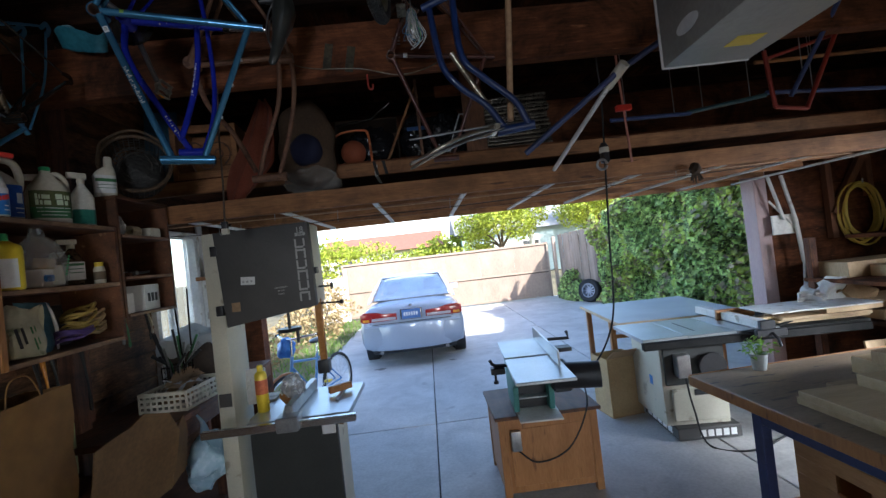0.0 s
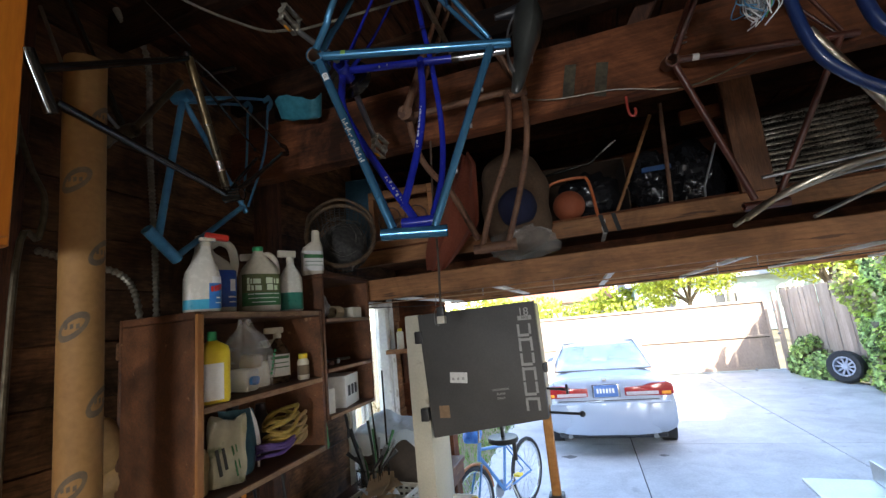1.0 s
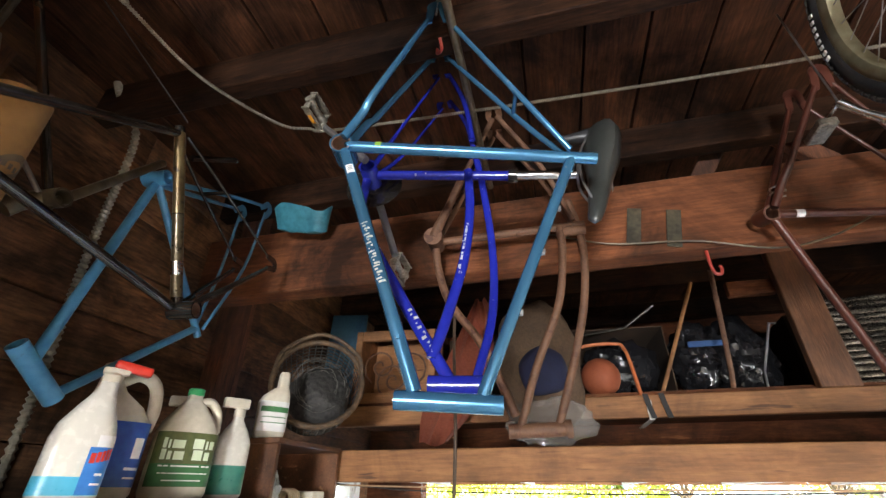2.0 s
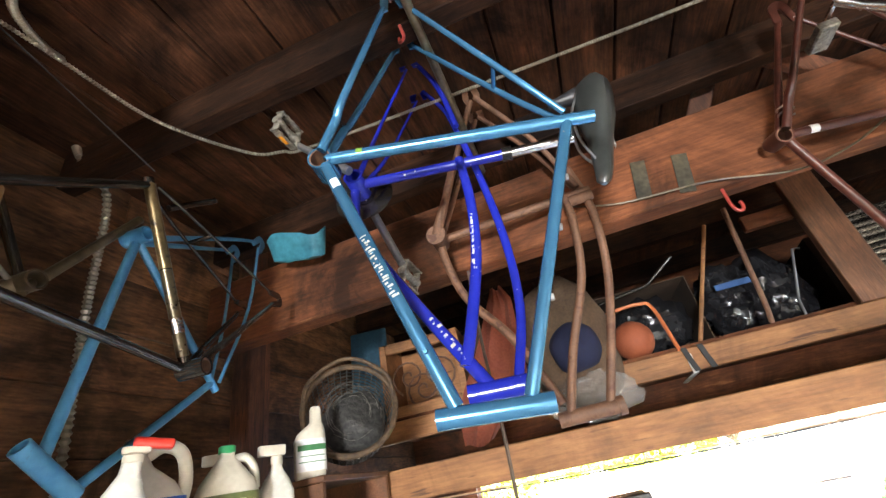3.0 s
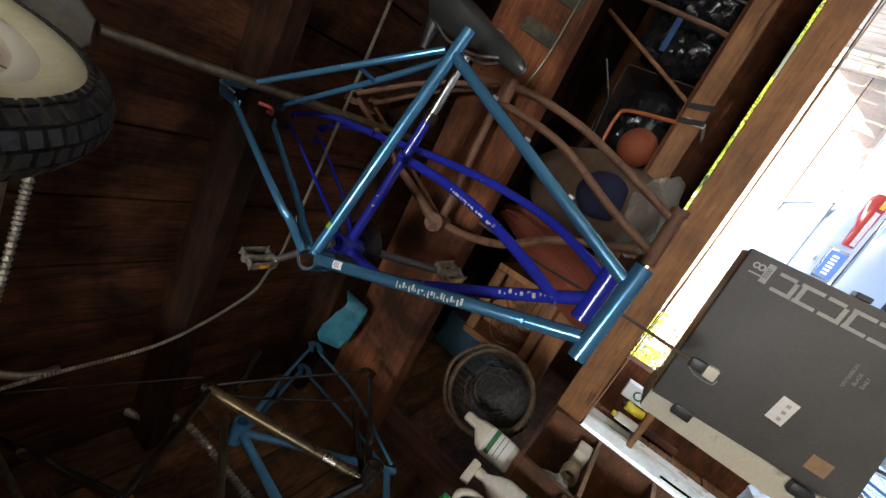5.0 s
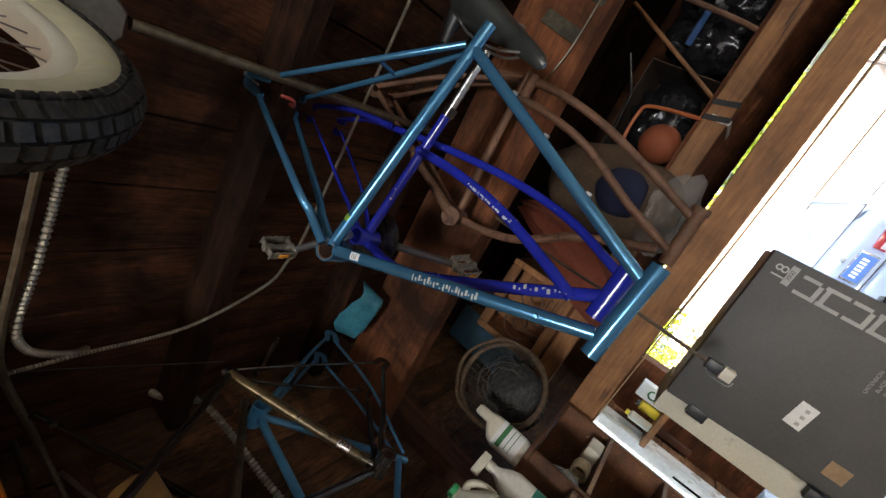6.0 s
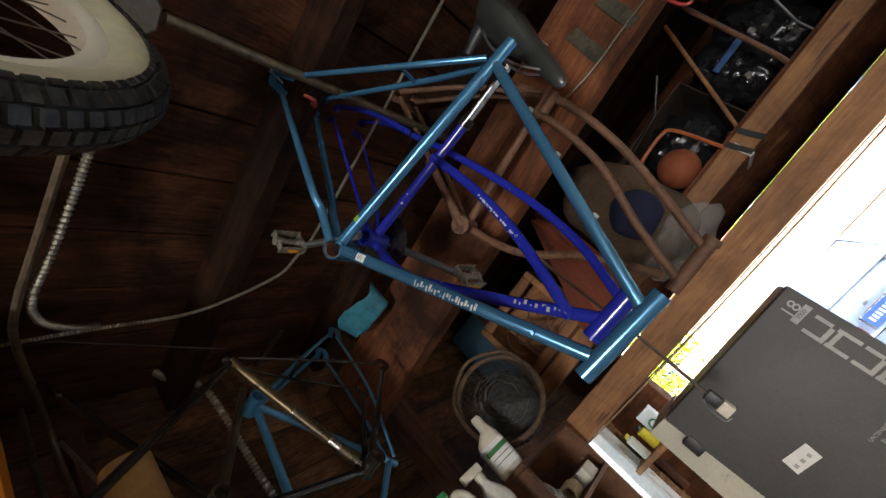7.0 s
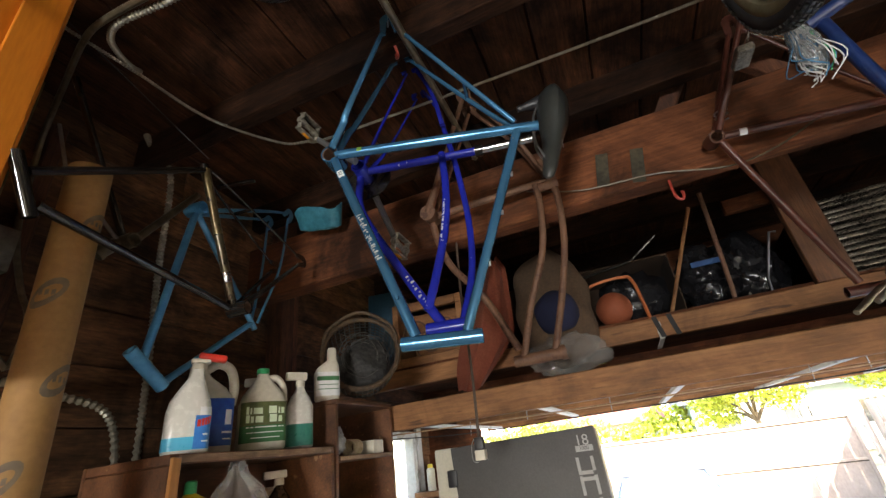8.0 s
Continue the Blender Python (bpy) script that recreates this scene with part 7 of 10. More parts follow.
# ---- cluttered bench along the left wall ----
WALL_BENCH_TOP = 1.03
wb = thing("wall_bench", "rough wooden bench along the side wall heaped with clutter", "workbench", (-1.7, 3.3, 0))
for k in range(3):
    bm = B()
    box(bm, (-0.30 + k * 0.204, -0.72, WALL_BENCH_TOP - 0.035), (-0.30 + k * 0.204 + 0.199, 0.95, WALL_BENCH_TOP), 0.004)
    part("top_board", bm, SHELF_WOOD, wb)
bm = B()
box(bm, (0.275, -0.71, WALL_BENCH_TOP - 0.13), (0.30, 0.94, WALL_BENCH_TOP - 0.037), 0.003)
part("apron", bm, SHELF_WOOD, wb)
for x in (-0.26, 0.235):
    for y in (-0.66, 0.10, 0.86):
        bm = B()
        box(bm, (x - 0.035, y - 0.035, 0), (x + 0.035, y + 0.035, WALL_BENCH_TOP - 0.036), 0.004)
        part("leg", bm, OLD_WOOD_Z, wb)
bm = B()
box(bm, (-0.29, -0.68, 0.30), (0.26, 0.92, 0.325), 0.003)
part("lower_shelf", bm, SHELF_WOOD, wb)

pc = thing("perforated_crate", "white plastic basket crate with square holes full of papers", "crate", (-1.56, 3.20, WALL_BENCH_TOP, 0, 0, -6))
W, D, H = 0.15, 0.19, 0.115
for s in (-1, 1):
    for rows, span, wide in ((3, W, True), (3, D, False)):
        bm = B()
        n = 8 if wide else 10
        for k in range(n + 1):
            u = -span + 2 * span * k / n
            if wide:
                box(bm, (u - 0.007, s * D - 0.002, 0), (u + 0.007, s * D + 0.002, H))
            else:
                box(bm, (s * W - 0.002, u - 0.007, 0), (s * W + 0.002, u + 0.007, H))
        for z in (0.0, 0.034, 0.068, 0.098):
            if wide:
                box(bm, (-span, s * D - 0.0025, z), (span, s * D + 0.0025, z + 0.016))
            else:
                box(bm, (s * W - 0.0025, -span, z), (s * W + 0.0025, span, z + 0.016))
        part("lattice_side", bm, WHITE_PLASTIC, pc)
bm = B()
box(bm, (-W, -D, 0.002), (W, D, 0.006))
part("base", bm, WHITE_PLASTIC, pc)
bm = B()
tube(bm, [(-W, -D, H), (W, -D, H), (W, D, H), (-W, D, H)], 0.007, 6, cyclic=True)
part("rim", bm, WHITE_PLASTIC, pc)
pile = thing("paper_pile", "untidy heap of tan and white papers in the basket crate", "papers", (-1.56, 3.20, WALL_BENCH_TOP + 0.012, 0, 0, -6))
rng = np.random.default_rng(77)
for k in range(9):
    bm = B()
    bmesh.ops.create_grid(bm, x_segments=5, y_segments=7, size=0.5, matrix=Matrix.Diagonal((rng.uniform(0.12, 0.20), rng.uniform(0.15, 0.24), 1, 1)))
    rough_up(bm, 0.035, 7, float(k))
    bmesh.ops.solidify(bm, geom=bm.faces[:], thickness=0.002)
    ob = part("sheet", bm, (CARDBOARD, PAPER, CARDBOARD, CARDBOARD, PAPER)[k % 5], pile)
    ob.matrix_basis = pose(rng.uniform(-0.03, 0.03), rng.uniform(-0.05, 0.05), 0.03 + 0.015 * k, rng.uniform(-14, 14), rng.uniform(-12, 12), rng.uniform(-40, 40))

DULL_CARD = surface("dull_brown_card", (0.12, 0.066, 0.027), (0.20, 0.115, 0.05), 0.85, 4, bump=0.15, fine=50)
KRAFT = surface("brown_kraft_paper", (0.18, 0.088, 0.024), (0.28, 0.145, 0.045), 0.8, 4, bump=0.25, fine=14)
kb = thing("kraft_bag", "brown kraft paper carrier bag with twisted handles", "paper bag", (-1.62, 2.10, 0.90, 0, 0, 4))
hx, hy, hh = 0.085, 0.235, 0.50
for name, corners in (
    ("front", [(hx, -hy, 0), (hx, hy, 0), (hx + 0.012, hy - 0.006, hh), (hx + 0.012, -hy + 0.01, hh)]),
    ("back", [(-hx, -hy, 0), (-hx, hy, 0), (-hx, hy - 0.01, hh), (-hx, -hy + 0.01, hh)]),
    ("gusset", [(-hx, -hy, 0), (hx, -hy, 0), (hx + 0.012, -hy + 0.01, hh), (-hx, -hy + 0.01, hh)]),
    ("gusset", [(-hx, hy, 0), (hx, hy, 0), (hx + 0.012, hy - 0.006, hh), (-hx, hy - 0.01, hh)]),
    ("base", [(-hx, -hy, 0.002), (hx, -hy, 0.002), (hx, hy, 0.002), (-hx, hy, 0.002)]),
):
    bm = B()
    vs = [bm.verts.new(c) for c in corners]
    bm.faces.new(vs)
    bmesh.ops.subdivide_edges(bm, edges=bm.edges[:], cuts=6, use_grid_fill=True)
    rough_up(bm, 0.012 if name != "base" else 0.0, 7)
    bmesh.ops.solidify(bm, geom=bm.faces[:], thickness=0.0015)
    part(name, bm, KRAFT, kb)
for x in (-hx + 0.004, hx + 0.006):
    bm = B()
    tube(bm, spline([(x, -0.07, hh - 0.06), (x, -0.075, hh + 0.01), (x - 0.01, -0.04, hh + 0.085), (x - 0.01, 0.04, hh + 0.09), (x, 0.075, hh + 0.01), (x, 0.07, hh - 0.06)], 6), 0.003, 6)
    part("handle", bm, KRAFT, kb)
stool = thing("low_cabinet", "dark wooden cabinet standing under the paper bag", "cabinet", (-1.72, 2.02, 0))
bm = B()
box(bm, (-0.28, -0.72, 0.0), (0.26, 0.52, 0.872), 0.006)
body = part("body", bm, SHELF_WOOD, stool)
bm = B()
box(bm, (-0.285, -0.74, 0.873), (0.28, 0.535, 0.90), 0.004)
part("top", bm, SHELF_WOOD, stool)
for y in (-0.70, -0.10):
    bm = B()
    box(bm, (0.261, y, 0.05), (0.277, y + 0.58, 0.85), 0.004)
    dr = part("door", bm, SHELF_WOOD, stool)
    bm = B()
    lathe(bm, [(0.008, 0), (0.008, 0.012), (0.014, 0.018), (0.010, 0.026)], 12, Matrix.Translation((0.277, y + 0.5, 0.6)) @ pose(0, 0, 0, 0, 90))
    part("knob", bm, STEEL, dr)
for at, outline, lab in (
    ((-1.38, 2.42, 0.74, 9, 0, 82), [(-0.26, 0), (0.24, 0), (0.25, 0.30), (0.17, 0.42), (0.02, 0.47), (-0.04, 0.43), (-0.22, 0.40)], "large torn sheet of brown cardboard leaning on the bench"),
    ((-1.36, 2.74, 0.76, 5, 0, 98), [(-0.10, 0), (0.13, 0), (0.12, 0.20), (0.06, 0.31), (0.0, 0.26), (-0.08, 0.24)], "small torn cardboard flap standing on the bench edge"),
):
    ob = thing("cardboard_piece", lab, "cardboard", at, "leaning cardboard")
    bm = B()
    slab(bm, outline, -0.003, 0.003, 0.0, pose(0, 0, 0, 90))
    bmesh.ops.triangulate(bm, faces=[f for f in bm.faces if len(f.verts) > 4])
    bmesh.ops.subdivide_edges(bm, edges=bm.edges[:], cuts=2)
    for v in bm.verts:
        v.co.y += 0.012 * math.sin(v.co.x * 11 + v.co.z * 7)
    part("sheet", bm, DULL_CARD, ob)

sack = thing("white_sheet", "folded white plastic sheet draped over a dark box", "sheet", (-1.66, 3.60, 1.351, 0, 0, 8))
bm = B()
grid = []
for i in range(19):
    u = i / 18
    row = []
    for k in range(25):
        v = k / 24
        x, y = -0.21 + 0.42 * v, 0.15 - 0.345 * min(u, 0.90)
        peak = 0.12 * max(0, 1 - abs(v - 0.30) * 1.7) * (1 - 0.75 * u) + 0.05 * max(0, 1 - abs(v - 0.85) * 4)
        z = 0.012 + peak + 0.010 * abs(math.sin(9 * v + 4 * u)) + 0.006 * math.sin(21 * v - 8 * u)
        if u > 0.9:
            z -= (u - 0.9) * 0.9 + 0.03 * (u - 0.9) / 0.1 * math.sin(5 * v + 1)
        row.append(bm.verts.new((x, y, z)))
    grid.append(row)
for i in range(18):
    for k in range(24):
        bm.faces.new((grid[i][k], grid[i + 1][k], grid[i + 1][k + 1], grid[i][k + 1]))
bmesh.ops.solidify(bm, geom=bm.faces[:], thickness=0.003)
part("wrap", bm, surface("white_polythene", (0.66, 0.69, 0.72), (0.8, 0.82, 0.84), 0.3, 9, bump=0.25, fine=30), sack, smooth=False)
bx = thing("dark_box", "dark brown cardboard box standing on the bench", "box", (-1.64, 3.62, WALL_BENCH_TOP, 0, 0, 4))
for lo, hi in (((-0.19, -0.15, 0), (0.19, -0.145, 0.315)), ((-0.19, 0.145, 0), (0.19, 0.15, 0.315)), ((-0.19, -0.144, 0), (-0.185, 0.144, 0.315)), ((0.185, -0.144, 0), (0.19, 0.144, 0.315)), ((-0.19, -0.15, 0.316), (0.19, 0.15, 0.32))):
    bm = B()
    box(bm, lo, hi, 0.001)
    part("wall", bm, surface("dark_brown_carton", (0.045, 0.032, 0.024), (0.08, 0.056, 0.04), 0.8, 6, bump=0.1) if lo[0] == -0.19 and hi[1] == -0.145 else bpy.data.materials["dark_brown_carton"], bx)
for k, (x, w) in enumerate(((-0.10, 0.04), (-0.02, 0.05))):
    bm = B()
    box(bm, (x, -0.1512, 0.10), (x + w, -0.1502, 0.15))
    part("print_bar", bm, CARDBOARD, bx)
tins = thing("black_caddy", "black wire caddy bristling with long tool handles on the bench", "caddy", (-1.66, 3.325, WALL_BENCH_TOP))
bm = B()
for z in (0.0, 0.07, 0.14, 0.21):
    tube(bm, [(-0.07, -0.06, z + 0.004), (0.07, -0.06, z + 0.004), (0.07, 0.06, z + 0.004), (-0.07, 0.06, z + 0.004)], 0.003, 5, cyclic=True)
part("hoop", bm, BLACK_PAINT, tins)
for k in range(22):
    bm = B()
    a = k * 2 * math.pi / 22
    x, y = max(-0.07, min(0.07, 0.1 * math.cos(a))), max(-0.06, min(0.06, 0.09 * math.sin(a)))
    tube(bm, [(x, y, 0.0), (x * 1.05, y * 1.05, 0.225)], 0.002, 5)
    part("wire", bm, BLACK_PAINT, tins)
for k in range(14):
    bm = B()
    a, h = k * 1.3, 0.30 + 0.05 * (k % 4)
    tube(bm, [(0.02 * math.cos(a), 0.02 * math.sin(a), 0.006), (0.06 * math.cos(a), 0.05 * math.sin(a), 0.22), (0.15 * math.cos(a + 0.3), 0.11 * math.sin(a + 0.3), h)], [0.005, 0.006, 0.009 if k % 3 else 0.013], 7)
    part("tool", bm, (BLACK_PLASTIC, STEEL, GREEN_LABEL, BLACK_RUBBER)[k % 4], tins)
bl = thing("blue_plastic_bag", "pale blue knotted plastic bag hanging under the bench edge", "bag", (-1.355, 3.02, 0.58))
bm = B()
bmesh.ops.create_icosphere(bm, subdivisions=4, radius=1.0, matrix=Matrix.Translation((0, 0, 0.13)) @ Matrix.Diagonal((0.085, 0.14, 0.17, 1)))
rough_up(bm, 0.05, 11)
part("film", bm, surface("pale_blue_film", (0.30, 0.48, 0.62), (0.45, 0.62, 0.75), 0.25, 10, bump=0.6, fine=25), bl)
bm = B()
tube(bm, spline([(0, 0, 0.29), (-0.01, 0.0, 0.36), (-0.04, 0, 0.41)], 4), [0.03, 0.012, 0.006], 8)
part("knot", bm, bpy.data.materials["pale_blue_film"], bl)
gr = thing("green_carton", "flat pale green carton standing on the cabinet", "carton", (-1.80, 2.50, 0.90, 0, 0, 6))
bm = B()
box(bm, (-0.05, -0.07, 0), (0.05, 0.10, 0.26), 0.003)
part("box", bm, surface("pale_green_card", (0.20, 0.26, 0.10), (0.30, 0.36, 0.16), 0.7, 8), gr)
# stuffed work gloves hung behind the cardboard tube
gl = thing("stuffed_gloves", "bundle of worn tan leather work gloves hanging on the wall", "gloves", (-1.88, 2.03, 1.63))
TAN_LEATHER = surface("worn_tan_leather", (0.22, 0.13, 0.05), (0.36, 0.22, 0.09), 0.7, 9, bump=0.3, fine=50)
for y, z, ry, rz, s in ((-0.02, 0.12, 0.06, 0.09, 1.0), (0.05, 0.0, 0.08, 0.07, 1.2), (0.03, -0.12, 0.07, 0.06, 1.0)):
    bm = B()
    bmesh.ops.create_icosphere(bm, subdivisions=3, radius=1.0, matrix=Matrix.Translation((0, y, z)) @ Matrix.Rotation(radians(25 * s), 4, "X") @ Matrix.Diagonal((0.05, ry, rz, 1)))
    rough_up(bm, 0.02, 12, y * 10)
    part("glove", bm, TAN_LEATHER, gl)
bm = B()
tube(bm, [(0, -0.02, 0.2), (-0.12, -0.02, 0.24)], 0.003, 6)
part("loop", bm, CARDBOARD, gl)
op = thing("outlet_plate", "white metal outlet cover plate on the side wall", "outlet", (-1.968, 2.39, 1.34, 0, 0, 0))
bm = B()
box(bm, (-0.05, -0.035, -0.06), (0.0, 0.035, 0.06), 0.004, None, 2)
plate = part("plate", bm, WHITE_PLASTIC, op)
for z in (-0.025, 0.025):
    bm = B()
    lathe(bm, [(0.017, 0), (0.017, 0.003), (0.001, 0.0032)], 16, Matrix.Translation((0, 0, z)) @ pose(0, 0, 0, 0, 90))
    part("socket", bm, PAPER, plate)
# tools and cords hanging under the shelves
for k, (y, l, mat, lab) in enumerate(((2.30, 0.34, BLACK_RUBBER, "black cord"), (2.37, 0.42, AMBER, "orange cord"), (2.45, 0.30, BLACK_PLASTIC, "black cord"), (2.55, 0.38, BLACK_RUBBER, "dark cord"), (2.86, 0.30, STEEL, "grey wire"), (2.95, 0.36, GREEN_LABEL, "green cord"), (3.05, 0.32, BLACK_RUBBER, "black cord"), (3.12, 0.26, WHITE_PLASTIC, "white cord"))):
    ob = thing("cable_loop", lab + " hanging in a loop under the wall shelf", "cord", (-1.66 - 0.03 * (k % 3), y, 1.528 if y < 2.7 else 1.638), "cords under the shelves")
    l *= 0.5 if y > 2.7 else 0.8
    bm = B()
    tube(bm, spline([(0, 0, 0), (0.01, 0.02, -l * 0.5), (0.0, 0.035, -l), (-0.01, 0.06, -l * 0.96), (-0.02, 0.05, -l * 0.4), (-0.01, 0.03, 0)], 5), 0.005, 6)
    part("strand", bm, mat, ob)

# shelf in the front corner beside the window
fs = thing("corner_shelf", "small wooden shelf in the corner beside the window", "shelf", (-1.84, 4.50, 1.80))
bm = B()
box(bm, (-0.175, -0.18, 0.0), (0.20, 0.196, 0.035), 0.003)
part("board", bm, FIR_X, fs)
bm = B()
box(bm, (-0.175, 0.15, -0.28), (-0.13, 0.196, -0.001), 0.003)
part("bracket", bm, OLD_WOOD_Z, fs)
for x, y, r, h, mat, cap, lab in ((-0.06, -0.12, 0.030, 0.17, WHITE_PLASTIC, YELLOW_PLASTIC, "slim white spray can with yellow cap"), (0.02, -0.07, 0.034, 0.15, YELLOW_PLASTIC, BLACK_PLASTIC, "yellow spray can with dark cap"), (0.12, -0.05, 0.055, 0.19, PAPER, GREEN_LABEL, "white carton with green round print")):
    ob = thing("spray_can" if r < 0.05 else "tea_carton", lab + " on the corner shelf", "can" if r < 0.05 else "carton", (-1.84 + x, 4.50 + y, 1.8365))
    bm = B()
    if r < 0.05:
        lathe(bm, [(r - 0.003, 0), (r, 0.004), (r, h * 0.8), (r * 0.6, h * 0.86)], 20)
        part("body", bm, mat, ob)
        bm = B()
        lathe(bm, [(r * 0.62, h * 0.82), (r * 0.62, h * 0.98), (r * 0.5, h)], 16)
        part("cap", bm, cap, ob)
    else:
        box(bm, (-r, -0.035, 0), (r, 0.035, h), 0.003)
        part("box", bm, mat, ob)
        bm = B()
        tube(bm, [(0.028 * math.cos(a * 0.4), -0.0355, h * 0.5 + 0.028 * math.sin(a * 0.4)) for a in range(16)], 0.006, 6)
        part("ring_mark", bm, cap, ob)
# thin dark rods leaning across the window
for a, b in (((-1.60, 3.30, 1.20), (-1.93, 3.78, 2.05)), ((-1.52, 3.25, 1.10), (-1.70, 3.60, 1.75))):
    ob = thing("leaning_rod", "thin dark metal rod leaning across the side window", "rod", (0, 0, 0), "rods at the window")
    bm = B()
    tube(bm, [a, b], 0.006, 7)
    part("rod", bm, BLACK_PAINT, ob)

# potted plant at the far edge of the work bench
POT_GREY = surface("pale_grey_pot", (0.34, 0.36, 0.36), (0.5, 0.52, 0.5), 0.5, 10, bump=0.1)
HERB = leafy("herb_leaf", (0.10, 0.22, 0.03), (0.26, 0.42, 0.08), 20, 0.4)
plant = thing("potted_plant", "small leafy green plant in a pale grey pot", "plant", (2.06, 2.93, 0.862))
bm = B()
lathe(bm, [(0.002, 0.0), (0.036, 0.0), (0.05, 0.095), (0.053, 0.10), (0.048, 0.10), (0.044, 0.088), (0.002, 0.088)], 24)
part("pot", bm, POT_GREY, plant)
bm = B()
rng = random.Random(12)
for k in range(12):
    a, r = rng.uniform(0, 6.283), rng.uniform(0.03, 0.085)
    tube(bm, spline([(0.01 * math.cos(a), 0.01 * math.sin(a), 0.08), (0.5 * r * math.cos(a), 0.5 * r * math.sin(a), 0.13), (r * math.cos(a), r * math.sin(a), 0.14 + rng.uniform(0, 0.05))], 3), 0.0016, 5)
part("stems", bm, HERB, plant)
bm = B()
for k in range(70):
    a, r, z = rng.uniform(0, 6.283), 0.1 * math.sqrt(rng.uniform(0.02, 1)), rng.uniform(0.115, 0.205)
    z -= 4.0 * r * r
    m = pose(r * math.cos(a), r * math.sin(a), z, rng.uniform(-45, 45), rng.uniform(-45, 45), rng.uniform(0, 360))
    c = rng.uniform(0.012, 0.021)
    vs = [bm.verts.new(m @ Vector(p)) for p in ((-c, 0, 0), (0, -0.6 * c, 0.2 * c), (1.1 * c, 0, -0.15 * c), (0, 0.6 * c, 0.2 * c))]
    bm.faces.new((vs[0], vs[1], vs[2]))
    bm.faces.new((vs[0], vs[2], vs[3]))
tagged(part("leaves", bm, HERB, plant, smooth=False), "", "", "", "stuff")


# ---- storage loft, wheels and things hung overhead ----
def drape(name, material, parent, outline, y, seed, depth=0.05, n=(14, 18), label=""):
    """Hanging cloth: outline rows of (z, x left, x right), from top to bottom."""
    zs = np.linspace(outline[0][0], outline[-1][0], n[1])
    order = sorted(outline)
    lx = np.interp(zs, [o[0] for o in order], [o[1] for o in order])
    rx = np.interp(zs, [o[0] for o in order], [o[2] for o in order])
    bm = B()
    grid = []
    for i, z in enumerate(zs):
        row = []
        for k in range(n[0]):
            u = k / (n[0] - 1)
            x = lx[i] + (rx[i] - lx[i]) * u
            fold = depth * math.sin(u * 9.5 + seed + z * 1.5) * (0.4 + 0.6 * i / n[1]) + 0.3 * depth * math.sin(u * 23 + z * 6 + seed)
            row.append(bm.verts.new((x, y + fold, z + 0.01 * math.sin(u * 7 + seed))))
        grid.append(row)
    for i in range(n[1] - 1):
        for k in range(n[0] - 1):
            bm.faces.new((grid[i][k], grid[i + 1][k], grid[i + 1][k + 1], grid[i][k + 1]))
    bmesh.ops.solidify(bm, geom=bm.faces[:], thickness=0.004)
    return part(name, bm, material, parent, label)


LOFT = 2.568
rc = thing("red_cloth", "faded red cloth hanging from the loft rail", "cloth", (-1.08, 3.48, 2.34))
drape("fold", surface("faded_red_cloth", (0.26, 0.06, 0.032), (0.40, 0.11, 0.06), 0.9, 5, bump=0.4, fine=90, fuzz=0.3), rc, [(0.70, 0.10, 0.15), (0.62, 0.06, 0.19), (0.50, 0.0, 0.185), (0.35, -0.08, 0.18), (0.23, -0.16, 0.17), (0.10, -0.20, 0.05), (0.0, -0.20, -0.05)], -0.02, 1.0, 0.018)
bl = thing("wrapped_bundle", "tan blanket bundle in clear plastic hanging under the loft", "bundle", (-0.70, 3.46, 2.34))
bm = B()
bmesh.ops.create_icosphere(bm, subdivisions=4, radius=0.3, matrix=Matrix.Translation((0.0, 0.08, 0.36)) @ Matrix.Diagonal((0.72, 0.42, 1.12, 1)))
rough_up(bm, 0.04, 6)
part("blanket", bm, surface("tan_blanket", (0.055, 0.032, 0.018), (0.115, 0.07, 0.04), 0.95, 5, bump=0.5, fine=80), bl)
bm = B()
bmesh.ops.create_icosphere(bm, subdivisions=3, radius=0.12, matrix=Matrix.Translation((0.03, -0.04, 0.30)) @ Matrix.Diagonal((0.95, 0.6, 1.0, 1)))
rough_up(bm, 0.02, 9)
part("navy_cloth", bm, surface("navy_cloth", (0.006, 0.008, 0.028), (0.014, 0.018, 0.052), 0.9, 8, bump=0.3), bl, "navy blue cloth")
bm = B()
bmesh.ops.create_icosphere(bm, subdivisions=4, radius=0.2, matrix=Matrix.Translation((0.03, 0.02, 0.085)) @ Matrix.Diagonal((0.95, 0.5, 0.48, 1)))
crumple(bm, (0.03, 0.02, 0.085), 0.12, 0.45, 4.0, 2.2)
part("film", bm, thin_film("dusty_clear_film", (0.52, 0.47, 0.42), 0.32, 0.16), bl, "clear crinkled plastic film")
ball = thing("rubber_ball", "dull orange rubber ball on the loft edge", "ball", (-0.385, 3.75, LOFT))
bm = B()
bmesh.ops.create_uvsphere(bm, u_segments=32, v_segments=20, radius=0.098, matrix=Matrix.Translation((0, 0, 0.098)))
part("skin", bm, surface("dull_orange_rubber", (0.24, 0.055, 0.02), (0.33, 0.085, 0.033), 0.75, 6, bump=0.15), ball)
rp2 = thing("bent_pipe", "bent red-orange metal pipe leaning on the loft rail", "pipe", (-0.35, 3.66, 2.50))
bm = B()
tube(bm, spline([(-0.16, 0.06, 0.30), (-0.09, 0.05, 0.325), (0.05, 0.04, 0.325), (0.10, 0.02, 0.28), (0.12, -0.05, 0.03)], 6), 0.009, 9)
part("tube", bm, surface("orange_red_paint", (0.42, 0.10, 0.03), (0.55, 0.16, 0.06), 0.5, 10), rp2)


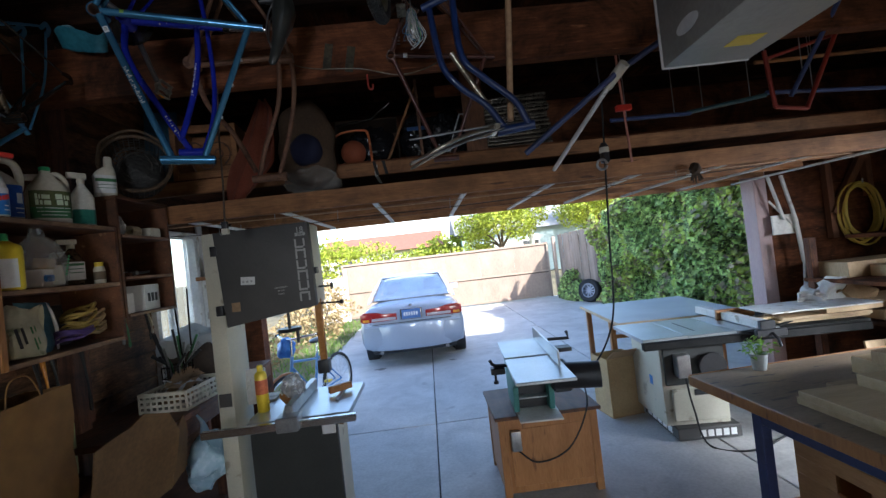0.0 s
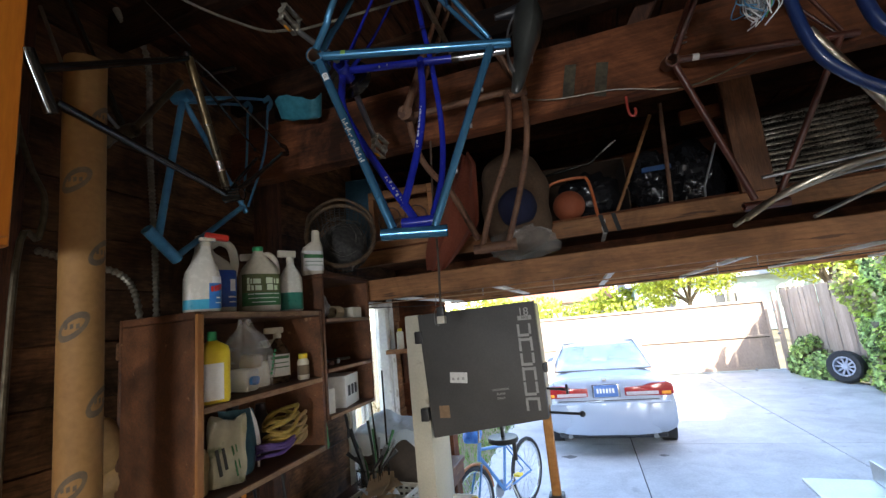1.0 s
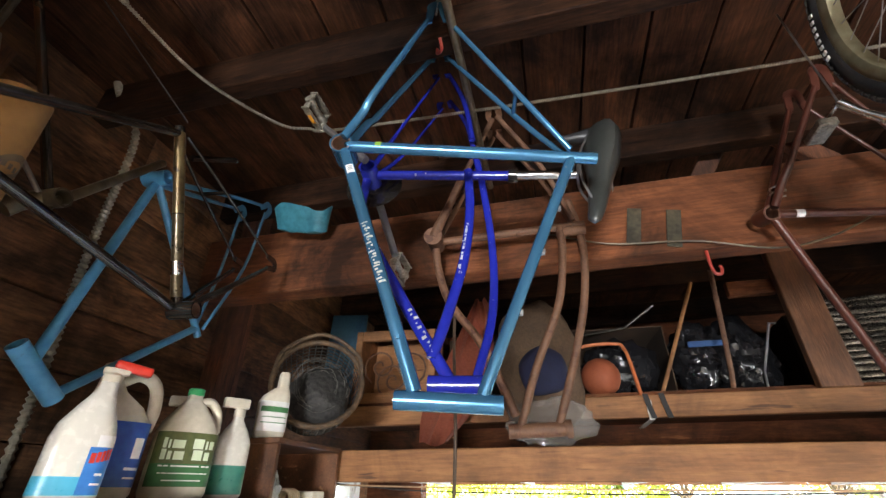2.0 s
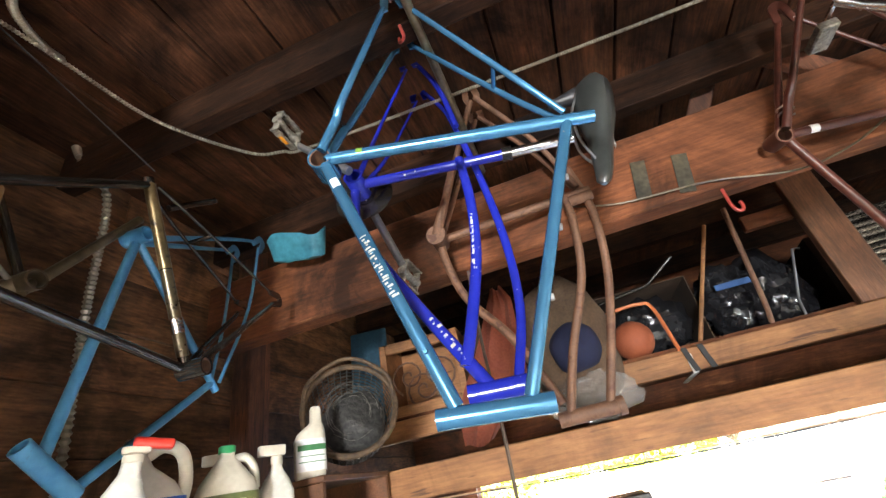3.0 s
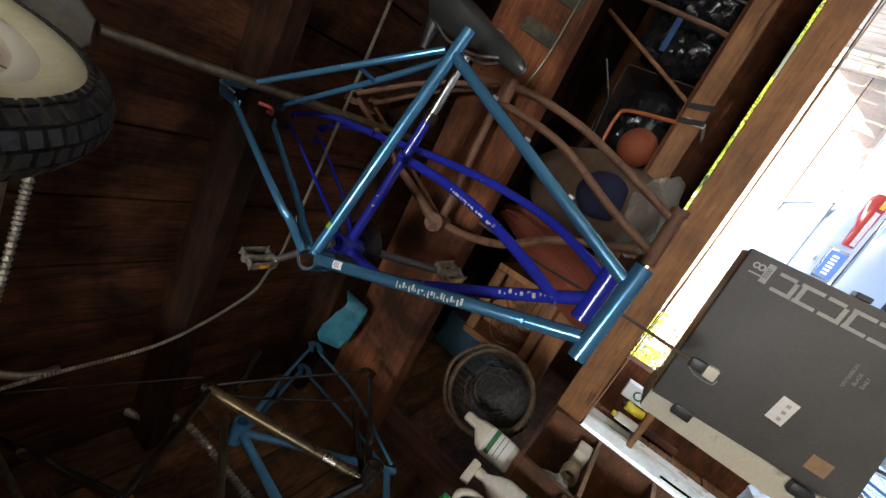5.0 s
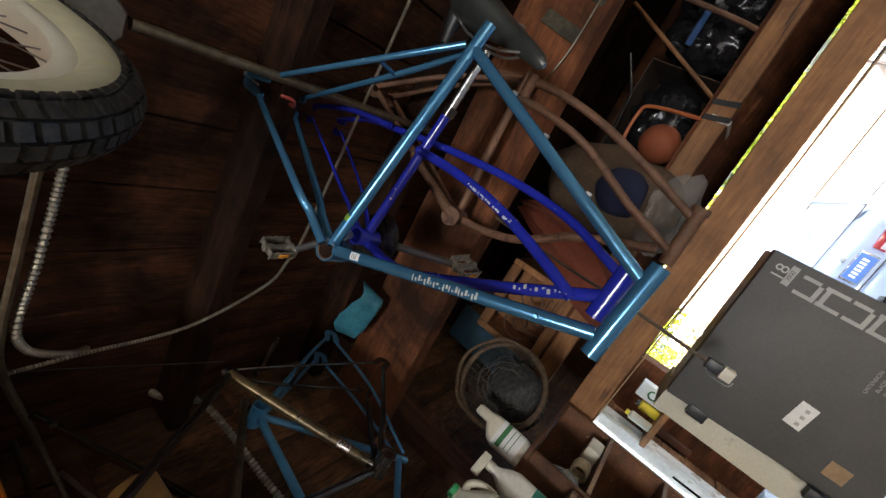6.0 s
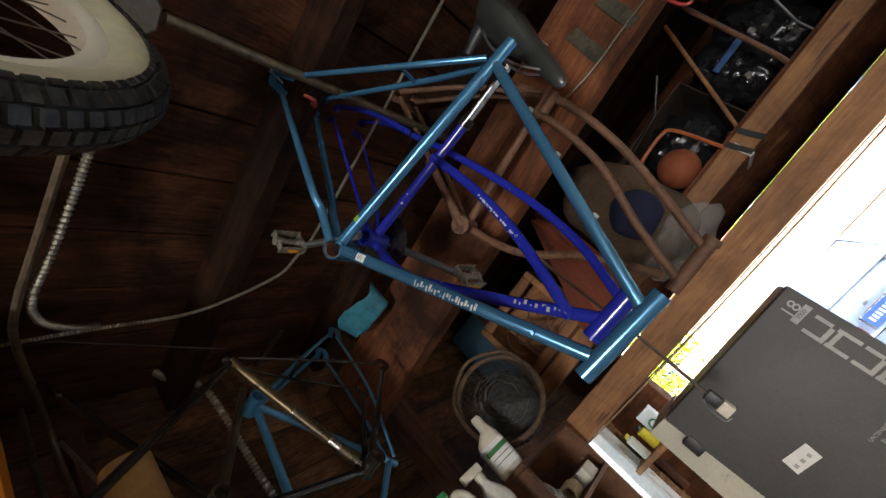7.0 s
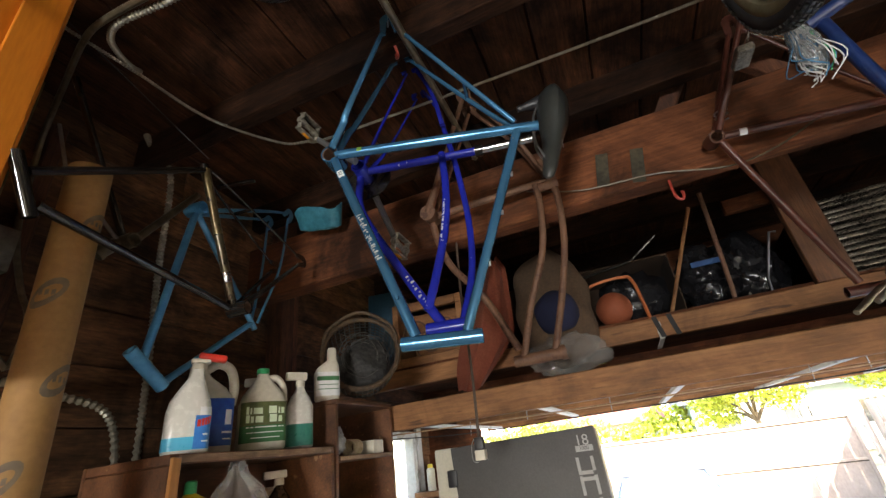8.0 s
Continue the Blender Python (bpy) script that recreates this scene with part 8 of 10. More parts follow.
def carton(name, label, at, size, material, flaps=True):
    ob = thing(name, label, "box", at)
    w, d, h = size
    for lo, hi in (((-w / 2, -d / 2, 0), (w / 2, -d / 2 + 0.006, h)), ((-w / 2, d / 2 - 0.006, 0), (w / 2, d / 2, h)), ((-w / 2, -d / 2 + 0.006, 0), (-w / 2 + 0.006, d / 2 - 0.006, h)), ((w / 2 - 0.006, -d / 2 + 0.006, 0), (w / 2, d / 2 - 0.006, h)), ((-w / 2 + 0.006, -d / 2 + 0.006, 0), (w / 2 - 0.006, d / 2 - 0.006, 0.006))):
        bm = B()
        box(bm, lo, hi, 0.001)
        part("wall", bm, material, ob)
    if flaps:
        for s, ang in ((1, 62), (-1, -40)):
            bm = B()
            box(bm, (0, -d / 2, -0.003), (w * 0.42, d / 2, 0.003), 0.001, Matrix.Translation((s * w / 2, 0, h)) @ pose(0, 0, 0, 0, -ang if s > 0 else 180 - ang))
            part("flap", bm, material, ob)
    return ob


oc = thing("open_carton", "brown cardboard box lying open towards the room, loft shade in its colour", "box", (-0.28, 3.98, LOFT, 0, 0, 3))
# brown card taken near black: the shade of the loft is in its colour
SHADED_CARD = surface("shaded_brown_card", (0.028, 0.016, 0.009), (0.062, 0.034, 0.017), 0.85, 4, bump=0.1, fine=60)
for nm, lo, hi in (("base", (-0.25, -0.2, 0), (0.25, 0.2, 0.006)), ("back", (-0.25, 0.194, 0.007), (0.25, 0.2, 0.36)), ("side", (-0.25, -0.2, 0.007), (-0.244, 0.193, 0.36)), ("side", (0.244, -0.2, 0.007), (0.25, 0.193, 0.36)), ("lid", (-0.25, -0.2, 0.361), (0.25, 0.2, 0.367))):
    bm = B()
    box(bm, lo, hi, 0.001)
    part(nm, bm, SHADED_CARD, oc)
carton("carton", "closed cardboard box at the back of the loft, darkened for shade", (0.95, 4.25, LOFT, 0, 0, -6), (0.5, 0.5, 0.45), SHADED_CARD, False)
carton("carton", "cardboard box at the back of the loft", (-1.0, 4.2, LOFT, 0, 0, 3), (0.5, 0.45, 0.42), SHADED_CARD, False)
BLACK_FILM = surface("black_bin_liner", (0.008, 0.008, 0.009), (0.02, 0.02, 0.022), 0.16, 10, bump=0.9, fine=30)
ob = soft_bag("bin_bag", "shiny black plastic bag tied with a blue strap on the loft", (0.13, 3.86, LOFT), 0.19, (0.75, 0.7, 1.0), BLACK_FILM, 41, None, 0.35)
bm = B()
box(bm, (-0.075, -0.158, 0.215), (0.085, -0.150, 0.245), 0.003)
part("strap", bm, surface("dull_blue_strap", (0.012, 0.05, 0.16), (0.02, 0.08, 0.22), 0.6, 10), ob, "blue strap")
# bag added in the carton in place of the shade inside it
soft_bag("bin_bag", "black plastic bag added to darken the inside of the open carton", (-0.26, 3.93, LOFT + 0.007), 0.165, (1.25, 0.8, 1.0), BLACK_FILM, 53, None, 0.25)
soft_bag("bin_bag", "glossy black plastic bag slumped on the loft boards", (0.34, 3.90, LOFT), 0.15, (0.8, 0.7, 1.25), BLACK_FILM, 47, None, 0.4)
soft_bag("bin_bag", "dark plastic bag at the back of the loft", (0.40, 4.1, LOFT), 0.22, (0.9, 0.7, 1.1), BLACK_FILM, 43, None, 0.3)
for pts, r, mat, lab in (
    ([(0.15, 3.40, 3.06), (0.152, 3.48, 2.82), (0.154, 3.55, 2.62), (0.155, 3.585, 2.56)], 0.011, RUST, "rusty brown pipe leaning against the loft rail"),
    ([(-0.116, 3.7, 2.57), (0.155, 3.7, 3.13)], 0.010, FIR_X, "thin wooden stick leaning among the loft boxes"),
    ([(0.52, 3.80, 2.905), (0.49, 3.80, 2.91), (0.39, 3.80, 2.665), (0.38, 3.80, 2.572)], 0.006, STEEL, "bent steel rod standing on the loft"),
    ([(-0.06, 3.70, 3.02), (-0.22, 3.74, 2.92), (-0.50, 3.78, 2.90)], 0.008, BLACK_PAINT, "dark metal strip lying along the loft"),
):
    ob = thing("loose_rod", lab, "rod", (0, 0, 0), "loose rods")
    bm = B()
    tube(bm, pts, r, 9)
    part("rod", bm, mat, ob)
bm = B()
box(bm, (0.50, 3.60, 2.546), (0.66, 3.645, EAVE - 0.002), 0.005)
setting("loft_post", bm, FIR_Z, "reddish wooden post standing on the loft rail", "post")
bm = B()
box(bm, (0.30, 3.66, 3.02), (0.52, 3.70, 3.10), 0.005)
setting("loft_brace", bm, OLD_WOOD_X, "short wooden brace beside the loft post", "brace")
bm = B()
box(bm, (-1.99, 2.80, 0.0), (-1.90, 2.89, EAVE - 0.002), 0.005)
setting("wall_stud", bm, OLD_WOOD_Z, "dark red-brown wooden post on the side wall", "post")
for x, ang in ((-0.02, 32), (0.42, -38)):
    bm = B()
    box(bm, (-0.035, 2.79, -0.28), (0.035, 2.83, 0.28), 0.005, Matrix.Translation((x, 0, 3.15)) @ pose(0, 0, 0, 0, ang))
    setting("roof_brace", bm, OLD_WOOD_Z, "slanting wooden brace above the tie beam", "brace")
blinds = thing("slatted_blinds", "stack of dusty white ribbed slats on the loft", "blinds", (0.93, 3.76, LOFT, 0, 0, -4))
SLAT = surface("dusty_white_slat", (0.045, 0.038, 0.03), (0.36, 0.32, 0.26), 0.26, 5, stretch=(1.6, 5, 5), metal=0.65, bump=0.25, spread=0.4, hot=(0.4, 0.66), grime=0.8)
for k in range(14):
    bm = B()
    box(bm, (-0.26 + 0.01 * math.sin(k * 2.2), -0.06 + 0.012 * math.sin(k * 4.1), 0.002), (0.26 + 0.012 * math.cos(k * 1.3), 0.06 + 0.012 * math.sin(k * 4.1), 0.026), 0.010, Matrix.Translation((0, 0, k * 0.030)), 2)
    for v in bm.verts:
        v.co.z += 0.0025 * math.sin(v.co.x * 9 + k * 1.9)
    part("slat", bm, SLAT, blinds)
crt = thing("scroll_crate", "wooden crate with curled iron scrollwork on the loft", "crate", (-1.52, 3.84, LOFT, 0, 0, 5))
for lo, hi in (((-0.24, -0.16, 0), (-0.20, 0.16, 0.42)), ((0.20, -0.16, 0), (0.24, 0.16, 0.42)), ((-0.199, -0.16, 0), (0.199, -0.13, 0.06)), ((-0.199, -0.16, 0.36), (0.199, -0.13, 0.42)), ((-0.199, 0.13, 0.0), (0.199, 0.16, 0.42))):
    bm = B()
    box(bm, lo, hi, 0.004)
    part("rail", bm, FIR_X, crt)
for cx, cz, s in ((-0.08, 0.21, 1), (0.09, 0.20, -1), (0.0, 0.13, 1)):
    bm = B()
    tube(bm, [(cx + s * (0.01 + 0.0045 * k) * math.cos(k * 0.5), -0.145, cz + (0.01 + 0.0045 * k) * math.sin(k * 0.5)) for k in range(22)], 0.006, 7)
    part("scroll", bm, RUST, crt)
pnl = thing("blue_board", "dusty blue painted board leaning in the loft corner", "board", (-1.86, 3.70, LOFT, -6, 0, 10))
bm = B()
box(bm, (-0.10, 0, 0), (0.13, 0.02, 0.58), 0.003)
part("board", bm, surface("dusty_teal_paint", (0.015, 0.06, 0.10), (0.035, 0.11, 0.16), 0.6, 5), pnl)
for x in (-0.21,):
    ob = thing("shelf_bracket", "small white angle bracket under the loft rail", "bracket", (x, 3.6, 2.44), "loft brackets")
    bm = B()
    box(bm, (-0.012, -0.005, -0.006), (0.012, 0.30, -0.001), 0.001)
    box(bm, (-0.012, -0.006, -0.006), (0.012, -0.001, 0.08), 0.001)
    part("angle", bm, WHITE_PAINT, ob)
for x in (-0.22, -0.15):
    ob = thing("strap", "black webbing strap hanging over the loft rail", "strap", (x, 3.594, 2.47), "loft straps")
    bm = B()
    rings(bm, [[(-0.012 + dx, y, z), (0.012 + dx, y, z), (0.012 + dx, y - 0.004, z), (-0.012 + dx, y - 0.004, z)] for dx, y, z in ((0.02, 0.0, -0.03), (0.008, 0.002, 0.03), (0.0, 0.001, 0.078), (-0.01, 0.03, 0.085))])
    part("webbing", bm, BLACK_RUBBER, ob)
HOOK_RED = surface("dull_red_coating", (0.30, 0.03, 0.02), (0.42, 0.06, 0.04), 0.5, 10, bump=0.05)
hk = thing("screw_hook", "red plastic-coated screw hook under the tie beam", "hook", (-0.115, 2.705, 2.815))
bm = B()
tube(bm, spline([(0, 0, 0.0), (0, 0, -0.055), (0.006, 0.0, -0.078), (0.02, 0.0, -0.082), (0.026, 0.0, -0.066), (0.024, 0, -0.054)], 5), 0.005, 9)
part("hook", bm, HOOK_RED, hk)
hk = thing("screw_hook", "red plastic-coated hook holding the light blue frame", "hook", (-0.842, 2.092, 3.222))
bm = B()
tube(bm, spline([(0, 0, 0.0), (0, 0, -0.02), (0.02, -0.03, -0.05), (0.02, -0.05, -0.03)], 5), 0.0042, 9)
part("hook", bm, HOOK_RED, hk)
mp = thing("metal_plates", "two grey-green metal tie plates nailed to the beam", "plate", (-0.27, 2.678, 2.83))
for x, t in ((-0.06, 12), (0.06, 12)):
    bm = B()
    box(bm, (x - 0.022, -0.005, 0.01), (x + 0.022, -0.001, 0.15), 0.001, pose(0, 0, 0, 0, t))
    part("plate", bm, surface("grey_green_zinc", (0.028, 0.024, 0.014), (0.085, 0.072, 0.045), 0.6, 15, metal=0.3, grime=0.7) if x < 0 else bpy.data.materials["grey_green_zinc"], mp)
wr = thing("beam_wire", "loose grey wire stapled along the tie beam", "wire", (0, 0, 0))
bm = B()
tube(bm, spline([(-0.60, 2.672, 2.93), (-0.40, 2.668, 2.86), (-0.15, 2.666, 2.835), (0.05, 2.66, 2.78), (0.20, 2.665, 2.80), (0.34, 2.668, 2.86)], 8), 0.003, 6)
part("strand", bm, DARK_BROWN_TUBE, wr)


# bicycle wheels hung under the roof
DUSTY_TREAD = surface("dusty_tyre_tread", (0.016, 0.016, 0.014), (0.075, 0.07, 0.056), 0.5, 40, bump=0.4, fine=150, hot=(0.42, 0.7))


def bike_wheel(label, at, rr, tyre_r, rim_mat, side_mat, knob=True, marks=False, group="bicycle wheels", blocks=104):
    """Axis along local z."""
    ob = thing("bicycle_wheel", label, "bicycle wheel", at, group)
    R = rr + tyre_r
    bm = B()
    n, seg = 64, 14
    loops = []
    for k in range(n):
        a = 2 * math.pi * k / n
        loops.append([((R + tyre_r * math.cos(b)) * math.cos(a), (R + tyre_r * math.cos(b)) * math.sin(a), tyre_r * 0.95 * math.sin(b)) for b in (2 * math.pi * j / seg for j in range(seg))])
    rings(bm, loops, False, True)
    tyre = part("tyre", bm, BLACK_RUBBER, ob)
    if side_mat is not BLACK_RUBBER:
        for side in (-1, 1):
            bm = B()
            angs = [radians(a) * side for a in (178, 160, 135, 110, 88, 78)]
            rings(bm, [[((R + (tyre_r + 0.0012) * math.cos(b)) * math.cos(a), (R + (tyre_r + 0.0012) * math.cos(b)) * math.sin(a), (tyre_r * 0.95 + 0.0012) * math.sin(b)) for a in (2 * math.pi * k / n for k in range(n))] for b in angs], False)
            part("sidewall", bm, side_mat, tyre, "dusty tan sidewall")
    if knob:
        verts, faces = [], []
        for row, tilt in ((0, 60), (1, 40), (0, 20), (1, 0), (0, -20), (1, -40), (0, -60)) if blocks > 90 else ((0, 74), (1, 52), (0, 26), (1, 0), (0, -26), (1, -52), (0, -74)):
            for k in range(blocks):
                a0 = 2 * math.pi * (k + 0.5 * row) / blocks
                b0 = radians(tilt)
                base = len(verts)
                for lift, shrink in ((-0.002, 1.0), (0.0035 if blocks > 90 else 0.0036 if abs(tilt) > 60 else 0.0065, 0.88)):
                    for da, db in ((-1, -1), (1, -1), (1, 1), (-1, 1)):
                        a, b = a0 + da * (2.13 if blocks > 90 else 2.55) / blocks * shrink, b0 + db * (0.125 if blocks > 90 else 0.10 if abs(tilt) > 60 else 0.205) * shrink
                        q = tyre_r + lift
                        verts.append(((R + q * math.cos(b)) * math.cos(a), (R + q * math.cos(b)) * math.sin(a), q * 0.95 * math.sin(b)))
                faces.append((base + 4, base + 5, base + 6, base + 7))
                for i in range(4):
                    j = (i + 1) % 4
                    faces.append((base + i, base + j, base + 4 + j, base + 4 + i))
        me = bpy.data.meshes.new("tread")
        me.from_pydata(verts, [], faces)
        me.materials.append(DUSTY_TREAD)
        tread = new("tread", me)
        tread.parent = tyre
        tagged(tread, "", "", "", "stuff")
    if marks:
        for k in range(8):
            bm = B()
            a = -1.56 + 0.058 * k
            box(bm, (R - 0.004, -0.004, -tyre_r - 0.0008), (R + 0.006, 0.004, -tyre_r + 0.003), 0, Matrix.Rotation(a, 4, "Z"))
            part("brand_bar", bm, DECAL_WHITE, tyre, smooth=False)
    bm = B()
    w = max(0.0135, tyre_r * 0.52)
    prof = [(rr - 0.016, -w * 0.5), (rr - 0.015, -w * 0.85), (rr - 0.010, -w - 0.001), (rr - 0.002, -w - 0.003), (rr + 0.009, -w - 0.003), (rr + 0.0135, -w - 0.0005), (rr + 0.013, -w + 0.004), (rr + 0.002, -w + 0.005), (rr + 0.002, w - 0.005), (rr + 0.013, w - 0.004), (rr + 0.0135, w + 0.0005), (rr + 0.009, w + 0.003), (rr - 0.002, w + 0.003), (rr - 0.010, w + 0.001), (rr - 0.015, w * 0.85), (rr - 0.016, w * 0.5)]
    rings(bm, [[(r * math.cos(2 * math.pi * k / 96), r * math.sin(2 * math.pi * k / 96), z) for k in range(96)] for r, z in prof], False, True)
    part("rim", bm, rim_mat, ob)
    bm = B()
    lathe(bm, [(0.004, -0.05), (0.012, -0.048), (0.012, -0.034), (0.024, -0.033), (0.024, -0.029), (0.013, -0.027), (0.013, 0.027), (0.024, 0.029), (0.024, 0.033), (0.012, 0.034), (0.012, 0.048), (0.004, 0.05)], 16)
    part("hub", bm, STEEL, ob)
    for k in range(32):
        bm = B()
        a = 2 * math.pi * k / 32
        s = 1 if k % 2 else -1
        b = a + (0.9 if (k // 2) % 2 else -0.9)
        tube(bm, [(0.022 * math.cos(b), 0.022 * math.sin(b), s * 0.031), ((rr - 0.013) * math.cos(a), (rr - 0.013) * math.sin(a), 0)], 0.0012, 5)
        part("spoke", bm, STEEL, ob)
    return ob


CREAM_RIM = surface("cream_painted_rim", (0.88, 0.85, 0.69), (0.94, 0.91, 0.77), 0.38, 8, bump=0.03)
TAN_SIDEWALL = surface("dusty_grey_tan_sidewall", (0.50, 0.48, 0.33), (0.66, 0.62, 0.41), 0.7, 5, bump=0.08, spots=(0.62, 0.55, 0.27), spot_amount=-0.10)
bike_wheel("cream-rimmed bicycle wheel with knobbly tyre hung under the roof", plane_pose((-0.805, 1.345, 3.008), (0.1115, 0, 1), (0.0895, -1.012, -0.010)), 0.230, 0.040, CREAM_RIM, TAN_SIDEWALL, blocks=84)
GOLD_RIM = surface("dull_gold_rim", (0.30, 0.27, 0.16), (0.45, 0.42, 0.28), 0.4, 10, metal=0.6)
bike_wheel("black-tyred bicycle wheel with dull gold rim under the roof", plane_pose((0.02, 1.855, 2.965), (0, 0, 1), (-0.09, -1, 0)), 0.262, 0.024, GOLD_RIM, BLACK_RUBBER, True, True)

# blue frame with its fork, hung by the rear on the right
BLUE_DARK = surface("deep_blue_frame_paint", (0.006, 0.017, 0.075), (0.013, 0.038, 0.14), 0.36, 8, bump=0.05, coat=0.3)
CHROME_OLD = surface("tarnished_chrome", (0.36, 0.32, 0.24), (0.6, 0.55, 0.45), 0.35, 14, metal=0.9, bump=0.08)
bf = thing("blue_cruiser_bicycle", "deep blue curved bicycle frame with tarnished chrome fork hung overhead", "bicycle frame", (0.5, 2.28, 2.31), "hung bicycle frames")
shell("head_tube", bf, BLUE_DARK, (-0.02, 0.0, 0.0), (0.145, -0.03, 0.01), 0.02, 0.015)
bar("upper_tube", bf, BLUE_DARK, [(0.02, 0.0, 0.01), (-0.06, 0.0, 0.13), (-0.17, -0.01, 0.22), (-0.24, -0.02, 0.33), (-0.27, -0.02, 0.60)], 0.0145, steps=6)
bar("top_tube", bf, BLUE_DARK, [(0.12, -0.03, 0.01), (0.06, -0.05, 0.12), (-0.08, -0.10, 0.22), (-0.16, -0.11, 0.32), (-0.17, -0.10, 0.62)], 0.0145, steps=6)
bar("seat_tube", bf, BLUE_DARK, [(-0.30, -0.02, 0.58), (0.05, -0.12, 0.66)], 0.016)
for s in (-1, 1):
    bar("fork_leg", bf, CHROME_OLD, [(-0.03, s * 0.05, 0.01), (-0.15, 0.12 + s * 0.05, 0.02), (-0.30, 0.18 + s * 0.05, -0.02), (-0.43, 0.12 + s * 0.05, -0.09)], [0.012, 0.0105, 0.009, 0.0065], steps=5)
bar("fork_crown", bf, CHROME_OLD, [(-0.03, -0.055, 0.01), (-0.03, 0.055, 0.01)], 0.015)
bar("fork_stay", bf, STEEL, [(-0.42, -0.05, -0.01), (0.0, -0.02, 0.03)], 0.004)
bar("fork_stay", bf, STEEL, [(-0.42, -0.24, -0.15), (0.0, -0.06, 0.0)], 0.004)
bar("seat_post", bf, CHROME_OLD, [(-0.18, 0.09, 0.42), (0.03, 0.16, 0.09)], 0.013)
pl = thing("wooden_pole", "tan wooden pole leaning among the hung frames", "pole", (0, 0, 0))
bm = B()
tube(bm, [(0.55, 2.30, 2.36), (0.66, 2.38, 3.34)], 0.015, 10)
part("shaft", bm, FIR_Y, pl)
pvc = thing("plastic_pipe", "grey-white plastic pipe slung from the roof", "pipe", (0, 0, 0))
bm = B()
tube(bm, [(1.0, 3.27, 2.235), (1.20, 2.60, 2.62)], 0.014, 12)
part("pipe", bm, WHITE_PAINT, pvc)
bm = B()
tube(bm, [(1.18, 2.64, 2.595), (1.23, 2.52, 2.665)], 0.028, 12)
part("coupling", bm, WHITE_PLASTIC, pvc, "white coupling")
bp = thing("blue_pole", "dark blue metal pole slung under the roof", "pole", (0, 0, 0))
bm = B()
tube(bm, [(0.72, 2.75, 2.30), (1.21, 2.56, 2.64), (1.85, 2.35, 2.98)], 0.016, 12)
part("shaft", bm, BENCH_BLUE, bp)
rr2 = thing("red_rod", "thin pinkish rod with red clip hanging near the beam", "rod", (1.35, 2.8, 2.2))
bm = B()
tube(bm, [(0, 0, 0), (-0.02, 0, 0.5), (-0.03, 0, 1.02)], 0.007, 8)
part("rod", bm, surface("pink_red_paint", (0.40, 0.14, 0.10), (0.55, 0.22, 0.16), 0.5, 10), rr2)
bm = B()
box(bm, (-0.06, -0.02, 0.30), (0.03, 0.012, 0.335), 0.004)
part("clip", bm, RED_PLASTIC, rr2, "red clip")
dc = thing("drop_cord", "black extension cord hanging down to the jointer", "cord", (1.22, 2.86, 2.27))
bm = B()
tube(bm, spline([(0, 0, 1.05), (0.02, 0, 0.4), (0, 0, 0.0), (-0.01, 0.05, -0.5), (0.02, 0.2, -1.0), (-0.04, 0.42, -1.34), (-0.2, 0.5, -1.45)], 8), 0.006, 8)
part("cord", bm, BLACK_RUBBER, dc)
bm = B()
lathe(bm, [(0.02, -0.05), (0.026, -0.045), (0.026, 0.05), (0.014, 0.07)], 14)
part("plug", bm, BLACK_PLASTIC, dc)
bm = B()
lathe(bm, [(0.0265, 0.01), (0.0275, 0.012), (0.0275, 0.04), (0.0265, 0.042)], 14)
part("collar", bm, WHITE_PLASTIC, dc)
bm = B()
tube(bm, [(-0.03 + 0.03 * math.cos(k * 0.5), -0.02, -0.06 + 0.03 * math.sin(k * 0.5)) for k in range(13)], 0.008, 7, cyclic=False)
part("ring", bm, STEEL, dc)
af = thing("air_filter", "grey box air filter unit hung from the roof with yellow label", "air filter", (1.02, 1.86, 2.36, 0, 0, -2))
FILTER_GREY = surface("grey_enamel", (0.28, 0.27, 0.24), (0.38, 0.37, 0.33), 0.45, 4, bump=0.05)
bm = B()
box(bm, (0, -0.62, 0), (0.31, 0.0, 0.30), 0.006, None, 2)
part("case", bm, FILTER_GREY, af)
bm = B()
box(bm, (-0.003, 0.001, -0.002), (0.313, 0.012, 0.30), 0.003)
part("frame", bm, WHITE_PAINT, af, "pale rim round the intake")
for k in range(7):
    bm = B()
    box(bm, (0.02, 0.0125, 0.03 + k * 0.035), (0.29, 0.018, 0.05 + k * 0.035), 0.002)
    part("grille_slat", bm, STEEL, af)
bm = B()
box(bm, (0.13, -0.20, -0.0025), (0.22, -0.13, -0.0005))
part("label", bm, YELLOW_PLASTIC, af, "yellow warning label")
for y0, y1, z0, z1 in ((-0.46, -0.14, 0.17, 0.25), (-0.40, -0.30, 0.05, 0.13), (-0.22, -0.10, 0.05, 0.10)):
    bm = B()
    ring = [((y0 + y1) / 2 + (y1 - y0) / 2 * math.cos(a * 0.3142), (z0 + z1) / 2 + (z1 - z0) / 2 * math.sin(a * 0.3142)) for a in range(20)]
    slab(bm, ring, -0.0015, -0.0003, 0, Matrix(((0, 0, 1, 0), (1, 0, 0, 0), (0, 1, 0, 0), (0, 0, 0, 1))))
    part("printed_badge", bm, DECAL_WHITE, af, "pale worn oval print", smooth=False)
for x in (0.03, 0.28):
    for y in (-0.58, -0.03):
        bm = B()
        tube(bm, [(x, y, 0.30), (x, y, 0.95)], 0.003, 6)
        part("hanger", bm, STEEL, af)
cg = thing("clear_bag", "bundle of pale wires in a clear bag hanging under the roof", "bag", (0.15, 2.22, 2.80))
bm = B()
bmesh.ops.create_icosphere(bm, subdivisions=4, radius=0.05, matrix=Matrix.Diagonal((0.55, 0.6, 1.5, 1)))
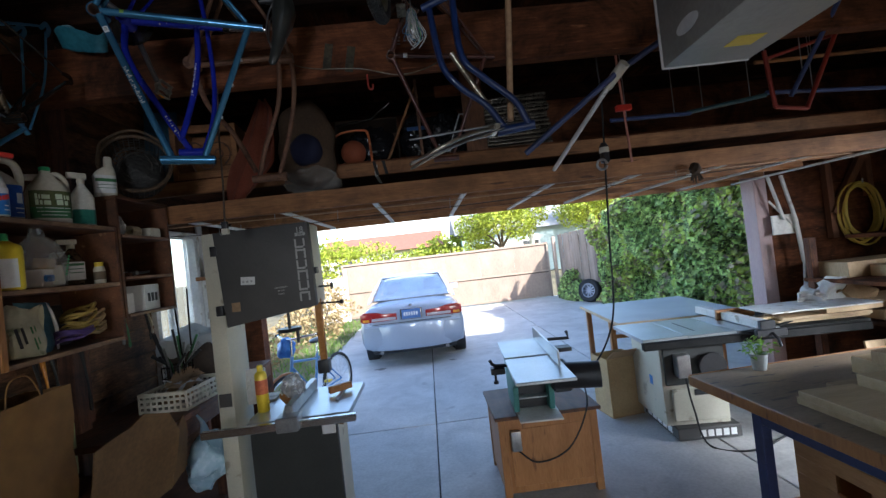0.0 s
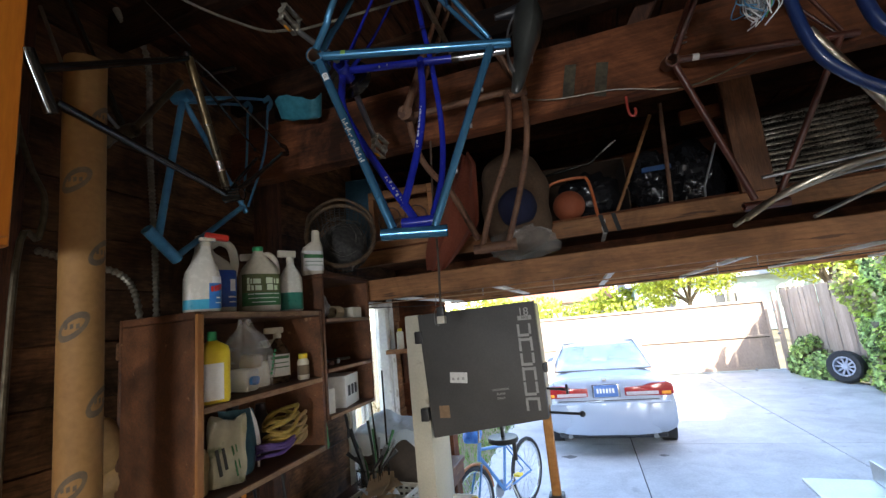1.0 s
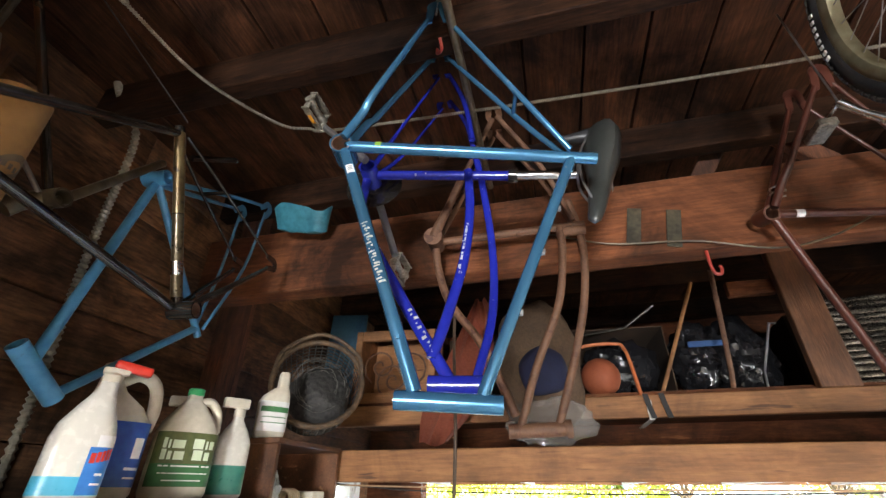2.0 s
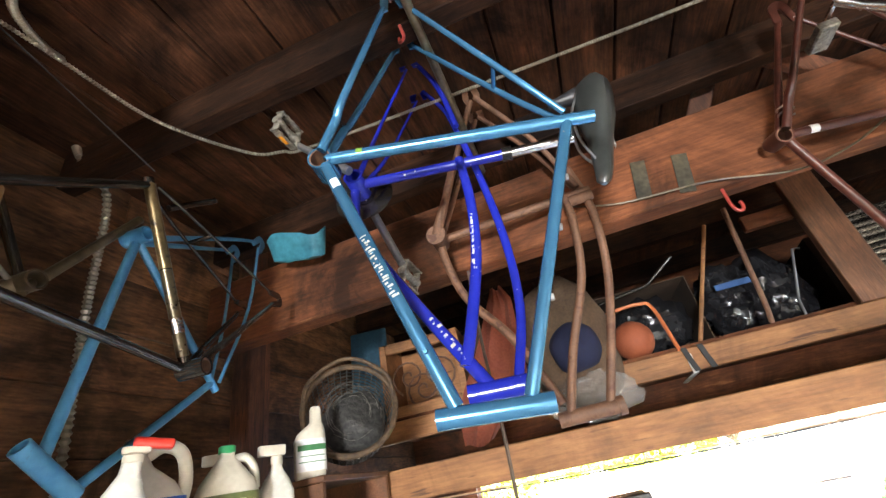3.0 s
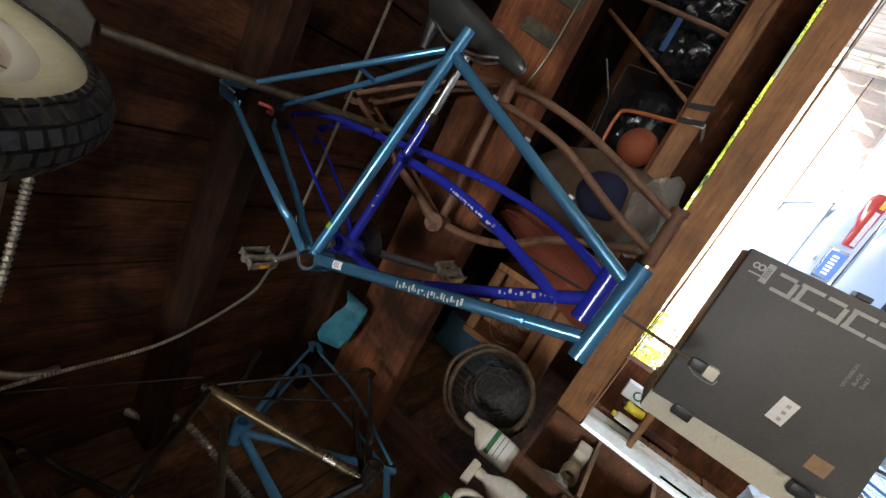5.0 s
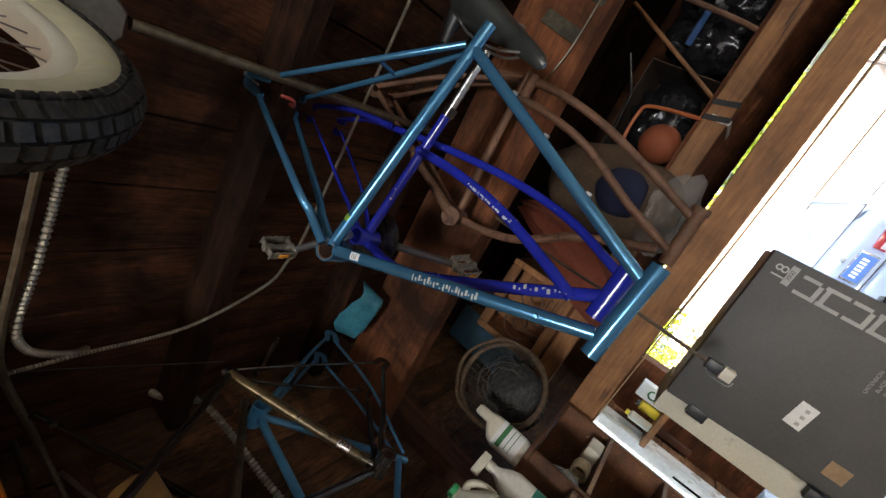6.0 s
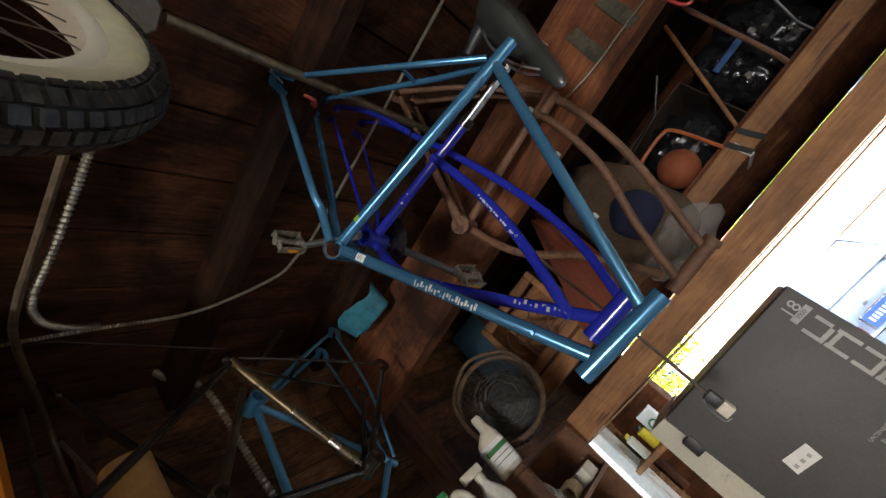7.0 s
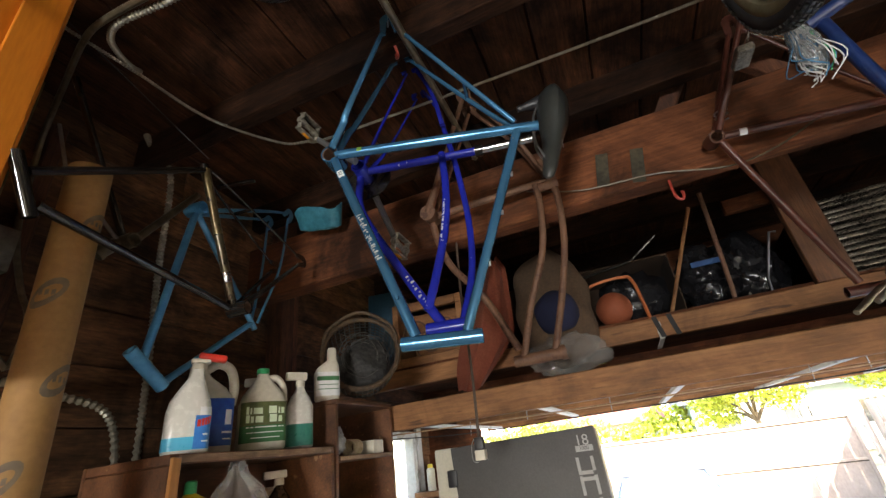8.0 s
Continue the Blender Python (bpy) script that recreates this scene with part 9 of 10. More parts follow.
crumple(bm, (0, 0, 0), 0.05, 0.22, 2.0, 2.0)
part("film", bm, surface("thin_clear_film", (0.5, 0.52, 0.52), (0.66, 0.68, 0.68), 0.1, 9, bump=0.3, clear=0.8, fine=25), cg)
rng = random.Random(21)
for mat, n in ((DECAL_WHITE, 18), (CYAN_PAINT, 7), (bpy.data.materials["green_cap"], 2)):
    for k in range(n):
        bm = B()
        a, r, d = rng.uniform(0, 6.28), rng.uniform(0.02, 0.06), rng.uniform(0.05, 0.10)
        tube(bm, spline([(0.006 * math.cos(a), 0.006 * math.sin(a), 0.07), (0.5 * r * math.cos(a), 0.5 * r * math.sin(a), 0.01), (r * math.cos(a), r * math.sin(a), -0.6 * d), (0.6 * r * math.cos(a + 0.9), 0.6 * r * math.sin(a + 0.9), -d)], 4), 0.0015, 5)
        part("wire", bm, mat, cg)
bm = B()
tube(bm, [(0, 0, 0.07), (0.01, 0.01, 0.555)], 0.002, 5)
part("string", bm, STEEL, cg)
CYAN_DARK = surface("dark_teal_paint", (0.015, 0.04, 0.05), (0.03, 0.08, 0.09), 0.35, 8, bump=0.04)
red = thing("red_bicycle", "red bicycle frame triangle hung under the roof", "bicycle frame", (2.34, 2.9, 2.46), "hung bicycle frames")
RED_FRAME = surface("dull_red_paint", (0.22, 0.025, 0.015), (0.34, 0.05, 0.03), 0.4, 8, bump=0.05)
for nm, a, b, r in (("seat_tube", (0, 0, 0), (-0.03, 0, 0.35), 0.013), ("chain_stay", (0, 0, 0), (0.20, 0, -0.03), 0.012), ("down_tube", (0.20, 0, -0.03), (0.48, 0, 0.49), 0.013), ("top_tube", (-0.03, 0, 0.30), (0.44, 0.02, 0.42), 0.011), ("hook_wire", (0.48, 0, 0.47), (0.48, 0, 0.755), 0.003), ("hook_wire", (-0.03, 0, 0.35), (-0.03, 0, 0.755), 0.003)):
    bar(nm, red, RED_FRAME if "tube" in nm or "stay" in nm else STEEL, [a, b], r)
for pts, mat, lab in (
    ([(2.31, 2.92, 2.56), (3.9, 3.0, 2.50)], BENCH_BLUE, "dark blue pole slung across the roof"),
    ([(1.78, 2.9, 2.48), (2.29, 2.9, 2.54)], CYAN_DARK, "dark teal tube slung under the roof"),
    ([(1.30, 2.9, 2.48), (1.80, 2.9, 2.475)], BENCH_BLUE, "thin dark blue rod slung under the roof"),
    ([(2.40, 2.85, 2.50), (2.62, 2.6, 3.1)], BENCH_BLUE, "dark blue tube slung slanting under the roof"),
    ([(2.5, 3.2, 2.86), (4.6, 3.25, 2.90)], FIR_X, "bare wooden pole slung under the roof"),
):
    ob = thing("slung_pole", lab, "pole", (0, 0, 0), "slung poles")
    bm = B()
    tube(bm, pts, 0.013, 9)
    part("shaft", bm, mat, ob)
    for u in (0.2, 0.8):
        q = Vector(pts[0]).lerp(Vector(pts[-1]), u)
        bm = B()
        tube(bm, [q, (q.x, q.y, EAVE - 0.004)], 0.003, 5)
        part("hanger", bm, STEEL, ob)
kn = thing("frayed_rope_knot", "frayed dark brown rope knot hanging from the door edge", "rope", (1.96, 3.16, 2.12))
bm = B()
bmesh.ops.create_icosphere(bm, subdivisions=3, radius=0.036, matrix=Matrix.Translation((0, 0, 0.045)) @ Matrix.Diagonal((1.0, 0.8, 1.2, 1)))
rough_up(bm, 0.014, 30)
part("knot", bm, WICKER_DARK, kn)
for k in range(14):
    bm = B()
    a = k * 2.4
    tube(bm, [(0.018 * math.cos(a), 0.014 * math.sin(a), 0.03), (0.034 * math.cos(a) * (0.6 + 0.4 * (k % 3)), 0.026 * math.sin(a), -0.015 - 0.012 * (k % 4))], 0.004, 4)
    part("strand", bm, WICKER_DARK, kn)

# door hardware on the right jamb
hw = thing("door_hardware", "white steel tilt-door arms with spring on the door jamb", "door hardware", (3.75, 4.55, 1.2))
for a, b, r in (((0.0, 0, 0.55), (-0.12, 0, 1.0), 0.016), ((0.12, 0, 0.55), (0.02, 0, 1.0), 0.018), ((-0.12, 0.02, 0.75), (0.10, 0.02, 0.5), 0.012), ((0.12, 0, 0.55), (0.16, 0, 0.10), 0.02), ((0.16, 0, 0.10), (0.13, 0, -0.2), 0.012)):
    bm = B()
    tube(bm, [a, b], r, 8)
    part("arm", bm, WHITE_PAINT, hw)
bm = B()
box(bm, (-0.10, 0.03, 0.40), (0.14, 0.05, 0.60), 0.004)
part("plate", bm, WHITE_PAINT, hw)
# jamb colour made paler to stand in for the daylight on it
bm = B()
box(bm, (3.56, 4.66, 0.0), (3.70, 4.84, 2.35), 0.004)
setting("door_jamb", bm, surface("daylit_pink_jamb", (0.42, 0.30, 0.30), (0.54, 0.40, 0.39), 0.7, 4, stretch=(3, 3, 0.5), bump=0.15), "pinkish door jamb, daylight put into its pale colour", "jamb")
for pts in (([(4.36, 4.66, 1.5), (4.36, 4.66, 2.5)]), ([(4.36, 4.63, 1.75), (4.75, 4.63, 2.35)]), ([(4.78, 4.64, 1.9), (4.78, 4.64, 2.5)])):
    ob = thing("wall_batten", "bare reddish wooden batten on the front wall", "batten", (0, 0, 0), "front wall battens")
    bm = B()
    tube(bm, pts, 0.045, 4)
    part("batten", bm, surface("reddish_batten_wood", (0.15, 0.06, 0.03), (0.27, 0.115, 0.06), 0.7, 4, stretch=(6, 6, 0.7), fine=24, bump=0.3) if pts[0][0] == 4.36 and pts[1][0] == 4.36 else bpy.data.materials["reddish_batten_wood"], ob, smooth=False)

# cranks and pedal hanging with the gold-rimmed wheel
ck = thing("bicycle_crank", "silver bicycle crank with black pedal hung from the roof", "crank", (0.12, 2.30, 2.98))
bar("arm", ck, CHROME, [(0.0, 0.0, 0.0), (0.03, 0.0, -0.04), (0.062, -0.006, -0.08)], [0.011, 0.009, 0.012])
bm = B()
box(bm, (-0.022, -0.04, -0.014), (0.022, 0.04, 0.010), 0.004, Matrix.Translation((-0.012, 0.075, -0.02)))
part("pedal", bm, PEDAL_METAL, ck, "dusty grey pedal")
bar("axle", ck, CHROME, [(0, 0, 0), (0, 0.1, 0.0)], 0.006)
bm = B()
tube(bm, [(0, 0, 0.005), (0.0, 0.01, 0.377)], 0.0025, 5)
part("wire", bm, STEEL, ck)


# ---- the yard: gate, fences, ivy, grass, trees, houses, car ----
GATE_WOOD = surface("weathered_tan_gate_panel", (0.27, 0.20, 0.15), (0.37, 0.28, 0.215), 0.8, 3, stretch=(1, 1, 0.5), fine=30, bump=0.15, spread=0.06)
GREY_PLANK = surface("weathered_fence_plank", (0.27, 0.20, 0.155), (0.44, 0.34, 0.27), 0.85, 4, stretch=(6, 6, 0.6), fine=30, bump=0.3, spread=0.2)
IVY = leafy("ivy_leaf", (0.13, 0.22, 0.075), (0.46, 0.54, 0.20), 7, 0.35, 0.16, 2.5)
IVY_YOUNG = leafy("young_ivy_leaf", (0.36, 0.50, 0.08), (0.62, 0.66, 0.20), 5, 0.45, 0.5, 1.6)
IVY_BROWN = leafy("browning_ivy_leaf", (0.24, 0.20, 0.12), (0.44, 0.36, 0.22), 5, 0.3, 0.4, 1.5)
IVY_SHADE = surface("ivy_shade", (0.025, 0.045, 0.014), (0.07, 0.10, 0.035), 0.9, 5, bump=0.5)
LEAF_YELLOW = leafy("sunny_leaf", (0.26, 0.34, 0.03), (0.52, 0.54, 0.09), 4, 0.5)
DRY_LEAF = surface("dry_shrub_leaf", (0.26, 0.18, 0.08), (0.42, 0.32, 0.16), 0.8, 5, bump=0.05)
GRASS = leafy("lawn_grass", (0.07, 0.17, 0.015), (0.18, 0.30, 0.05), 3, 0.4)
BARK = surface("brown_bark", (0.06, 0.045, 0.03), (0.16, 0.12, 0.08), 0.9, 8, stretch=(1, 1, 0.2), bump=0.5)


def leaf_cloud(name, places, normals, size, material, parent=None, seed=1, jitter=0.9):
    """Many small folded leaves, one mesh."""
    rng = np.random.default_rng(seed)
    n = len(places)
    nrm = normals + rng.normal(0, jitter, (n, 3))
    nrm /= np.linalg.norm(nrm, axis=1)[:, None] + 1e-9
    ref = rng.normal(0, 1, (n, 3)) + np.array((0, 0, -1.2))
    a = np.cross(nrm, ref)
    a /= np.linalg.norm(a, axis=1)[:, None] + 1e-9
    b = np.cross(nrm, a)
    s = size * rng.uniform(0.6, 1.35, n)[:, None]
    tip, base = places + b * s * 0.62, places - b * s * 0.42
    left, right = places + a * s * 0.5 + nrm * s * 0.14, places - a * s * 0.5 + nrm * s * 0.14
    verts = np.stack([base, right, tip, left], 1).reshape(-1, 3)
    idx = np.arange(n) * 4
    faces = np.concatenate([np.stack([idx, idx + 1, idx + 2], 1), np.stack([idx, idx + 2, idx + 3], 1)])
    me = bpy.data.meshes.new(name)
    me.from_pydata(verts.tolist(), [], faces.tolist())
    me.materials.append(material)
    ob = new(name, me)
    if parent is not None:
        ob.parent = parent
    return ob


def hedge_points(n, y0, y1, x, z1, depth, seed):
    rng = np.random.default_rng(seed)
    y, z = rng.uniform(y0, y1, n), rng.uniform(0.02, 1.0, n) ** 0.9
    near = np.clip((10.6 - y) / 1.2, 0, 1)
    top = z1 + near * (0.5 + 0.16 * np.sin(y * 1.7) + 0.1 * np.sin(y * 4.3 + 1))
    z = z * top
    lump = 0.16 * np.sin(y * 2.1 + z * 1.4) + 0.10 * np.sin(y * 5.1 - z * 3.7) + 0.07 * np.sin(z * 6.0 + y)
    px = x + lump + rng.uniform(0, depth, n) ** 1.6
    return np.stack([px, y, z], 1), np.tile((-1.0, 0.1, 0.35), (n, 1))


ivy = thing("ivy_hedge", "dense green ivy covering the side fence of the driveway", "ivy", (4.9, 9.0, 0))
# plain dark sheet; its colour stands in for the shade between the leaves
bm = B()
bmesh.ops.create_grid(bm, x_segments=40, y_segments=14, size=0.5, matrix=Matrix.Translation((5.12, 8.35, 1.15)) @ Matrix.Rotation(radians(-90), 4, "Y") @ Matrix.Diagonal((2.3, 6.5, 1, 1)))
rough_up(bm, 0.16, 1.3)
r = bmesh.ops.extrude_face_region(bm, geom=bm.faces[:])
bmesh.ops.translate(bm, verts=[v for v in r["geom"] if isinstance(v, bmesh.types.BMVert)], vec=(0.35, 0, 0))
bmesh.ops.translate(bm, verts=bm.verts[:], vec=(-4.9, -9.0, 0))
part("undergrowth", bm, IVY_SHADE, ivy, "dark sheet behind the leaves with the shade between them in its colour")
pts, nrm = hedge_points(44000, 5.12, 12.3, 4.72, 2.45, 0.38, 3)
keep = pts[:, 1] < 12.25 - 0.33 * pts[:, 2] + 0.15 * np.sin(pts[:, 2] * 5)
pts, nrm = pts[keep], nrm[keep]
tagged(leaf_cloud("leaves", pts - np.array((4.9, 9.0, 0)), nrm + np.array((-0.1, -0.2, 0.8)), 0.098, IVY, ivy, 4, 0.95), "", "", "", "stuff")
for mat, n, seed, name in ((IVY_YOUNG, 9000, 31, "young_leaves"), (IVY_BROWN, 5000, 37, "brown_leaves")):
    pts, nrm = hedge_points(n, 5.12, 12.1, 4.66, 2.42, 0.30, seed)
    clump = np.sin(pts[:, 1] * 3.3 + seed) + np.sin(pts[:, 2] * 4.1 + pts[:, 1] * 1.7) + np.sin(pts[:, 1] * 7.9 - pts[:, 2] * 5.2)
    pts, nrm = pts[clump > 0.5], nrm[clump > 0.5]
    tagged(leaf_cloud(name, pts - np.array((4.9, 9.0, 0)), nrm + np.array((-0.1, -0.2, 0.8)), 0.10, mat, ivy, seed, 0.8), "", "", "", "stuff")
ivy2 = thing("ivy_bush", "low green ivy growing at the foot of the plank fence", "ivy", (4.55, 13.35, 0))
rng = np.random.default_rng(8)
u = rng.normal(0, 1, (2600, 3))
u /= np.linalg.norm(u, axis=1)[:, None]
q = u * np.array((0.42, 0.95, 0.85)) * rng.uniform(0.75, 1.05, (2600, 1))
q[:, 2] = np.abs(q[:, 2])
q[:, 2] *= 1.0 - 0.35 * (q[:, 1] < -0.2)
tagged(leaf_cloud("leaves", q, u, 0.10, IVY, ivy2, 5, 0.5), "", "", "", "stuff")
bm = B()
for k in range(9):
    tube(bm, spline([(0.0, -0.8 + k * 0.2, 0), (0.05, -0.75 + k * 0.19, 0.3), (0.1 * math.sin(k), -0.8 + k * 0.2, 0.6)], 3), 0.012, 6)
part("undergrowth", bm, BARK, ivy2)

# tall side fence behind the ivy
sf = thing("side_fence", "tall straight board fence behind the ivy", "fence", (5.3, 9.6, 0))
for k in range(16):
    bm = B()
    box(bm, (-0.012, -4.6 + k * 0.4, 0), (0.012, -4.6 + k * 0.4 + 0.396, 2.38), 0.003)
    part("plank", bm, GREY_PLANK, sf)

# plank fence beside the gate, leaning a little
fence = thing("plank_fence", "weathered grey-brown vertical plank fence between ivy and gate", "fence", (4.45, 14.25, 0))
for k in range(22):
    bm = B()
    box(bm, (0.0015, 0, 0), (0.1385, 0.02, 2.02 + 0.006 * k + 0.012 * math.sin(k * 2.7)), 0.003)
    ob = part("plank", bm, GREY_PLANK, fence)
    ob.matrix_basis = pose(0.02 + 0.026 * k, -0.137 * k, 0, 0.6 * math.sin(k * 1.9), 0, -79)
for z in (0.35, 1.55):
    bm = B()
    box(bm, (0, 0.022, z), (3.0, 0.06, z + 0.09), 0.003)
    ob = part("fence_rail", bm, GREY_PLANK, fence)
    ob.matrix_basis = pose(0.03, 0.0, 0, 0, 0, -79.3)

# sliding gate of flat panels
gate = thing("driveway_gate", "pale brown wooden sliding driveway gate with long rails", "gate", (1.2, 14.3, 0))
for k in range(6):
    bm = B()
    x = -3.9 + k * 1.13
    box(bm, (x, 0.0, 0.06), (x + 1.126, 0.018, 1.76), 0.002)
    part("panel", bm, GATE_WOOD, gate)
for z, h in ((0.04, 0.07), (0.86, 0.05), (1.75, 0.07)):
    bm = B()
    box(bm, (-3.92, -0.035, z), (2.9, -0.001, z + h), 0.003)
    part("gate_rail", bm, GATE_WOOD, gate)
for x in (-3.9, 2.85):
    bm = B()
    box(bm, (x, -0.06, 0.03), (x + 0.06, -0.036, 1.76), 0.003)
    part("gate_stile", bm, GATE_WOOD, gate)
# thin dark strip right below each of the two upper rails
for z in (0.835, 1.725):
    bm = B()
    box(bm, (-3.9, -0.012, z), (2.88, -0.0005, z + 0.024))
    part("rail_gap", bm, surface("dark_line", (0.03, 0.022, 0.016), (0.06, 0.045, 0.03), 0.9, 5) if z < 1 else bpy.data.materials["dark_line"], gate)
for x in (-3.4, 2.4):
    bm = B()
    lathe(bm, [(0.001, -0.012), (0.035, -0.012), (0.04, 0), (0.035, 0.012), (0.001, 0.012)], 16, Matrix.Translation((x, -0.05, 0.04)) @ pose(0, 0, 0, 90))
    part("roller", bm, STEEL, gate)
post = thing("gate_post", "square grey steel gate post with latch", "post", (4.28, 14.15, 0))
bm = B()
box(bm, (-0.05, -0.05, 0), (0.05, 0.05, 1.98), 0.006)
part("shaft", bm, GREY_PLANK, post)
for z in (0.9, 1.5):
    bm = B()
    box(bm, (-0.11, -0.065, z), (-0.03, -0.052, z + 0.05), 0.003)
    part("latch_plate", bm, STEEL, post)
bm = B()
box(bm, (-3.2, 14.34, -0.02), (4.6, 14.55, 0.0))
setting("gate_track", bm, STEEL, "low steel strip of gate track set in concrete", "track")

# low white fence where the gate ends
wf = thing("white_fence", "low white painted board fence at the end of the gate", "fence", (-3.55, 13.9, 0, 0, 0, 6))
for k in range(7):
    bm = B()
    box(bm, (k * 0.135, 0, 0.0), (k * 0.135 + 0.128, 0.02, 1.42 + 0.01 * math.sin(k * 3.1)), 0.003)
    part("board", bm, WHITE_PAINT, wf)
for x in (-0.11, 0.95):
    bm = B()
    box(bm, (x, -0.02, 0), (x + 0.09, 0.07, 1.66), 0.006)
    part("post", bm, GREY_PLANK if x < 0 else WHITE_PAINT, wf)

# grass verge with a dry shrub
bm = B()
bmesh.ops.create_grid(bm, x_segments=12, y_segments=30, size=0.5, matrix=Matrix.Translation((-3.2, 9.9, -0.012)) @ Matrix.Diagonal((2.6, 9.6, 1, 1)))
rough_up(bm, 0.02, 2.0)
setting("lawn_soil", bm, EARTH, "soil under the patch of lawn", "ground")
rng = np.random.default_rng(12)
n = 9000
p = np.stack([rng.uniform(-4.4, -1.92, n), rng.uniform(5.2, 14.0, n), np.full(n, -0.012)], 1)
h = rng.uniform(0.05, 0.13, n)
lean = rng.normal(0, 0.03, (n, 2))
side = rng.normal(0, 1, (n, 2))
side = side / np.linalg.norm(side, axis=1)[:, None] * 0.006
v = np.zeros((n, 3, 3))
v[:, 0] = p
v[:, 0, :2] -= side
v[:, 1] = p
v[:, 1, :2] += side
v[:, 2] = p
v[:, 2, :2] += lean
v[:, 2, 2] += h
me = bpy.data.meshes.new("lawn")
me.from_pydata(v.reshape(-1, 3).tolist(), [], (np.arange(n)[:, None] * 3 + np.arange(3)).tolist())
me.materials.append(GRASS)
tagged(new("lawn", me), "strip of green lawn grass along the driveway", "grass", "", "stuff")


def shrub(name, label, at, radii, n, size, material, seed):
    ob = thing(name, label, "shrub", at)
    rg = np.random.default_rng(seed)
    u = rg.normal(0, 1, (n, 3))
    u /= np.linalg.norm(u, axis=1)[:, None]
    lump = 1 + 0.25 * np.sin(u[:, 0] * 6 + seed) * np.sin(u[:, 1] * 5) + 0.2 * np.sin(u[:, 2] * 8 + seed)
    q = u * np.array(radii) * (rg.uniform(0.35, 1.0, n) ** 0.4 * lump)[:, None]
    q[:, 2] += radii[2] * 0.95
    q = q[q[:, 2] > 0.02]
    tagged(leaf_cloud("foliage", q, u[:len(q)], size, material, ob, seed, 0.8), "", "", "", "stuff")
    bm = B()
    for k in range(7):
        a = k * 0.9
        tube(bm, spline([(0, 0, 0), (0.2 * radii[0] * math.cos(a), 0.2 * radii[1] * math.sin(a), radii[2] * 0.7), (0.6 * radii[0] * math.cos(a), 0.6 * radii[1] * math.sin(a), radii[2] * 1.4)], 3), [0.03, 0.02, 0.008], 6)
    part("undergrowth", bm, BARK, ob)
    return ob


shrub("dry_shrub", "dry tan shrub on the lawn beside the driveway", (-2.85, 11.6, 0), (0.75, 1.4, 0.72), 3200, 0.07, DRY_LEAF, 21)
shrub("dry_shrub", "low dry tan shrub on the lawn", (-3.3, 8.4, 0), (0.7, 1.3, 0.45), 2200, 0.06, DRY_LEAF, 22)
shrub("garden_shrub", "yellow-green garden shrub behind the gate", (-3.9, 18.5, 0), (2.6, 1.3, 1.55), 7000, 0.12, LEAF_YELLOW, 23)
shrub("garden_shrub", "pale yellow-green hedge across the street", (1.5, 29.0, 0), (3.4, 1.2, 1.5), 4000, 0.2, LEAF_YELLOW, 24)


def tree(label, at, height, spread, n, size, seed):
    ob = thing("garden_tree", label, "tree", at, "trees behind the gate")
    rg = np.random.default_rng(seed)
    bm = B()
    top = height * 0.45
    tube(bm, spline([(0, 0, 0), (0.05, 0.03, top * 0.5), (0.0, 0.1, top)], 4), [0.16, 0.12, 0.10], 10)
    ends = []
    for k in range(8):
        a = k * 2.4
        e = Vector((math.cos(a) * spread * rg.uniform(0.4, 0.8), math.sin(a) * spread * rg.uniform(0.4, 0.8), height * rg.uniform(0.55, 0.95)))
        tube(bm, spline([(0, 0.1, top * 0.95), (e.x * 0.4, e.y * 0.4, (top + e.z) / 2), e], 4), [0.07, 0.045, 0.015], 6)
        ends.append(e)
    part("trunk", bm, BARK, ob)
    c = rg.integers(0, 8, n)
    u = rg.normal(0, 1, (n, 3))
    u /= np.linalg.norm(u, axis=1)[:, None]
    q = np.array([tuple(e) for e in ends])[c] + u * rg.uniform(0.2, 1.0, n)[:, None] ** 0.5 * np.array((spread * 0.42, spread * 0.42, height * 0.2))
    tagged(leaf_cloud("crown", q, u, size, LEAF_YELLOW, ob, seed + 50, 0.8), "", "", "", "stuff")
    return ob


tree("bright yellow-green tree behind the gate", (4.0, 22.0, 0), 4.2, 2.2, 12000, 0.10, 31)
tree("bright yellow-green tree behind the plank fence", (8.2, 20.0, 0), 4.6, 2.0, 10000, 0.10, 32)
tree("tall yellow-green street tree", (11.5, 26.0, 0), 6.0, 3.0, 10000, 0.13, 33)

SIDING = surface("pale_teal_siding", (0.35, 0.45, 0.46), (0.46, 0.56, 0.56), 0.7, 3, stretch=(1, 1, 12), fine=30, bump=0.2)
STUCCO = surface("pale_stucco", (0.55, 0.52, 0.47), (0.66, 0.63, 0.57), 0.85, 3, bump=0.2)
ROOF = surface("red_brown_shingles", (0.24, 0.09, 0.06), (0.36, 0.15, 0.10), 0.85, 6, stretch=(1, 4, 4), bump=0.4)
ROOF_GREY = surface("grey_shingles", (0.22, 0.22, 0.22), (0.34, 0.33, 0.32), 0.85, 6, stretch=(1, 4, 4), bump=0.4)
GLASS_DARK = surface("far_window_glass", (0.03, 0.04, 0.05), (0.06, 0.07, 0.08), 0.08, 3, bump=0.0)


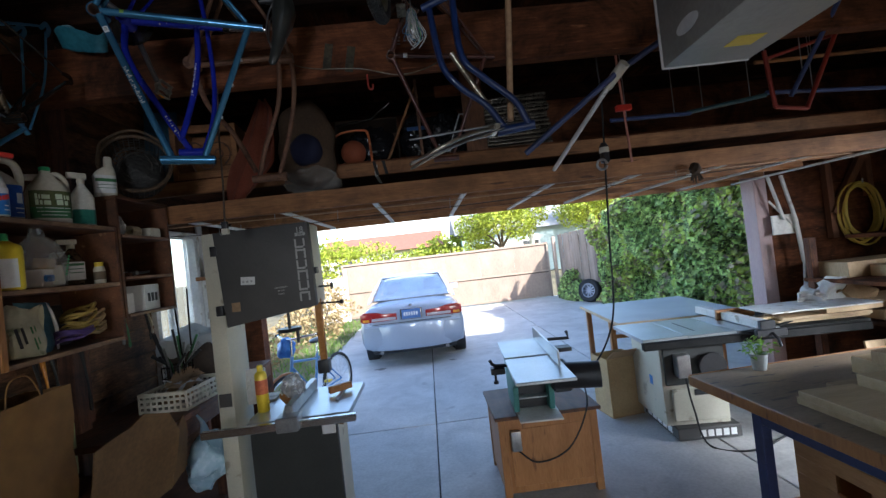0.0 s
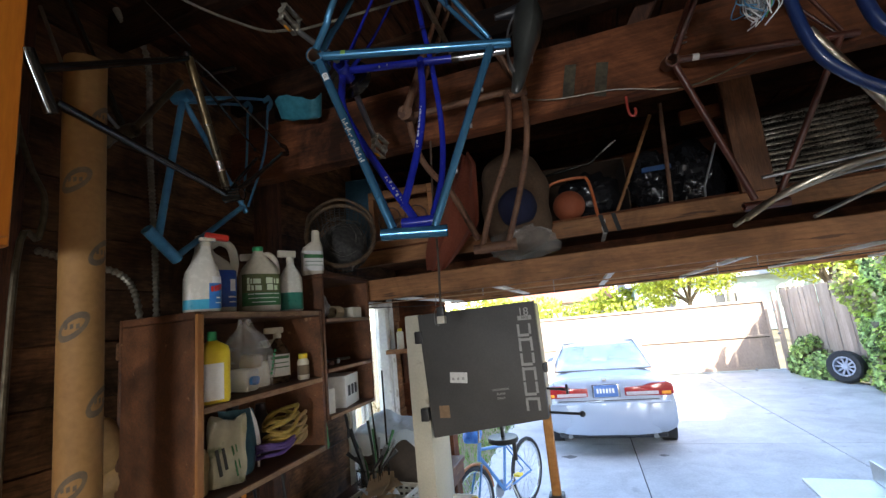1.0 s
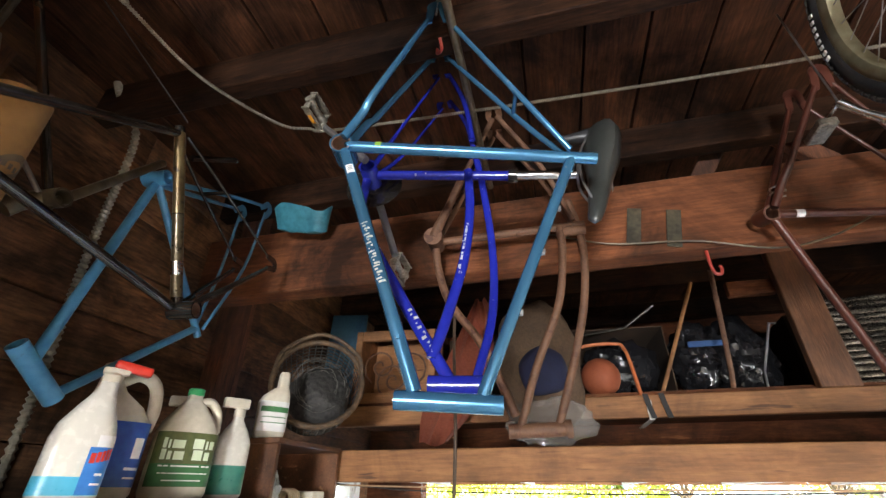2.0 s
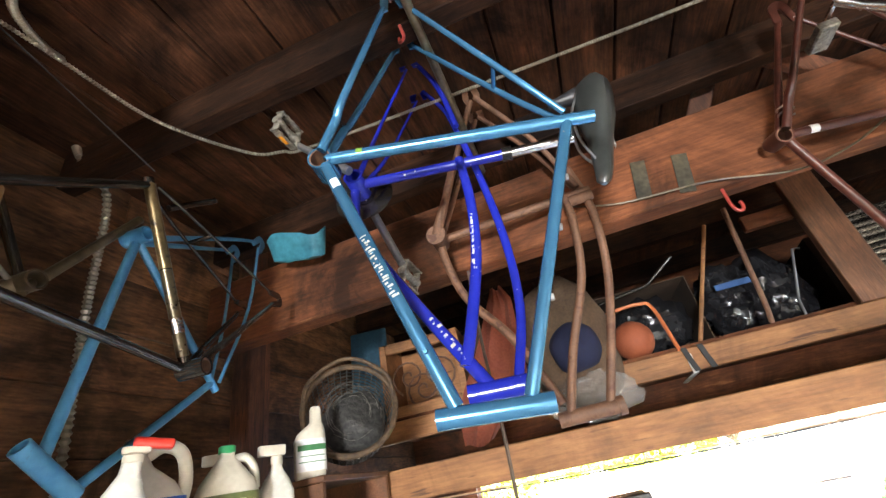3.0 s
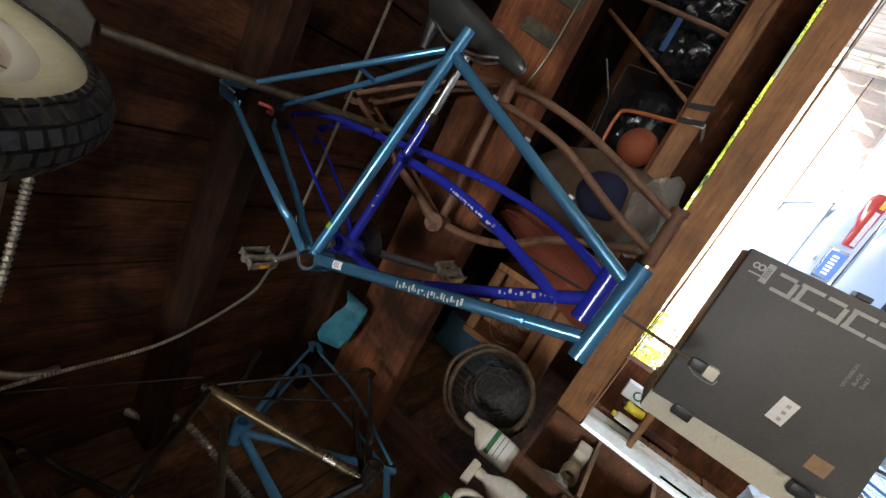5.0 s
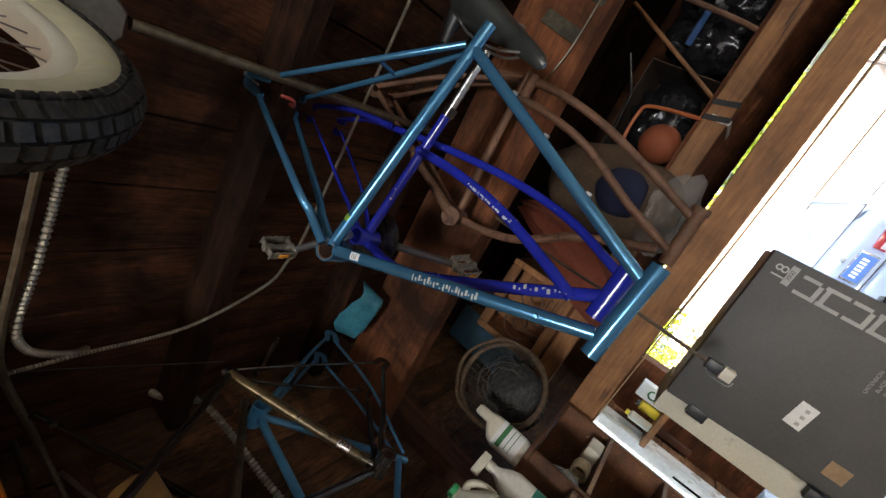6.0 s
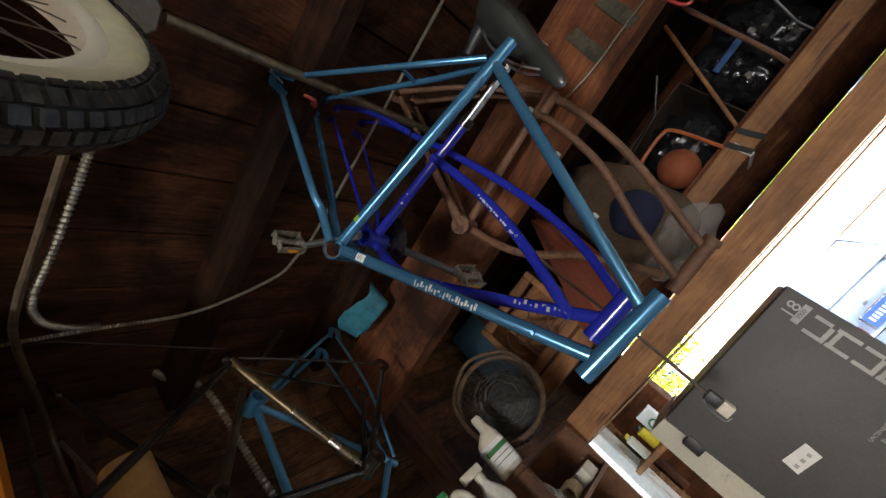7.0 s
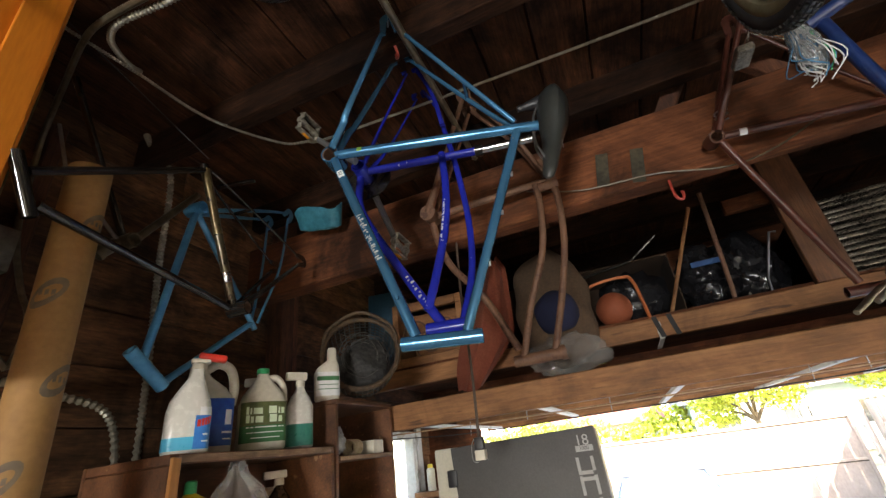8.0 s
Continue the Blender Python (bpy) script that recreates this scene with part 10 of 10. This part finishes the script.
def house(label, at, w, d, h, rise, wall, roof, turn=0.0, panes=3):
    ob = thing("house", label, "house", (*at, 0, 0, turn), "houses across the street")
    bm = B()
    box(bm, (-w / 2, -d / 2, 0), (w / 2, d / 2, h), 0.01)
    part("wall", bm, wall, ob)
    bm = B()
    o = 0.45
    vs = [bm.verts.new(v) for v in ((-w / 2 - o, -d / 2 - o, h), (w / 2 + o, -d / 2 - o, h), (w / 2 + o, d / 2 + o, h), (-w / 2 - o, d / 2 + o, h), (-w / 2 - o, 0, h + rise), (w / 2 + o, 0, h + rise))]
    for f in ((0, 1, 5, 4), (2, 3, 4, 5), (1, 2, 5), (3, 0, 4), (3, 2, 1, 0)):
        bm.faces.new([vs[i] for i in f])
    part("roof", bm, roof, ob, smooth=False)
    for k in range(panes):
        x = -w / 2 + w * (k + 0.5) / panes
        fr = B()
        box(fr, (x - 0.6, -d / 2 - 0.05, 1.0), (x + 0.6, -d / 2 - 0.002, 2.2), 0.01)
        fr = part("window", fr, WHITE_PAINT, ob)
        for s in (-1, 1):
            bm = B()
            box(bm, (x + s * 0.28 - 0.25, -d / 2 - 0.062, 1.1), (x + s * 0.28 + 0.25, -d / 2 - 0.052, 2.1))
            part("pane", bm, GLASS_DARK, fr)
    return ob


house("pale teal single-storey house with grey roof", (7.0, 31.0, 0), 9.0, 6.0, 2.9, 1.5, SIDING, ROOF_GREY)
house("pale stucco house with red-brown shingle roof", (-3.0, 34.0, 0), 8.0, 6.0, 2.5, 1.3, STUCCO, ROOF)
pole = thing("utility_pole", "pale painted utility pole behind the gate", "pole", (5.7, 22.5, 0))
bm = B()
tube(bm, [(0, 0, 0), (0, 0, 8.0)], [0.14, 0.10], 12)
part("shaft", bm, WHITE_PAINT, pole)
bm = B()
box(bm, (-0.9, -0.05, 7.0), (0.9, 0.05, 7.12), 0.01)
part("cross_arm", bm, BARK, pole)

# spare wheel leaning in the ivy
TYRE = BLACK_RUBBER
spare = thing("spare_wheel", "grey steel car wheel with tyre leaning against the ivy", "wheel", plane_pose((4.55, 12.15, 0.325), (0.62, -0.78, 0.0), (0.12, 0.09, 0.98)))
bm = B()
lathe(bm, [(0.20, -0.09), (0.29, -0.10), (0.32, -0.07), (0.325, 0.0), (0.32, 0.07), (0.29, 0.10), (0.20, 0.09), (0.195, 0.0), (0.20, -0.09)], 36)
part("tyre", bm, TYRE, spare)
RIM_GREY = surface("grey_steel_rim", (0.30, 0.31, 0.36), (0.42, 0.43, 0.48), 0.5, 10, metal=0.4)
bm = B()
pipe(bm, (0, 0, -0.085), (0, 0, 0.085), 0.2, 0.175, 32)
rim = part("rim", bm, RIM_GREY, spare)
for k in range(10):
    bm = B()
    a = 2 * math.pi * k / 10
    box(bm, (0.05, -0.018, -0.012), (0.18, 0.018, 0.012), 0.004, Matrix.Rotation(a, 4, "Z") @ Matrix.Translation((0, 0, 0.03)))
    part("spoke", bm, RIM_GREY, rim)
bm = B()
lathe(bm, [(0.001, 0.02), (0.06, 0.02), (0.055, 0.05), (0.001, 0.055)], 20)
part("hub_cap", bm, RIM_GREY, rim)

# silver-blue saloon car, its tail towards the garage
CAR_PAINT = surface("pale_silver_blue_car_paint", (0.35, 0.41, 0.51), (0.40, 0.46, 0.56), 0.30, 2, metal=0.25, bump=0.0, coat=1.0, fine=900)
CAR_GLASS = clear_glass("car_glass", (0.6, 0.7, 0.74))
LAMP_RED = surface("red_tail_lamp", (0.26, 0.012, 0.012), (0.36, 0.018, 0.016), 0.2, 30, bump=0.1, coat=1.0)
LAMP_CLEAR = surface("clear_lamp", (0.42, 0.36, 0.36), (0.55, 0.48, 0.47), 0.25, 30, bump=0.1, coat=1.0)
SEAT_CLOTH = surface("grey_seat_cloth", (0.035, 0.036, 0.04), (0.07, 0.072, 0.078), 0.9, 8, bump=0.1)
PLATE_BLUE = surface("pale_blue_plate", (0.06, 0.14, 0.36), (0.09, 0.19, 0.44), 0.4, 10, bump=0.02)
car = thing("saloon_car", "pale silver-blue saloon car parked with its tail to the garage", "car", (-0.27, 7.48, 0))
bm = B()
loops = []
for y, hw, zb, zt, corner in ((0.0, 0.70, 0.42, 0.60, 0.06), (0.03, 0.83, 0.32, 0.97, 0.10), (0.09, 0.868, 0.27, 1.055, 0.10), (0.35, 0.885, 0.24, 1.075, 0.10), (0.75, 0.892, 0.22, 1.07, 0.09), (1.6, 0.892, 0.20, 1.0, 0.08), (2.8, 0.892, 0.20, 0.95, 0.08), (3.5, 0.885, 0.22, 0.94, 0.10), (4.2, 0.86, 0.24, 0.84, 0.12), (4.6, 0.78, 0.28, 0.70, 0.12), (4.74, 0.62, 0.40, 0.58, 0.08)):
    ring = []
    mid = (zb + zt) / 2
    for k in range(28):
        a = 2 * math.pi * k / 28
        c, s = math.cos(a), math.sin(a)
        e = 0.42
        x = hw * math.copysign(abs(c) ** e, c)
        z = mid + (zt - zb) / 2 * math.copysign(abs(s) ** e, s)
        x *= 1 - 0.06 * max(0, (z - mid) / (zt - mid + 1e-6))
        ring.append((x, y, z))
    loops.append(ring)
rings(bm, loops)
body = part("body", bm, CAR_PAINT, car)
bm = B()
loops = []
for y, hw, zt in ((1.16, 0.555, 1.455), (1.30, 0.575, 1.487), (1.6, 0.59, 1.505), (2.0, 0.595, 1.508), (2.4, 0.585, 1.497), (2.62, 0.56, 1.46)):
    top = [(hw * x, y, zt - 0.045 * abs(x) ** 3) for x in (1.0, 0.92, 0.7, 0.35, 0.0, -0.35, -0.7, -0.92, -1.0)]
    loops.append(top + [(x, y, z - 0.03) for x, y, z in reversed(top)])
rings(bm, loops)
part("roof", bm, CAR_PAINT, car)
# pillars: broad flat posts from the waist to the roof edge
for s in (-1, 1):
    for nm, y0, y1, w0, w1, x0, x1, z0, z1 in (("rear_pillar", 0.62, 1.22, 0.20, 0.10, 0.80, 0.575, 1.045, 1.462), ("door_pillar", 1.93, 1.95, 0.07, 0.06, 0.795, 0.58, 0.98, 1.465), ("front_pillar", 3.28, 2.60, 0.08, 0.06, 0.79, 0.56, 0.95, 1.44)):
        bm = B()
        loops = []
        for q in range(6):
            t = q / 5
            x, y, z, w = x0 + (x1 - x0) * t + 0.03 * math.sin(math.pi * t), y0 + (y1 - y0) * t, z0 + (z1 - z0) * t, w0 + (w1 - w0) * t
            loops.append([(s * x, y, z), (s * (x + 0.006), y + w, z), (s * (x - 0.03), y + w, z), (s * (x - 0.05), y, z)])
        rings(bm, loops)
        part(nm, bm, CAR_PAINT, car)
bm = B()
tube(bm, [(-0.70, 0.655, 1.072), (0.70, 0.655, 1.072), (0.545, 1.20, 1.452), (-0.545, 1.20, 1.452)], 0.012, 6, cyclic=True)
part("window_seal", bm, BLACK_PLASTIC, car, "dark seal round the rear window")
bm = B()
box(bm, (-0.62, 0.50, 1.02), (0.62, 0.66, 1.062), 0.01)
part("parcel_shelf", bm, SEAT_CLOTH, car)


def pane(parent, name, corners, material, thick=0.004):
    bm = B()
    vs = [bm.verts.new(c) for c in corners]
    f = bm.faces.new(vs)
    bmesh.ops.solidify(bm, geom=[f], thickness=thick)
    ob = part(name, bm, material, parent, smooth=False)
    ob.visible_shadow = False
    return ob


pane(car, "rear_window", [(-0.70, 0.66, 1.07), (0.70, 0.66, 1.07), (0.545, 1.20, 1.447), (-0.545, 1.20, 1.447)], CAR_GLASS)
pane(car, "windscreen", [(0.74, 3.3, 0.96), (-0.74, 3.3, 0.96), (-0.53, 2.61, 1.44), (0.53, 2.61, 1.44)], CAR_GLASS)
for s in (-1, 1):
    pane(car, "side_window", [(s * 0.775, 0.86, 1.02), (s * 0.775, 3.2, 0.965), (s * 0.565, 2.58, 1.45), (s * 0.565, 1.34, 1.45)], CAR_GLASS)
for x in (-0.36, 0.36):
    for y in (1.15, 2.15):
        bm = B()
        box(bm, (x - 0.24, y, 0.5), (x + 0.24, y + 0.14, 1.12), 0.05, None, 3)
        seat = part("seat", bm, SEAT_CLOTH, car)
        bm = B()
        box(bm, (x - 0.12, y + 0.02, 1.14), (x + 0.12, y + 0.12, 1.31), 0.04, None, 3)
        part("headrest", bm, SEAT_CLOTH, seat)
for s in (-1, 1):
    bm = B()
    slab(bm, [(s * x, z) for x, z in ((0.24, 0.80), (0.80, 0.79), (0.85, 0.82), (0.845, 0.93), (0.78, 0.965), (0.58, 0.955), (0.47, 0.925), (0.24, 0.91))], -0.09, 0.014, 0.012, pose(0, 0, 0, 90))
    lamp = part("tail_light", bm, LAMP_RED, car, "red tail light with clear lower band")
    bm = B()
    box(bm, (s * 0.26 if s > 0 else -0.66, -0.02, 0.81), (0.66 if s > 0 else -0.26, -0.012, 0.855), 0.003, None, 2)
    part("reversing_lens", bm, LAMP_CLEAR, lamp)
    bm = B()
    box(bm, (s * 0.755 - 0.055, -0.018, 0.81), (s * 0.755 + 0.055, -0.012, 0.85), 0.003, None, 2)
    part("indicator_lens", bm, AMBER, lamp, "amber indicator")
    bm = B()
    box(bm, (s * 0.93 - 0.09, 2.95, 0.98), (s * 0.93 + 0.09, 3.06, 1.10), 0.03, None, 3)
    part("wing_mirror", bm, CAR_PAINT, car)
    bm = B()
    tube(bm, [(s * 0.55, 0.02, 0.27), (s * 0.55, 0.3, 0.27)], 0.03, 12)
    part("exhaust", bm, STEEL, car)
bm = B()
box(bm, (-0.18, -0.022, 0.79), (0.18, -0.004, 0.965), 0.012, None, 2)
plate = part("plate_frame", bm, CHROME, car)
bm = B()
box(bm, (-0.155, -0.030, 0.80), (0.155, -0.023, 0.955), 0.003)
plate_face = part("number_plate", bm, PLATE_BLUE, plate, "pale blue plate with plain bars")
for k in range(6):
    bm = B()
    box(bm, (-0.12 + k * 0.041, -0.033, 0.85), (-0.095 + k * 0.041, -0.0305, 0.91))
    part("plate_bar", bm, DECAL_WHITE, plate_face)
bm = B()
slab(bm, [(-0.87, 0.30), (-0.60, 0.02), (-0.3, -0.055), (0.3, -0.055), (0.60, 0.02), (0.87, 0.30)], 0.30, 0.735, 0.03)
part("bumper", bm, CAR_PAINT, car)
bm = B()
box(bm, (-0.66, -0.002, 0.742), (0.66, 0.06, 0.752), 0.002)
part("boot_seam", bm, BLACK_PLASTIC, car)
for s in (-1, 1):
    bm = B()
    box(bm, (s * 0.69 - 0.003, -0.003, 0.76), (s * 0.69 + 0.003, 0.004, 1.0), 0.001)
    part("boot_seam", bm, BLACK_PLASTIC, car)
bm = B()
box(bm, (-0.80, -0.030, 0.700), (0.80, 0.06, 0.722), 0.006)
part("bumper_ledge", bm, CAR_PAINT, car)
bm = B()
box(bm, (-0.70, 0.06, 0.24), (0.70, 0.30, 0.31), 0.02)
part("under_tray", bm, BLACK_PLASTIC, car)
bm = B()
box(bm, (-0.03, 0.02, 1.0), (0.03, 0.052, 1.04), 0.008)
part("badge", bm, CHROME, car, "small chromed badge")
for x in (-0.76, 0.76):
    for y in (1.0, 3.72):
        bm = B()
        m = Matrix.Translation((x, y, 0.315)) @ pose(0, 0, 0, 0, 90)
        lathe(bm, [(0.19, -0.09), (0.28, -0.1), (0.31, -0.07), (0.315, 0), (0.31, 0.07), (0.28, 0.1), (0.19, 0.09)], 32, m)
        w = part("wheel", bm, TYRE, car)
        bm = B()
        lathe(bm, [(0.001, 0.05), (0.12, 0.06), (0.19, 0.085), (0.195, -0.08), (0.001, -0.08)], 24, m if x > 0 else m @ pose(0, 0, 0, 180))
        part("rim", bm, RIM_GREY, w)
        bm = B()
        lathe(bm, [(0.30, -0.10), (0.36, -0.10), (0.36, 0.10), (0.30, 0.10)], 32, m @ Matrix.Translation((0, 0, 0.045 if x > 0 else -0.045)))
        part("wheel_arch", bm, BLACK_PLASTIC, car)

# dark oil spots on the concrete behind the car
OIL = surface("old_oil_stain", (0.10, 0.095, 0.09), (0.2, 0.19, 0.18), 0.5, 8, bump=0.0)
for x, y, r in ((-0.87, 7.53, 0.10), (0.34, 7.6, 0.06)):
    ob = thing("oil_stain", "dark dried oil stain on the concrete", "stain", (x, y, 0.0), "oil stains")
    bm = B()
    slab(bm, [(r * (1 + 0.25 * math.sin(3 * a + x)) * math.cos(a), 0.6 * r * (1 + 0.2 * math.cos(4 * a)) * math.sin(a)) for a in (2 * math.pi * k / 22 for k in range(22))], 0.0, 0.0015)
    part("film", bm, OIL, ob)


# ---- blue bicycle with a bag, parked outside at the left of the doorway ----
bk = thing("city_bicycle", "blue bicycle with bright blue bag parked by the doorway", "bicycle", plane_pose((-1.42, 5.55, 0.0), (-0.35, -0.94, 0), (0, 0, 1)), "")
BIKE_BLUE = surface("bright_blue_bike_paint", (0.05, 0.17, 0.42), (0.08, 0.24, 0.52), 0.3, 6, bump=0.03, coat=0.5)
for cx in (-0.52, 0.52):
    bm = B()
    tube(bm, [(cx + 0.315 * math.cos(2 * math.pi * k / 48), 0.335 + 0.315 * math.sin(2 * math.pi * k / 48), 0) for k in range(48)], 0.02, 10, cyclic=True)
    wheel = part("tyre", bm, BLACK_RUBBER, bk)
    bm = B()
    tube(bm, [(cx + 0.288 * math.cos(2 * math.pi * k / 48), 0.335 + 0.288 * math.sin(2 * math.pi * k / 48), 0) for k in range(48)], 0.011, 8, cyclic=True)
    part("rim", bm, CHROME, wheel)
    for k in range(24):
        bm = B()
        a = 2 * math.pi * k / 24
        tube(bm, [(cx + 0.02 * math.cos(a + 0.8), 0.335 + 0.02 * math.sin(a + 0.8), 0.03 * (-1) ** k), (cx + 0.285 * math.cos(a), 0.335 + 0.285 * math.sin(a), 0)], 0.0016, 4)
        part("spoke", bm, STEEL, wheel)
for nm, a, b, r in (("seat_tube", (-0.02, 0.30, 0), (-0.13, 0.78, 0), 0.016), ("down_tube", (-0.02, 0.30, 0), (0.36, 0.72, 0), 0.018), ("top_tube", (-0.11, 0.70, 0), (0.35, 0.78, 0), 0.015), ("head_tube", (0.37, 0.68, 0), (0.335, 0.84, 0), 0.019), ("chain_stay", (-0.02, 0.30, 0.02), (-0.52, 0.335, 0.05), 0.010), ("chain_stay", (-0.02, 0.30, -0.02), (-0.52, 0.335, -0.05), 0.010), ("seat_stay", (-0.12, 0.72, 0.02), (-0.52, 0.335, 0.05), 0.008), ("seat_stay", (-0.12, 0.72, -0.02), (-0.52, 0.335, -0.05), 0.008), ("fork_leg", (0.375, 0.66, 0.03), (0.52, 0.335, 0.05), 0.011), ("fork_leg", (0.375, 0.66, -0.03), (0.52, 0.335, -0.05), 0.011)):
    bar(nm, bk, BIKE_BLUE, [a, b], r)
bar("seat_post", bk, CHROME, [(-0.12, 0.76, 0), (-0.145, 0.90, 0)], 0.013)
bar("stem", bk, CHROME, [(0.34, 0.83, 0), (0.32, 1.02, 0)], 0.012)
bar("handlebar", bk, CHROME, [(0.20, 1.06, 0.29), (0.30, 1.05, 0.16), (0.34, 1.03, 0), (0.30, 1.05, -0.16), (0.20, 1.06, -0.29)], 0.011, steps=5)
for s in (-1, 1):
    bar("grip", bk, BLACK_RUBBER, [(0.15, 1.06, s * 0.30), (0.22, 1.06, s * 0.285)], 0.016)
bm = B()
lathe(bm, [(0.02, -0.02), (0.12, -0.01), (0.13, 0.015), (0.09, 0.035), (0.001, 0.04)], 20, Matrix.Translation((-0.17, 0.91, 0)) @ pose(0, 0, 0, -90) @ Matrix.Diagonal((1.1, 0.62, 1, 1)))
part("saddle", bm, BLACK_VINYL, bk, "black saddle")
bar("mudguard", bk, surface("orange_brown_guard", (0.36, 0.13, 0.04), (0.48, 0.2, 0.07), 0.4, 6), [(0.52 + 0.35 * math.cos(radians(a)), 0.335 + 0.35 * math.sin(radians(a)), 0) for a in range(40, 171, 13)], 0.014, steps=2)
bm = B()
lathe(bm, [(0.02, -0.004), (0.085, -0.003), (0.085, 0.003), (0.02, 0.004)], 28, Matrix.Translation((-0.02, 0.30, 0.05)))
part("chainring", bm, STEEL, bk)
for s in (-1, 1):
    bar("crank", bk, CHROME, [(-0.02, 0.30, s * 0.06), (-0.02 + s * 0.11, 0.30 - s * 0.12, s * 0.07)], 0.009)
    bm = B()
    box(bm, (-0.02 + s * 0.11 - 0.04, 0.30 - s * 0.12 - 0.012, s * 0.115 - 0.035), (-0.02 + s * 0.11 + 0.04, 0.30 - s * 0.12 + 0.012, s * 0.115 + 0.035), 0.004)
    part("pedal", bm, YELLOW_PLASTIC if s < 0 else BLACK_PLASTIC, bk)
bm = B()
bmesh.ops.create_icosphere(bm, subdivisions=4, radius=1.0, matrix=Matrix.Translation((0.30, 0.93, 0.10)) @ Matrix.Diagonal((0.11, 0.12, 0.10, 1)))
rough_up(bm, 0.05, 8)
part("bag", bm, surface("bright_blue_bag", (0.02, 0.10, 0.42), (0.06, 0.26, 0.66), 0.35, 9, bump=0.5), bk, "rumpled bright blue bag")
bm = B()
tube(bm, [(-0.1, 0.32, -0.05), (-0.14, 0.02, -0.17)], 0.008, 6)
part("kickstand", bm, STEEL, bk)
